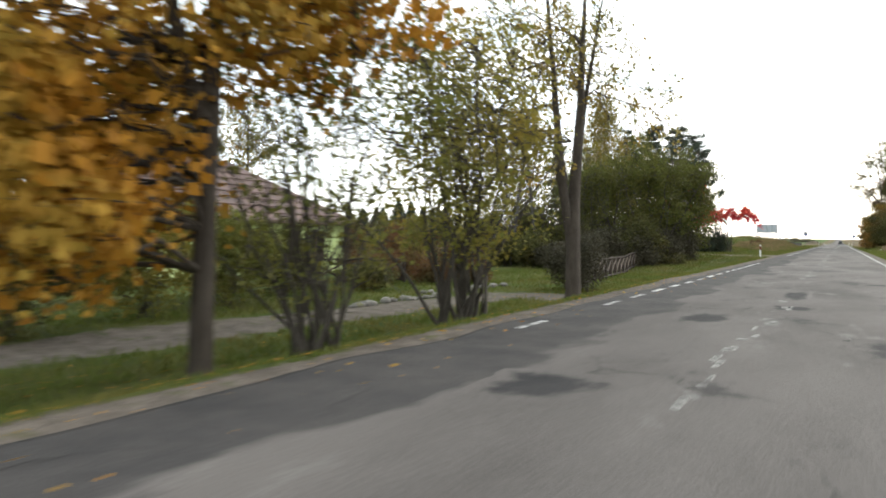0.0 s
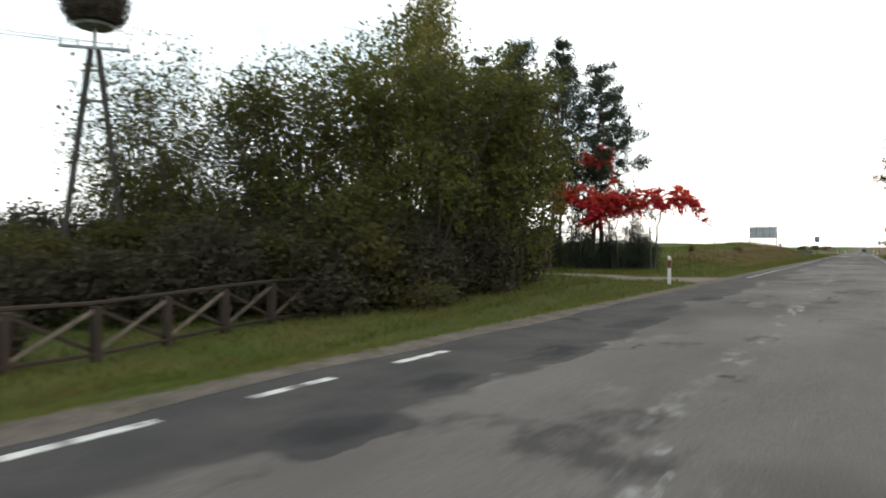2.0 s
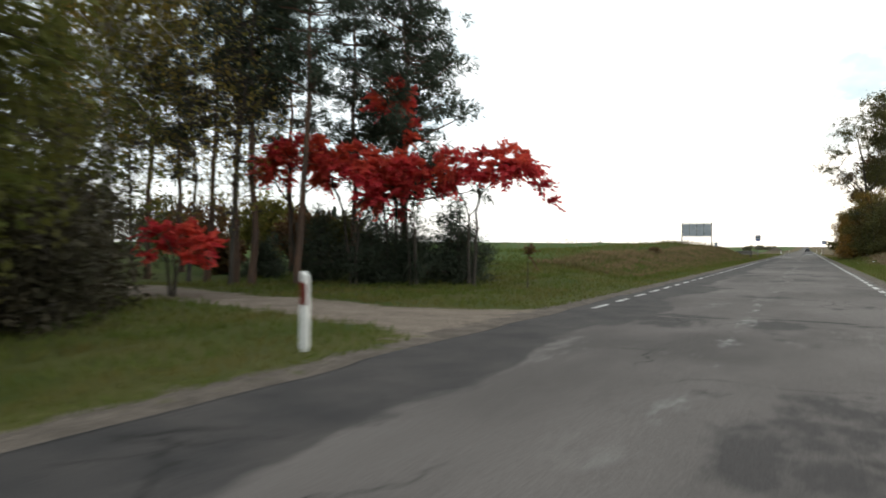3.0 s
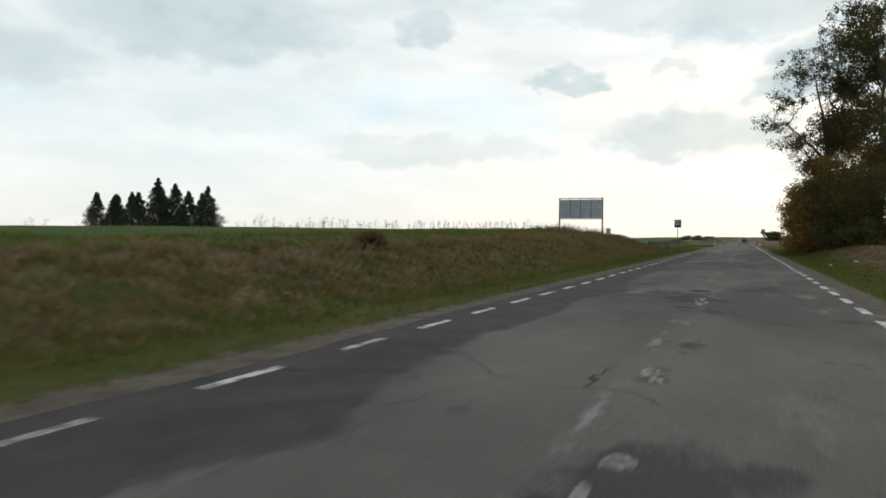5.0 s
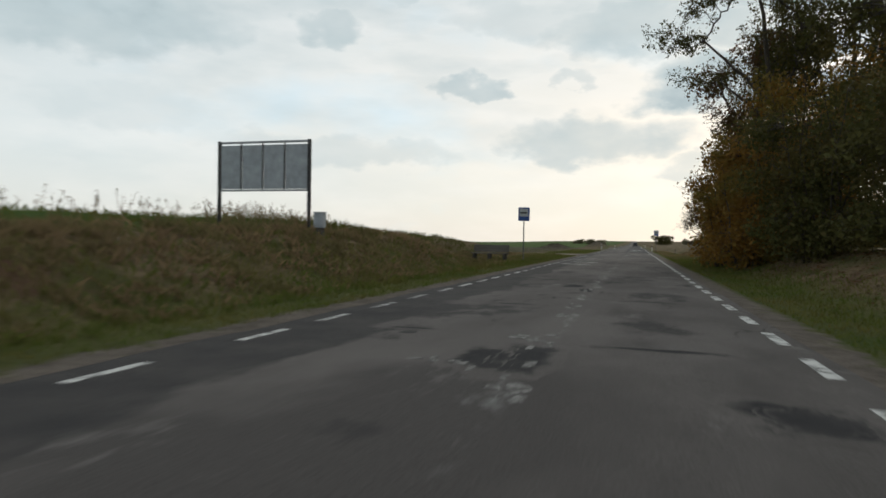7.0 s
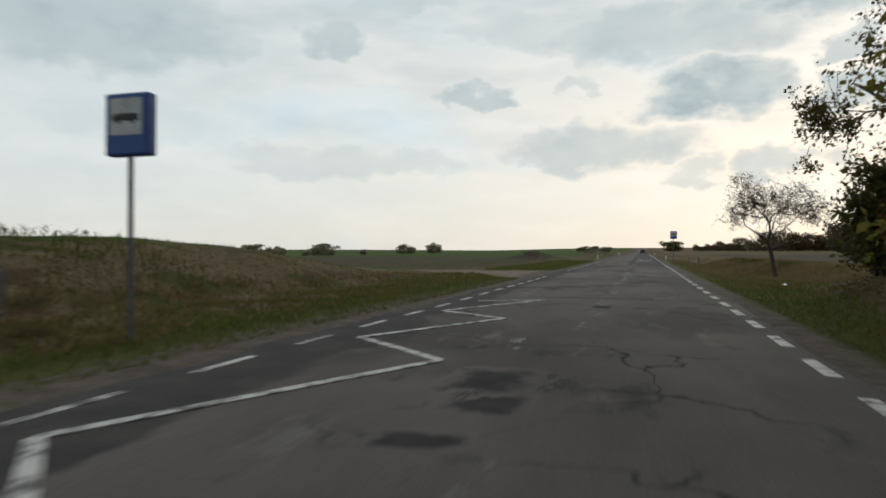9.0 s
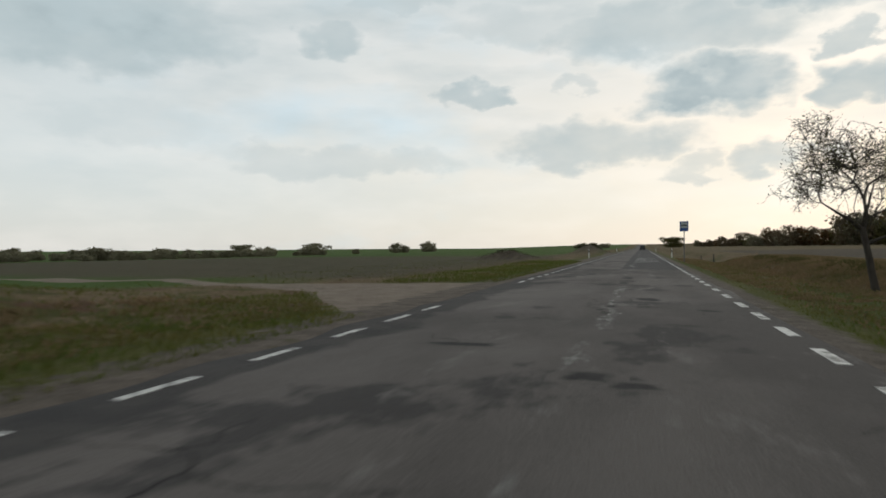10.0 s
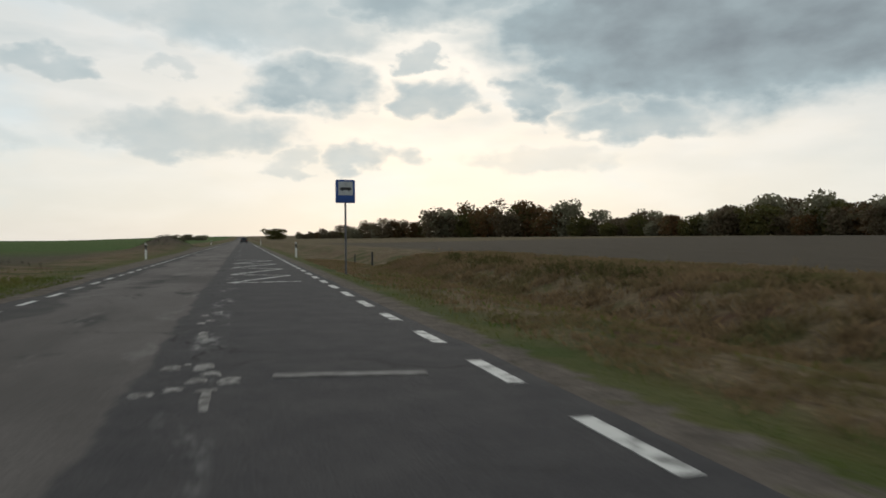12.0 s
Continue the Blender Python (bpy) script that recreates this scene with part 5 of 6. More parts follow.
# ---- the garden: fence, stones, shrubs, hedge, house ----
def fence_run(a, b, count, label):
    """Rustic fence: squared posts, a top and a bottom rail, crossed braces in each bay."""
    root = thing("garden_fence", (0, 0, 0), label, "fence")
    pts = []
    for k in range(count + 1):
        t = k / count
        x, y = a[0] + (b[0] - a[0]) * t, a[1] + (b[1] - a[1]) * t
        pts.append((x, y, g(x, y)))
    for x, y, z in pts:
        part("post", box(bmesh.new(), x - 0.08, y - 0.08, z - 0.2, x + 0.08, y + 0.08, z + 1.0, 0.02), FENCE_WOOD, root)
    for p, q in zip(pts, pts[1:]):
        up = lambda v, h: (v[0] + 0.03, v[1], v[2] + h)
        part("top_rail", beam(bmesh.new(), up(p, 1.06), up(q, 1.06), 0.07, 0.07, 0.012), FENCE_WOOD, root)
        part("bottom_rail", beam(bmesh.new(), up(p, 0.14), up(q, 0.14), 0.07, 0.07, 0.012), FENCE_WOOD, root)
        # rising brace: the light it catches is put into its colour
        part("brace", beam(bmesh.new(), up(p, 0.18), up(q, 0.95), 0.05, 0.075, 0.01), FENCE_LIT, root)
        part("brace", beam(bmesh.new(), (p[0] - 0.03, p[1], p[2] + 0.95), (q[0] - 0.03, q[1], q[2] + 0.18), 0.05, 0.075, 0.01), FENCE_WOOD, root)
    return root


fence_run((-7.95, 25.6), (-10.9, 46.4), 13, "rustic brown wooden fence with crossed braces")
fence_run((-18.0, 17.0), (-16.0, 25.2), 5, "rustic brown wooden fence before the green house")


def shrub(name, x, y, h, w, mat, seed, label, leaf=0.09, n_=160, per=34, z=None, group=""):
    r = R(seed)
    stems = [stem(r, (r.normal() * 0.15, r.normal() * 0.15, -0.1), (r.normal() * w * 0.4, r.normal() * w * 0.4, h * 0.85), 0.02, 0.005, 6, 0.06) for _ in range(8)]
    lobes = [(0, 0, h * 0.5, w * 0.9, w * 0.9, h * 0.48, 1.0)]
    for _ in range(5):
        a = r.random() * 6.28
        lobes.append((math.cos(a) * w * 0.6, math.sin(a) * w * 0.6, h * (0.3 + 0.55 * r.random()), w * 0.42, w * 0.42, h * 0.2, 1.3))
    return leafy_tree(name, (x, y, g(x, y) if z is None else z), stems, lobes, n_, per, 0.06 + 0.06 * w, leaf, mat, BARK_DARK, label, "bush", seed + 1, group, limb_r=0.008, limbs=0.3)


shrub("juniper_shrub", -7.1, 24.4, 2.3, 0.95, LEAF_JUNIPER, 601, "dark twiggy shrub at the fence corner", 0.07, 230, 26)
shrub("juniper_shrub", -8.0, 25.3, 1.9, 1.0, LEAF_JUNIPER, 603, "dark dense shrub at the fence corner", 0.07, 220, 46)
for k, (x, y, h, w, m) in enumerate(((-15.5, 22.5, 1.3, 1.1, LEAF_BROWN), (-14.2, 24.6, 1.1, 1.0, LEAF_BROWN), (-16.4, 25.8, 1.4, 0.9, LEAF_BROWN), (-13.0, 26.2, 0.9, 0.9, LEAF_BROWN), (-17.5, 28.5, 3.1, 0.95, LEAF_BIRCH),
                                     (-19.5, 31.0, 3.0, 1.5, LEAF_BROWN), (-22.0, 34.0, 3.2, 1.7, LEAF_BROWN), (-14.0, 20.0, 1.2, 1.0, LEAF_DARK), (-16.0, 30.5, 2.2, 1.3, LEAF_BROWN), (-17.2, 19.5, 1.6, 1.0, LEAF_OLIVE))):
    shrub("garden_shrub", x, y, h, w, m, 620 + 3 * k, "garden shrub in russet and green autumn leaf", 0.10, 130, 30, group="garden shrubs")
for k in range(36):                 # clipped row of small thujas across the garden
    x, y = -21.4 + 0.1 * R(690 + k).normal() - 0.03 * k, 31.0 + 0.55 * k
    r = R(650 + k)
    h = 1.3 + 0.35 * r.random()
    leafy_tree("thuja", (x, y, g(x, y)), [stem(r, (0, 0, -0.1), (0, 0, h), 0.02, 0.005)], [(0, 0, h * q, 0.19 * (1.05 - q) ** 0.5, 0.19 * (1.05 - q) ** 0.5, h * 0.12, 1.0) for q in (0.1, 0.3, 0.5, 0.7, 0.88)],
               70, 16, 0.03, 0.06, NEEDLES, BARK_DARK, "small columnar thuja in a garden row", "tree", 1650 + k, "row of thujas", limbs=0.1, limb_r=0.006)
r = R(700)
for k in range(46):                 # field stones edging the beds
    x, y = -10.6 - 0.35 * r.random() - 0.06 * k * (k < 20), 24.8 - 0.22 * k + r.normal() * 0.12
    s = 0.07 + 0.10 * r.random()
    bm = bmesh.new()
    bmesh.ops.create_icosphere(bm, subdivisions=2, radius=1)
    for v in bm.verts:
        v.co *= 1 + 0.22 * noise.noise(v.co * 1.3 + Vector((k, 0, 0)))
    ob = part("stone", bm, STONE, None, smooth=True)
    ob.matrix_basis = Matrix.LocRotScale((x, y, g(x, y) + s * 0.3), Euler((0, 0, r.random() * 6)), (s * 1.3, s, s * 0.75))
    tagged(ob, "rounded grey field stone edging a flower bed", "stone", "stones along the beds")


def hip_house():
    """Single-storey rendered house with a hipped brown roof, on its plot behind the bushes."""
    x0, x1, y0, y1, z0 = -34.5, -24.6, 16.5, 31.4, -0.85
    top = 1.95
    root = thing("house", ((x0 + x1) / 2, (y0 + y1) / 2, z0), "light green single-storey house with hipped brown roof", "house")
    cx, cy = (x0 + x1) / 2, (y0 + y1) / 2
    L_ = lambda x, y, z: (x - cx, y - cy, z - z0)
    openings = [(28.3, 29.6, 0.05, 1.35), (23.4, 24.6, 0.05, 1.35), (19.0, 20.2, 0.05, 1.35)]
    bm = bmesh.new()                # wall to the road, with its window openings
    edges = [y0] + [v for o in sorted(openings) for v in o[:2]] + [y1]
    for k in range(0, len(edges), 2):
        box(bm, *L_(x1 - 0.35, edges[k], z0 - 0.3), *L_(x1, edges[k + 1], top))
    for a, b_, lo, hi in openings:
        box(bm, *L_(x1 - 0.35, a, z0 - 0.3), *L_(x1, b_, lo))
        box(bm, *L_(x1 - 0.35, a, hi), *L_(x1, b_, top))
    part("wall", bm, PLASTER, root)
    part("wall", box(bmesh.new(), *L_(x0, y1 - 0.35, z0 - 0.3), *L_(x1 - 0.352, y1, top)), PLASTER, root)
    part("wall", box(bmesh.new(), *L_(x0, y0, z0 - 0.3), *L_(x1 - 0.352, y0 + 0.35, top)), PLASTER, root)
    part("wall", box(bmesh.new(), *L_(x0, y0 + 0.352, z0 - 0.3), *L_(x0 + 0.35, y1 - 0.352, top)), PLASTER, root)
    for a, b_, lo, hi in openings:
        win = part("window", box(bmesh.new(), *L_(x1 - 0.22, a + 0.01, lo + 0.01), *L_(x1 - 0.18, b_ - 0.01, hi - 0.01)), GLASS, root)
        fr = bmesh.new()
        for u0, u1, v0, v1 in ((a, a + 0.08, lo, hi), (b_ - 0.08, b_, lo, hi), (a + 0.08, b_ - 0.08, lo, lo + 0.08), (a + 0.08, b_ - 0.08, hi - 0.08, hi), ((a + b_) / 2 - 0.04, (a + b_) / 2 + 0.04, lo + 0.08, hi - 0.08)):
            box(fr, *L_(x1 - 0.17, u0, v0), *L_(x1 - 0.08, u1, v1))
        part("frame", fr, FRAME_BROWN, win)
        part("sill", box(bmesh.new(), *L_(x1 - 0.1, a - 0.1, lo - 0.06), *L_(x1 + 0.12, b_ + 0.1, lo - 0.01)), FRAME_BROWN, win)
    ov, rise = 0.75, 3.5
    bm = bmesh.new()
    e = [bm.verts.new(L_(x0 - ov, y0 - ov, top)), bm.verts.new(L_(x1 + ov, y0 - ov, top)), bm.verts.new(L_(x1 + ov, y1 + ov, top)), bm.verts.new(L_(x0 - ov, y1 + ov, top))]
    ra, rb = bm.verts.new(L_(cx, y0 + 4.6, top + rise)), bm.verts.new(L_(cx, y1 - 4.6, top + rise))
    for f_ in ((e[0], e[1], ra), (e[1], e[2], rb, ra), (e[2], e[3], rb), (e[3], e[0], ra, rb), (e[3], e[2], e[1], e[0])):
        bm.faces.new(f_)
    roof = part("roof", bm, ROOF, root)
    bm = bmesh.new()                # rows of roof sheets standing proud on the slope to the road
    n_rows = 9
    for k in range(n_rows):
        t = k / n_rows
        xa = x1 + ov - (x1 + ov - cx) * t
        za = top + rise * t
        ya, yb = y0 - ov + 5.35 * t, y1 + ov - 5.35 * t
        box(bm, *L_(xa - 0.14, ya + 0.05, za + 0.01), *L_(xa + 0.02, yb - 0.05, za + 0.07))
    part("sheet_edges", bm, ROOF, roof)
    part("gutter", beam(bmesh.new(), L_(x1 + ov + 0.05, y0 - ov, top - 0.06), L_(x1 + ov + 0.05, y1 + ov, top - 0.06), 0.12, 0.12, 0.03), FRAME_BROWN, root)
    part("downpipe", rod(bmesh.new(), L_(x1 + 0.08, y1 - 0.1, z0), L_(x1 + 0.08, y1 - 0.1, top - 0.1), 0.05), FRAME_BROWN, root)
    part("chimney", box(bmesh.new(), *L_(cx - 0.4, cy + 1, top + 2.2), *L_(cx + 0.4, cy + 1.8, top + 3.7), 0.02), STONE, root)


hip_house()


def barn():
    """Far gabled house with a steep dark roof."""
    root = thing("far_house", (-116, 106, -1), "far house with a steep dark gabled roof", "house")
    part("wall", box(bmesh.new(), -6, -5, -1, 6, 5, 2.6, 0.02), DARK_ROOF, root)
    bm = bmesh.new()
    v = [bm.verts.new(p) for p in ((-5.4, -5.6, 2.3), (-5.4, 5.6, 2.3), (-2.8, 0, 6.9), (6.6, -5.6, 2.3), (6.6, 5.6, 2.3), (5.2, 0, 6.9))]
    for f_ in ((0, 3, 5, 2), (1, 2, 5, 4), (0, 2, 1), (3, 4, 5), (0, 1, 4, 3)):
        bm.faces.new([v[q] for q in f_])
    roof = part("roof", bm, DARK_ROOF, root)
    part("chimney", box(bmesh.new(), 0.8, -0.4, 6.2, 1.6, 0.4, 7.8, 0.02), DARK_ROOF, roof)
    part("skylight", beam(bmesh.new(), (0.5, -3.3, 4.35), (1.6, -3.3, 4.35), 0.9, 0.12), SIGN_WHITE, roof)


barn()


DARK_CONCRETE = two_tone("dark_concrete", (0.062, 0.056, 0.05), (0.042, 0.039, 0.036), 3, 0.9, fine=50, bump_by=0.006)


def nest_pole(x, y):
    """A-shaped concrete power pole with a stork's nest on its frame."""
    z = g(x, y)
    root = thing("power_pole", (x, y, z), "A-shaped concrete power pole carrying a stork nest platform", "pole")
    H_ = 8.0
    for s in (-1, 1):
        part("leg", beam(bmesh.new(), (s * 0.75, s * 0.85, -0.3), (s * 0.07, s * 0.08, H_), 0.17, 0.17, 0.03), DARK_CONCRETE, root)
    part("brace", beam(bmesh.new(), (-0.22, -0.26, 6.4), (0.22, 0.26, 6.4), 0.09, 0.09, 0.01), CONCRETE, root)
    part("brace", beam(bmesh.new(), (-0.12, -0.15, 7.35), (0.12, 0.15, 7.35), 0.09, 0.09, 0.01), CONCRETE, root)
    arm = part("crossarm", beam(bmesh.new(), (-0.7, -0.75, H_ + 0.05), (0.7, 0.75, H_ + 0.05), 0.09, 0.09, 0.01), GREY_STEEL, root)
    for t in (-0.9, -0.45, 0.45, 0.9):
        part("insulator", rod(bmesh.new(), (t * 0.72, 0.78 * t, H_ + 0.1), (t * 0.72, 0.78 * t, H_ + 0.28), 0.045, 0.03, 8), SIGN_WHITE, arm)
    part("mast", rod(bmesh.new(), (0, 0, H_), (0, 0, H_ + 0.75), 0.06), GREY_STEEL, root)
    part("platform", rod(bmesh.new(), (0, 0, H_ + 0.68), (0, 0, H_ + 0.76), 0.55, 0.6, 10), GREY_STEEL, root)
    nest = thing("stork_nest", (x, y, z + H_ + 0.76), "large stork nest of dark twigs on a pole", "nest")
    r = R(801)
    bm = bmesh.new()
    bmesh.ops.create_icosphere(bm, subdivisions=3, radius=1)
    for v in bm.verts:
        q = 1 + 0.16 * noise.noise(v.co * 2.2)
        v.co = Vector((v.co.x * 0.82 * q, v.co.y * 0.82 * q, max(-0.55, min(0.55, v.co.z * 0.80)) * q + 0.60))
    part("core", bm, NEST, nest)
    lines = []
    for _ in range(900):
        a, h = r.random() * 6.28, r.random()
        rad = (0.72 + 0.24 * math.sin(h * 3.0)) * (0.9 + 0.15 * r.random())
        p = np.array([math.cos(a) * rad, math.sin(a) * rad, 0.04 + h * 1.2])
        d = np.array([-math.sin(a), math.cos(a), 0]) * (0.25 + 0.3 * r.random()) + r.normal(size=3) * 0.12
        lines.append((np.array([p - d * 0.5, p + r.normal(size=3) * 0.02, p + d * 0.5]), [0.008, 0.01, 0.005]))
    for _ in range(60):
        a = r.random() * 6.28
        p = np.array([math.cos(a) * 0.5, math.sin(a) * 0.5, 1.1])
        lines.append((np.array([p, p + (r.normal() * 0.1, r.normal() * 0.1, 0.15), p + (r.normal() * 0.2, r.normal() * 0.2, 0.32)]), [0.008, 0.006, 0.003]))
    V, F = tubes(lines, 4)
    raw("twig_layer", V, F, NEST, nest)


nest_pole(-18.7, 44.9)


def plain_pole(x, y, h):
    root = thing("power_pole", (x, y, g(x, y)), "far A-shaped concrete power pole", "pole")
    for s in (-1, 1):
        part("leg", beam(bmesh.new(), (s * 0.8, 0, -0.3), (s * 0.1, 0, h), 0.17, 0.17, 0.02), CONCRETE, root)
    part("crossarm", beam(bmesh.new(), (-0.9, 0, h), (0.9, 0, h), 0.09, 0.09), GREY_STEEL, root)


plain_pole(-45.0, 74.0, 9.0)


def wire(a, b, sag, label):
    t = np.linspace(0, 1, 21)[:, None]
    p = np.array(a) + (np.array(b) - np.array(a)) * t
    p[:, 2] -= (4 * sag * t * (1 - t))[:, 0]
    V, F = tubes([(p, np.full(21, 0.007))], 4)
    tagged(raw("power_wire", V, F, SIGN_BLACK), label, "wire", "overhead wires")


for k in (-0.9, -0.45, 0.45, 0.9):
    wire((-18.7 + 0.72 * k, 44.9 + 0.78 * k, 7.45), (-64 + k, 24 + 2.2 * k, 17.0 + 0.5 * k), 0.6, "thin overhead power wire")
wire((-18.7, 44.9, 6.9), (-63, 60, 6.6), 0.4, "thin overhead power wire")

for k, (x, y, h, w) in enumerate(((-13.0, 44.8, 2.7, 1.7), (-15.5, 46.0, 3.0, 1.8), (-10.8, 38.4, 0.9, 0.7), (-17.8, 45.4, 2.6, 1.5), (-20.6, 45.6, 2.8, 1.6), (-11.9, 46.8, 2.4, 1.4), (-15.0, 41.2, 1.7, 1.2), (-16.8, 42.0, 2.2, 1.5), (-13.6, 42.8, 1.8, 1.3), (-19.2, 42.8, 2.6, 1.6), (-21.8, 43.6, 3.0, 1.7), (-18.0, 47.6, 3.6, 2.0), (-23.0, 46.4, 3.4, 2.0))):
    shrub("hedge_bush", x, y, h, w, (LEAF_JUNIPER, LEAF_DARK)[k % 2], 580 + 3 * k, "dark green bush behind the fence", 0.12, 220, 34, group="bushes behind the fence")

for k, (x, y, h, w) in enumerate(((-12.5, 6.5, 2.8, 1.6), (-13.2, 10.0, 3.2, 1.8), (-14.2, 13.4, 3.0, 1.7), (-15.2, 16.6, 2.6, 1.5), (-17.5, 11.5, 3.4, 2.0))):
    shrub("hedge_bush", x, y, h, w, (LEAF_DARK, LEAF_OLIVE, LEAF_GREEN)[k % 3], 540 + 3 * k, "tall garden bush along the yard", 0.12, 200, 32, group="bushes along the yard")

# ---- tall trees behind the garden ----
for x, y, h, w, sd, m, per in ((-56, 52.5, 20.5, 4.2, 811, LEAF_BIRCH, 24), (-61.5, 49.0, 16.5, 3.6, 812, LEAF_BIRCH, 34), (-66.5, 50, 17.5, 3.6, 813, LEAF_OLIVE, 34), (-60, 42, 16.5, 3.6, 814, LEAF_BROWN, 34), (-66, 36, 16, 3.6, 815, LEAF_OLIVE, 34), (-62, 29, 16, 3.6, 816, LEAF_BIRCH, 30), (-72, 44, 17, 4, 817, LEAF_BROWN, 34)):
    r = R(sd)
    leafy_tree("poplar_tree", (x, y, -1.2), [stem(r, (0, 0, -0.2), (0.3, 0, h), 0.2, 0.02, 12, 0.012)],
               [(0, 0, h * 0.62, w, w, h * 0.32, 1.0), (0, 0, h * 0.88, w * 0.5, w * 0.5, h * 0.12, 0.8)], 190, per, 0.42, 0.27, m, BARK_DARK,
               "tall thin tree with fading autumn leaves", "tree", sd + 50, "tall trees behind the garden", limbs=0.7, limb_r=0.03)
r = R(830)
for k in range(24):                 # bushes and small trees behind the garden, to the plain beyond
    x, y = -28 - 2.6 * k - r.random() * 2, 60 + 1.9 * k + r.normal() * 5
    shrub("garden_bush", x, y, 3.2 + r.random() * 2.8, 2.2 + r.random(), (LEAF_BROWN, LEAF_OLIVE, LEAF_DARK, LEAF_GREEN)[k % 4], 840 + 3 * k, "bush behind the garden in dull autumn colours", 0.24, 90, 22, -1.0, "bushes behind the garden")
for k, (x, y, h, w) in enumerate(((-20.0, 56.0, 4.2, 1.0), (-21.6, 55.0, 3.4, 0.9), (-30, 50, 3.0, 0.9), (-84, 62, 5.5, 1.8))):
    conifer("garden_spruce", (x, y, g(x, y)), h, w, 930 + k, "dark green garden spruce behind the fence", "garden spruces", 0.03, tufts=14)
r = R(870)
for k, (x, y, h, w) in enumerate(((-27.0, 33.0, 2.2, 1.7), (-30, 37, 2.4, 2.1), (-33, 41, 2.6, 2.2), (-34, 46, 1.8, 2.1), (-33, 50, 1.7, 2.2), (-40, 48, 2.6, 2.5), (-45, 47, 3.6, 2.6), (-49, 45, 4.6, 2.6), (-36, 57, 1.8, 2.4), (-27, 56, 3.6, 2.0), (-24, 58, 4.6, 2.0), (-29.5, 58, 3.4, 2.0), (-27, 52, 1.4, 1.6), (-16.2, 73.2, 2.4, 1.4), (-19.2, 74.2, 2.8, 1.6), (-22.4, 75.4, 3.3, 1.8), (-26.0, 74.0, 3.4, 1.9), (-30.5, 75.6, 3.8, 2.2), (-20.0, 69.8, 1.6, 1.0), (-24.0, 64.5, 2.6, 1.5))):
    shrub("garden_bush", x, y, h, w, (LEAF_BROWN, LEAF_DARK, LEAF_BROWN, LEAF_OLIVE)[k % 4], 1840 + 3 * k, "large russet and dark green bush behind the garden", 0.17, 190, 34, group="bushes behind the garden")
for k in range(7):
    shrub("garden_bush", -92 - 4 * k, 90 + 1.5 * k, 3.0 + r.random(), 2.6, (LEAF_BROWN, LEAF_DARK)[k % 2], 1920 + 3 * k, "hedge bush before a far house", 0.26, 80, 22, group="bushes behind the garden")
sb = thing("notice_board", (-16.6, 43.2, g(-16.6, 43.2)), "small white notice board on two posts", "sign")
part("panel", box(bmesh.new(), -0.34, -0.02, 0.92, 0.34, 0.02, 1.32, 0.008), PANEL_GREY, sb)
part("post", rod(bmesh.new(), (-0.30, 0.05, -0.2), (-0.30, 0.05, 1.32), 0.022), DARK_STEEL, sb)
part("post", rod(bmesh.new(), (0.30, 0.05, -0.2), (0.30, 0.05, 1.32), 0.022), DARK_STEEL, sb)


# ---- roadside furniture ----
def delineator(x, y, red_side):
    root = thing("delineator_post", (x, y, max(g(x, y), -0.05)), "white plastic delineator post with dark red reflector", "road post", "delineators")
    bm = bmesh.new()
    vs = []
    for z, w in ((-0.2, 0.06), (0.86, 0.055), (0.98, 0.05)):
        cut = 0.06 if z > 0.9 else 0.0
        vs.append([bm.verts.new((px, py, z - (cut if px > 0 else 0))) for px, py in ((-w, -w * 0.75), (w, -w * 0.75), (w * 0.5, w * 0.85), (-w * 0.5, w * 0.85))])
    for lo, hi in zip(vs, vs[1:]):
        for q in range(4):
            bm.faces.new((lo[q], lo[(q + 1) % 4], hi[(q + 1) % 4], hi[q]))
    bm.faces.new(vs[-1])
    part("body", bm, WHITE_PLASTIC, root)
    bm = bmesh.new()
    v = [bm.verts.new(p) for p in ((-0.05, -0.0475, 0.58), (0.05, -0.0475, 0.56), (0.05, -0.0475, 0.82), (-0.05, -0.0475, 0.86))]
    w = [bm.verts.new((q.co.x, q.co.y + 0.012, q.co.z)) for q in v]
    bm.faces.new(v)
    for q in range(4):
        bm.faces.new((v[q], w[q], w[(q + 1) % 4], v[(q + 1) % 4]))
    part("reflector", bm, RED_REFLECTOR if red_side else SIGN_BLACK, root)


for x, y, s in ((-3.99, 56.5, True), (-4.3, 240.0, False), (4.65, 241.0, False), (-4.4, 330.0, False), (4.7, 330.0, False), (5.0, 43.0, False)):
    delineator(x, y, s)
mp_ = thing("marker_stake", (8.2, 233.0, g(8.2, 233.0)), "short black wooden marker stake by the ditch", "post")
part("stake", rod(bmesh.new(), (0, 0, -0.2), (0, 0, 0.95), 0.06, 0.05, 8), SIGN_BLACK, mp_)
mp_ = thing("marker_stake", (6.9, 231.0, g(6.9, 231.0)), "short black wooden marker stake by the ditch", "post")
part("stake", rod(bmesh.new(), (0, 0, -0.2), (0, 0, 0.5), 0.035, 0.03, 8), SIGN_BLACK, mp_)


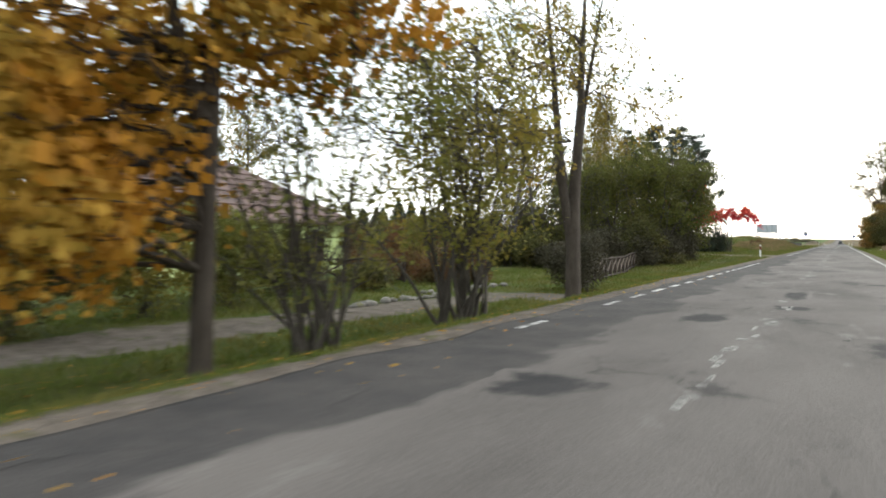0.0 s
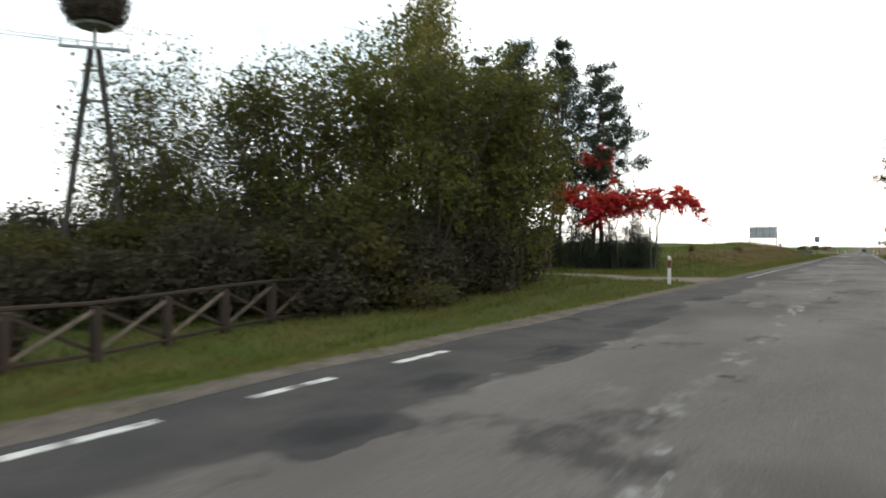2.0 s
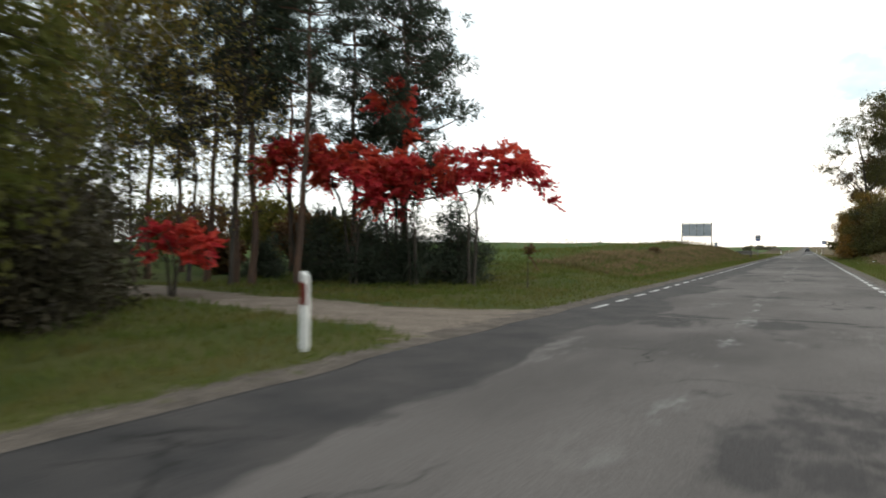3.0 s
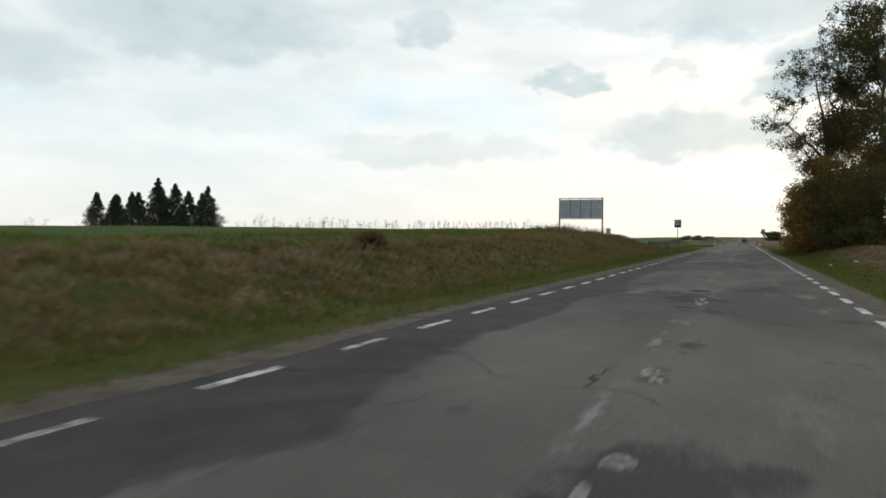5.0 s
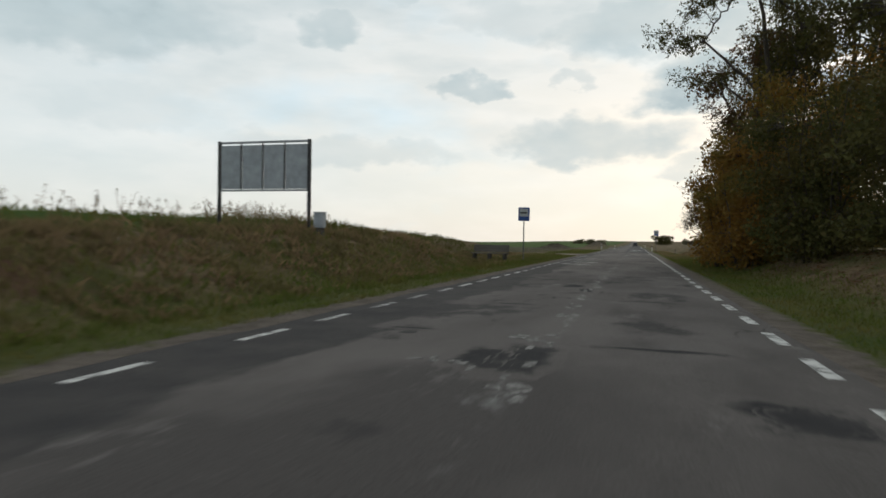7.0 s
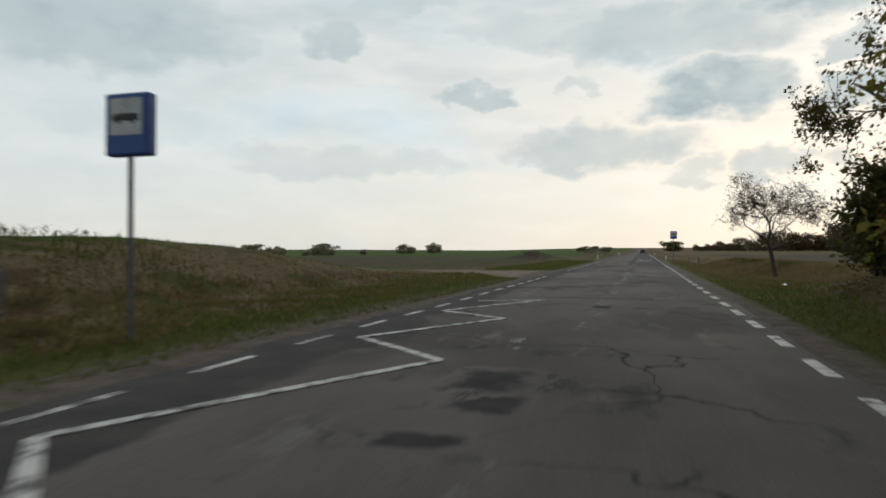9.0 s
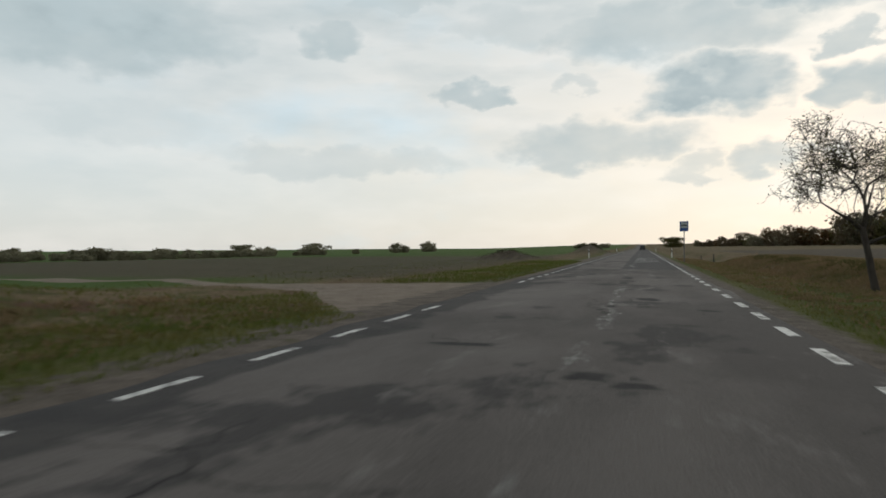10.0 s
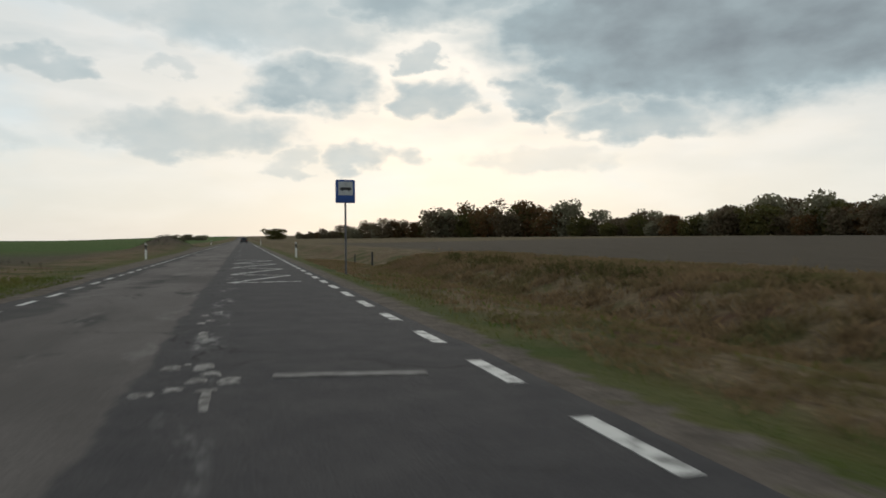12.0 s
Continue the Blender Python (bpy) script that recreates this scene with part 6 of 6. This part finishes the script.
def billboard():
    x0, x1, y = -11.85, -8.5, 134.2
    z = 1.5
    root = thing("billboard", ((x0 + x1) / 2, y, z), "grey four-panel billboard seen from behind, on steel posts", "billboard")
    hw = (x1 - x0) / 2
    for s in (-hw, hw):
        part("post", box(bmesh.new(), s - 0.05, -0.05, -0.4, s + 0.05, 0.05, 2.84, 0.01), SIGN_BLACK, root)
    part("top_rail", box(bmesh.new(), -hw + 0.052, -0.04, 2.75, hw - 0.052, 0.04, 2.82, 0.008), GREY_STEEL, root)
    part("bottom_rail", box(bmesh.new(), -hw + 0.052, -0.04, 1.16, hw - 0.052, 0.04, 1.22, 0.008), GREY_STEEL, root)
    pw = (2 * hw - 0.11) / 4
    for k in range(4):
        a = -hw + 0.055 + k * pw
        part("panel", box(bmesh.new(), a + 0.015, -0.02, 1.235, a + pw - 0.015, 0.02, 2.69, 0.004), BOARD_GREY, root)
        if k:
            part("stiffener", box(bmesh.new(), a - 0.03, -0.06, 1.225, a + 0.012, -0.022, 2.745), SIGN_BLACK, root)


billboard()
cab = thing("utility_cabinet", (-8.0, 134.0, g(-8.0, 134.0)), "small grey utility cabinet on the grass bank", "cabinet")
part("plinth", box(bmesh.new(), -0.12, -0.10, -0.15, 0.12, 0.10, 0.27, 0.01), DARK_CONCRETE, cab)
part("body", box(bmesh.new(), -0.16, -0.13, 0.272, 0.16, 0.13, 0.74, 0.015), BOARD_GREY, cab)
part("lid", box(bmesh.new(), -0.18, -0.15, 0.744, 0.18, 0.15, 0.78, 0.015), BOARD_GREY, cab)


def bus_sign(x, y, label):
    z = max(g(x, y), -0.05)
    root = thing("bus_stop_sign", (x, y, z), label, "sign", "bus stop signs")
    part("pole", rod(bmesh.new(), (0, 0, -0.2), (0, 0, 2.45 - z), 0.035, sides=12), DARK_STEEL, root)
    b_ = 2.36 - z
    case = part("case", box(bmesh.new(), -0.33, -0.09, b_, 0.33, 0.09, b_ + 0.80, 0.03), SIGN_BLUE, root, "blue sign case")
    for s in (-1, 1):
        # white panel, its backlit shade painted as grey
        part("panel", box(bmesh.new(), -0.25, min(s * 0.088, s * 0.096), b_ + 0.26, 0.25, max(s * 0.088, s * 0.096), b_ + 0.73, 0.002), PANEL_GREY, case, "white panel greyed for shade")
        bm = bmesh.new()
        y0, y1 = min(s * 0.096, s * 0.101), max(s * 0.096, s * 0.101)
        box(bm, -0.20, y0, b_ + 0.44, 0.20, y1, b_ + 0.51)
        box(bm, -0.16, y0, b_ + 0.512, 0.17, y1, b_ + 0.535)
        for wx in (-0.11, 0.11):
            bmesh.ops.create_cone(bm, cap_ends=True, segments=14, radius1=0.032, radius2=0.032, depth=0.005, matrix=Matrix.Translation((wx, (y0 + y1) / 2, b_ + 0.435)) @ pose(0, 0, 0, 90))
        part("pictogram", bm, SIGN_BLACK, case, "black vehicle pictogram")


bus_sign(-4.68, 153.75, "blue bus stop sign with white panel on a pole")
bus_sign(4.7, 219.5, "blue bus stop sign beside the far bus bay")


def bench(x, y):
    root = thing("bench", (x, y, g(x, y)), "weathered grey bench with a broad back at the bus stop", "bench", rz=-12)
    WOOD = two_tone("weathered_grey_wood", (0.10, 0.092, 0.084), (0.07, 0.063, 0.057), 3, 0.9, stretch=(0.2, 1, 1), fine=40, bump_by=0.006)
    # legs in the dark concrete: shade under the seat put into their colour
    for s in (-0.95, 0.95):
        part("leg", box(bmesh.new(), s - 0.06, -0.2, -0.2, s + 0.06, 0.2, 0.40, 0.015), DARK_CONCRETE, root)
    part("leg", box(bmesh.new(), -0.05, -0.2, -0.2, 0.05, 0.2, 0.40, 0.015), DARK_CONCRETE, root)
    for k in range(4):
        part("seat_slat", box(bmesh.new(), -1.15, -0.24 + 0.125 * k, 0.404, 1.15, -0.13 + 0.125 * k, 0.45, 0.008), WOOD, root)
    for k in range(3):
        part("back_slat", box(bmesh.new(), -1.12, 0.22 + 0.02 * k, 0.50 + 0.14 * k, 1.12, 0.26 + 0.02 * k, 0.63 + 0.14 * k, 0.008), WOOD, root)
    for s in (-0.95, 0.95):
        part("back_post", beam(bmesh.new(), (s, 0.255, 0.3), (s, 0.325, 0.94), 0.06, 0.05, 0.008), WOOD, root)


bench(-6.45, 152.5)

# ---- bare tree by the ditch ----
r = R(951)
branchy_tree("bare_tree", (9.02, 188.8, g(9.02, 188.8)),
             [stem(r, (0, 0, -0.2), (-0.45, -0.1, 2.2), 0.14, 0.10, 7, 0.012), stem(r, (-0.45, -0.1, 2.15), (-1.75, -0.2, 3.1), 0.08, 0.022, 6, 0.03),
              stem(r, (-0.45, -0.1, 2.15), (0.1, 0.5, 3.7), 0.075, 0.022, 6, 0.03), stem(r, (-0.3, -0.1, 1.7), (2.1, 0.3, 2.7), 0.055, 0.016, 6, 0.03)],
             [(-1.2, 0, 4.5, 1.4, 2.0, 1.2, 1.0), (0.6, 0.2, 4.4, 1.7, 2.2, 1.3, 1.0), (-1.8, 0.2, 5.6, 0.9, 0.8, 0.8, 1.3), (2.1, 0.2, 3.8, 1.1, 1.5, 0.8, 1.0), (-2.2, 0, 3.6, 1.0, 1.5, 0.7, 1.0), (-0.4, 0, 2.5, 1.5, 1.4, 0.5, 0.9)],
             560, 2, 0.17, 0.062, LEAF_DARK, BARK_DARK, "small leaning tree with nearly bare dark branches and few leaves", 952, aspect=0.6, droop=0.4, shell=0.9, tip_r=0.0062, twigs=4, wob=0.10)


# ---- distance ----
def far_tree(x, y, h, w, mat, seed, label, group):
    r = R(seed)
    z = g(x, y)
    root = thing("far_tree", (x, y, z), label, "tree", group)
    V, F = tubes([stem(r, (0, 0, -0.5), (0, 0, h * 0.8), 0.12 + h * 0.012, 0.03, 5, 0.02)] + [limb(r, (0, 0, h * 0.4), in_lobes(r, [(0, 0, h * 0.6, w, w, h * 0.35, 1)], 1)[0], 0.08) for _ in range(6)], 4)
    raw("trunk", V, F, BARK_DARK, root)
    lobes = [(0, 0, h * 0.42, w * 0.95, w * 0.95, h * 0.42, 1.0)] + [(r.normal() * w * 0.4, r.normal() * w * 0.4, h * (0.5 + 0.36 * r.random()), w * 0.5, w * 0.5, h * 0.16, 1.4) for _ in range(5)]
    lobes.append((0, 0, h * 0.16, w * 0.9, w * 0.9, h * 0.17, 1.3))
    cs = in_lobes(r, lobes, 1300, 1.5)
    V, F = leaves(r, cs, 0.11 * w + 0.18, 0.75, 0.2)
    raw("crown", V, F, mat, root)


# far foliage: distance haze mixed into the leaf colour, hence paler and greyer
LEAF_HAZED = leafy("hazed_leaves", (0.13, 0.132, 0.088), (0.16, 0.15, 0.10), (0.15, 0.13, 0.09), 0.4)
LEAF_WOOD = leafy("wood_leaves", (0.078, 0.058, 0.040), (0.105, 0.078, 0.048), (0.080, 0.070, 0.040), 0.35)
r = R(970)
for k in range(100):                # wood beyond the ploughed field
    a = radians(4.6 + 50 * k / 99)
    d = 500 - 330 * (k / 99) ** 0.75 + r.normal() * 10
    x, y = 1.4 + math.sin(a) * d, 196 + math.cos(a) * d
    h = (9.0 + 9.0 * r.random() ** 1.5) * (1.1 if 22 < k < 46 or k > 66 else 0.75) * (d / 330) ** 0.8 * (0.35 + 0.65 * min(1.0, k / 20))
    far_tree(x, y, h, h * 0.5 + 0.8, (LEAF_WOOD, LEAF_BROWN, LEAF_DARK, LEAF_HAZED, LEAF_WOOD)[r.integers(0, 5)], 1000 + k, "tree in a dark autumn wood beyond the field", "wood beyond the field")
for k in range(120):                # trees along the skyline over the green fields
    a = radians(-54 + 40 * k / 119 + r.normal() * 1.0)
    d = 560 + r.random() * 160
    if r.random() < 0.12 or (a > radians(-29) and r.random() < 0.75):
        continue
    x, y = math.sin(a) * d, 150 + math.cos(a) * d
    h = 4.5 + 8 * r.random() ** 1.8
    far_tree(x, y, h, h * (0.4 + 0.3 * r.random()) + 2.2, LEAF_HAZED, 1100 + k, "distant tree on the skyline over green fields", "skyline trees")
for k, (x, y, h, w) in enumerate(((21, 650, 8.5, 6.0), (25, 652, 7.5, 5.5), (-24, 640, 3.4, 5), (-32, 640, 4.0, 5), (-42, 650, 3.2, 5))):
    far_tree(x, y, h, w, LEAF_DARK if x > 0 else LEAF_HAZED, 1200 + k, "far bush by the road", "far bushes")
for k, (x, y, h, w) in enumerate(((-90, 158, 5.6, 2.6), (-88, 160, 5.4, 2.6), (-86, 158, 5.2, 2.4), (-83.5, 159, 5.6, 2.6), (-81, 158, 5.4, 2.6), (-78.6, 160, 6.2, 2.8), (-77.0, 158, 7.3, 2.9), (-74.6, 159, 6.6, 2.8), (-71.0, 158, 5.4, 2.3), (-69.4, 159, 5.2, 2.2), (-67.4, 158, 6.0, 2.4))):
    x2, y2 = 1.43 + 2 * (x - 1.43), 91 + 2 * (y - 91)
    conifer("far_spruce", (x2, y2, g(x2, y2)), 2 * (h * 1.05 + g(x, y) - 1.2) + 1.2 - g(x2, y2), w * 3.3, 1300 + k, "dark spruce standing in the green field", "spruces in the field", 0.02, tufts=45, spray=0.5)


def far_car(x, y):
    """A dark car far ahead on the road."""
    root = thing("car", (x, y, 0.0), "dark car far ahead on the road", "car")
    PAINT = two_tone("dark_car_paint", (0.03, 0.032, 0.036), (0.04, 0.04, 0.044), 2, 0.35, 0.3)
    part("body", box(bmesh.new(), -0.85, -2.1, 0.28, 0.85, 2.1, 0.88, 0.12), PAINT, root)
    bm = box(bmesh.new(), -0.72, -1.8, 0.86, 0.72, 0.9, 1.42, 0.14)
    part("cabin", bm, PAINT, root)
    part("rear_window", box(bmesh.new(), -0.55, -1.83, 0.98, 0.55, -1.79, 1.3, 0.01), GLASS, root)
    for sx_ in (-0.68, 0.68):
        part("tail_light", box(bmesh.new(), sx_ - 0.12, -2.14, 0.62, sx_ + 0.12, -2.09, 0.78, 0.01), RED_REFLECTOR, root)
        for yy in (-1.3, 1.35):
            part("wheel", rod(bmesh.new(), (sx_ - 0.11, yy, 0.31), (sx_ + 0.11, yy, 0.31), 0.31, sides=18), SIGN_BLACK, root)


far_car(1.7, 372.0)


# ---- grass, weeds and fallen leaves ----
GRASS = leafy("grass_blades", (0.056, 0.084, 0.017), (0.088, 0.098, 0.024), (0.105, 0.094, 0.030), 0.38, 0.8)
STRAW = leafy("dry_grass", (0.20, 0.140, 0.080), (0.13, 0.093, 0.057), (0.105, 0.094, 0.042), 0.35, 0.8)


def blades(name, x, y, h, mat, label, seed, width=0.012, lean=0.35):
    """Upright tapering blades rooted at the given points, one joined mesh."""
    r_ = R(seed)
    k = len(x)
    z = land(x, y)
    a = r_.random(k) * 2 * np.pi
    hh = h * (0.5 + r_.random(k))
    w = width * (0.6 + 0.8 * r_.random(k))
    dx, dy = np.cos(a) * w, np.sin(a) * w
    lx, ly = r_.normal(size=k) * lean * hh, r_.normal(size=k) * lean * hh
    V = np.stack([np.stack([x - dx, y - dy, z - 0.02], -1), np.stack([x + dx, y + dy, z - 0.02], -1),
                  np.stack([x + lx * 0.4 + dx * 0.6, y + ly * 0.4 + dy * 0.6, z + hh * 0.6], -1), np.stack([x + lx, y + ly, z + hh], -1)], 1).reshape(-1, 3)
    return tagged(raw(name, V, np.arange(4 * k).reshape(k, 4)[:, [0, 1, 2, 3]], mat), label, "grass", kind="stuff")


def bare(x, y):
    return np.clip(track_a(x, y) + track_b(x, y) + drive_a(x, y), 0, 1)


r = R(1400)
# mown verges, both sides
k = 150000
x = np.where(r.random(k) < 0.62, -3.3 - 4.2 * r.random(k) ** 1.4, 4.15 + 3.0 * r.random(k) ** 1.3)
y = -3 + 222 * r.random(k)
keep = (r.random(k) > bare(x, y) * 1.3) & ((x < 0) | (r.random(k) > 0.85 * smooth(170, 182, y)))
x, y = x[keep], y[keep]
d = np.where(x < 0, -x - 2.9, x - 3.6)
blades("verge_grass", x, y, 0.05 + 0.05 * smooth(0.3, 2, d), GRASS, "short green verge grass along the road", 1401, 0.010)
# lawn and rough grass further out on the garden side
k = 60000
x, y = -7 - 10 * r.random(k) ** 1.2, -3 + 82 * r.random(k)
keep = r.random(k) > bare(x, y) * 1.3
blades("meadow_grass", x[keep], y[keep], 0.12, GRASS, "rough green meadow grass", 1402, 0.014)
# dry grass of the bank and of the ditch, in tussocks
cx_, cy_ = -4.6 - 4.6 * r.random(1700), 78 + 98 * r.random(1700)
ex_, ey_ = 4.8 + 11.9 * r.random(5200) ** 1.1, 170 + 66 * r.random(5200)
tx, ty = np.concatenate([cx_, ex_]), np.concatenate([cy_, ey_])
tx, ty = np.repeat(tx, 26), np.repeat(ty, 26)
x, y = tx + r.normal(size=len(tx)) * 0.13, ty + r.normal(size=len(ty)) * 0.13
keep = (r.random(len(x)) > bare(x, y) * 1.3) & ((x < -3.6) | (x > 4.5))
x, y = x[keep], y[keep]
tall = np.where(x < 0, (0.14 + 0.10 * smooth(-5, -9, x)) * (1 - 0.6 * smooth(140, 168, y)), 0.06 + 0.10 * smooth(7, 10, x))
blades("bank_dry_grass", x, y, tall, STRAW, "dry straw-coloured grass tussocks on the bank", 1403, 0.013, 0.5)
# mixed green between them
k = 90000
x = np.where(r.random(k) < 0.6, -4.2 - 12 * r.random(k) ** 1.3, 4.8 + 9 * r.random(k))
y = 76 + 150 * r.random(k)
keep = (r.random(k) > bare(x, y) * 1.3) & (((x < 0) & (y < 178)) | ((y > 100) & (y < 176) & (x < 6.4)) | ((y > 120) & (r.random(k) < 0.2)))
blades("bank_green_grass", x[keep], y[keep], np.where(x[keep] > 0, 0.08, 0.15 * (1 - 0.55 * smooth(140, 168, y[keep]))), GRASS, "green rough grass on the bank", 1404, 0.013, 0.5)


def weeds(name, pts, h, mat, seed, label):
    """Tall seeding weed stalks: a thin stem, a few leaves and a ragged seed head each, one joined mesh."""
    r_ = R(seed)
    lines, heads = [], []
    for x_, y_ in pts:
        z_ = g(x_, y_)
        hh = h * (0.5 + 0.8 * r_.random())
        top = np.array([x_ + r_.normal() * 0.12 * hh, y_ + r_.normal() * 0.12 * hh, z_ + hh])
        mid = np.array([x_ + r_.normal() * 0.03, y_ + r_.normal() * 0.03, z_ + hh * 0.5])
        lines.append((np.array([(x_, y_, z_ - 0.05), mid, top]), [0.008, 0.006, 0.003]))
        n_ = 16
        t = (0.62 + 0.4 * r_.random(n_))[:, None]
        heads.append(mid + (top - mid) * (2 * t - 1) + r_.normal(size=(n_, 3)) * 0.035)
    V1, F1 = tubes(lines, 3)
    V2, F2 = leaves(r_, np.concatenate(heads), 0.055, 0.35, -0.5)
    return tagged(raw(name, np.concatenate([V1, V2]), np.concatenate([F1, F2 + len(V1)]), mat), label, "weeds", kind="stuff")


pts = [(-9.5 - 14 * r.random() ** 2, 96 + 44 * r.random()) for _ in range(330)]
pts += [(-8.3 - 3.8 * r.random(), 133.2 + 2.4 * r.random()) for _ in range(150)]
pts += [(-24 - 12 * r.random(), 128 + 8 * r.random()) for _ in range(40)]
weeds("tall_weeds", pts, 0.62, STRAW, 1410, "tall dry seeding weeds along the bank top")
pts = [(-8.5 - 7 * r.random(), 138 + 24 * r.random()) for _ in range(1300)]
weeds("bank_weeds", pts, 0.30, LEAF_THICKET, 1411, "low green and brown weeds on the bank top")
pts = [(8.5 + 4 * r.random(), 178 + 60 * r.random()) for _ in range(70)]
weeds("ditch_weeds", pts, 0.5, STRAW, 1412, "brown dry weeds along the ditch")
c_ = [(10.4 + 2.6 * r.random(), 194 + 36 * r.random(), 0.25 + 0.5 * r.random()) for _ in range(22)]
pts = [(cx_ + r.normal() * s_ * 0.5, cy_ + r.normal() * s_ * 1.4) for cx_, cy_, s_ in c_ for _ in range(34)]
weeds("ditch_scrub", pts, 0.26, LEAF_DARK, 1414, "dark withered scrub on the ditch edge")
pts = [(-11.3 + r.normal() * 1.3, 228 + r.normal() * 1.8) for _ in range(260)] + [(-6.9 + r.normal() * 1.4, 276 + r.normal() * 5) for _ in range(260)]
weeds("heap_weeds", pts, 0.15, LEAF_JUNIPER, 1417, "dark withered weeds over heaps of earth")
pts = [(-22.6 - 8 * r.random(), 29 + 25 * r.random()) for _ in range(1500)]
weeds("garden_weeds", pts, 1.25, STRAW, 1416, "tall withered weeds behind the garden row")
for k, (x, y, h, w, m) in enumerate(((-8.2, 99.0, 0.4, 0.4, LEAF_BROWN),
                                     (-9.4, 52.0, 0.7, 1.0, LEAF_DARK), (-8.8, 48.6, 0.7, 1.0, LEAF_DARK))):
    shrub("low_bush", x, y, h, w, m, 1420 + 3 * k, "low scrubby bush in rough grass", 0.07, 110, 26, group="low scrub")
# fallen leaves on the verge and yard under the garden trees
k = 2600
x, y = np.where(r.random(k) < 0.94, -3.0 - 6 * r.random(k), -3.0 + 1.2 * r.random(k) ** 2), -1 + 27 * r.random(k)
z = np.where(x < -2.92, land(x, y), 0.0) + 0.03
V, F = leaves(r, np.stack([x, y, z], -1), 0.055, 0.8, 0.0)
V[:, 2] = np.repeat(z, 4) + (V[:, 2] - np.repeat(z, 4)) * 0.25
tagged(raw("fallen_leaves", V, F, LEAF_ORANGE), "scattered orange fallen leaves on verge and yard", "leaves", kind="stuff")
# brown leaf litter on the bank under the tall trees
k = 16000
x, y = 5.9 + 6 * r.random(k), 117 + 52 * r.random(k)
keep = r.random(k) < smooth(5.9, 6.8, x)
x, y = x[keep], y[keep]
z = land(x, y) + 0.03
V, F = leaves(r, np.stack([x, y, z], -1), 0.085, 0.8, 0.0)
V[:, 2] = np.repeat(z, 4) + (V[:, 2] - np.repeat(z, 4)) * 0.3
tagged(raw("leaf_litter", V, F, LEAF_BROWN), "brown leaf litter covering the wooded bank", "leaves", kind="stuff")
# white litter on the far verge
for k, (x, y) in enumerate(((6.9, 124.0), (5.6, 123.0), (6.2, 171.5), (7.8, 160.5))):
    bm = bmesh.new()
    bmesh.ops.create_icosphere(bm, subdivisions=2, radius=0.09)
    for v in bm.verts:
        v.co = Vector((v.co.x * 1.6, v.co.y, v.co.z * 0.4)) * (1 + 0.5 * noise.noise(v.co * 9 + Vector((k, 0, 0))))
    ob = part("litter", bm, SIGN_WHITE)
    ob.matrix_basis = pose(x, y, g(x, y) + 0.05, 0, 0, 40 * k)
    tagged(ob, "crumpled white litter lying in the grass", "litter", "litter on the verge")
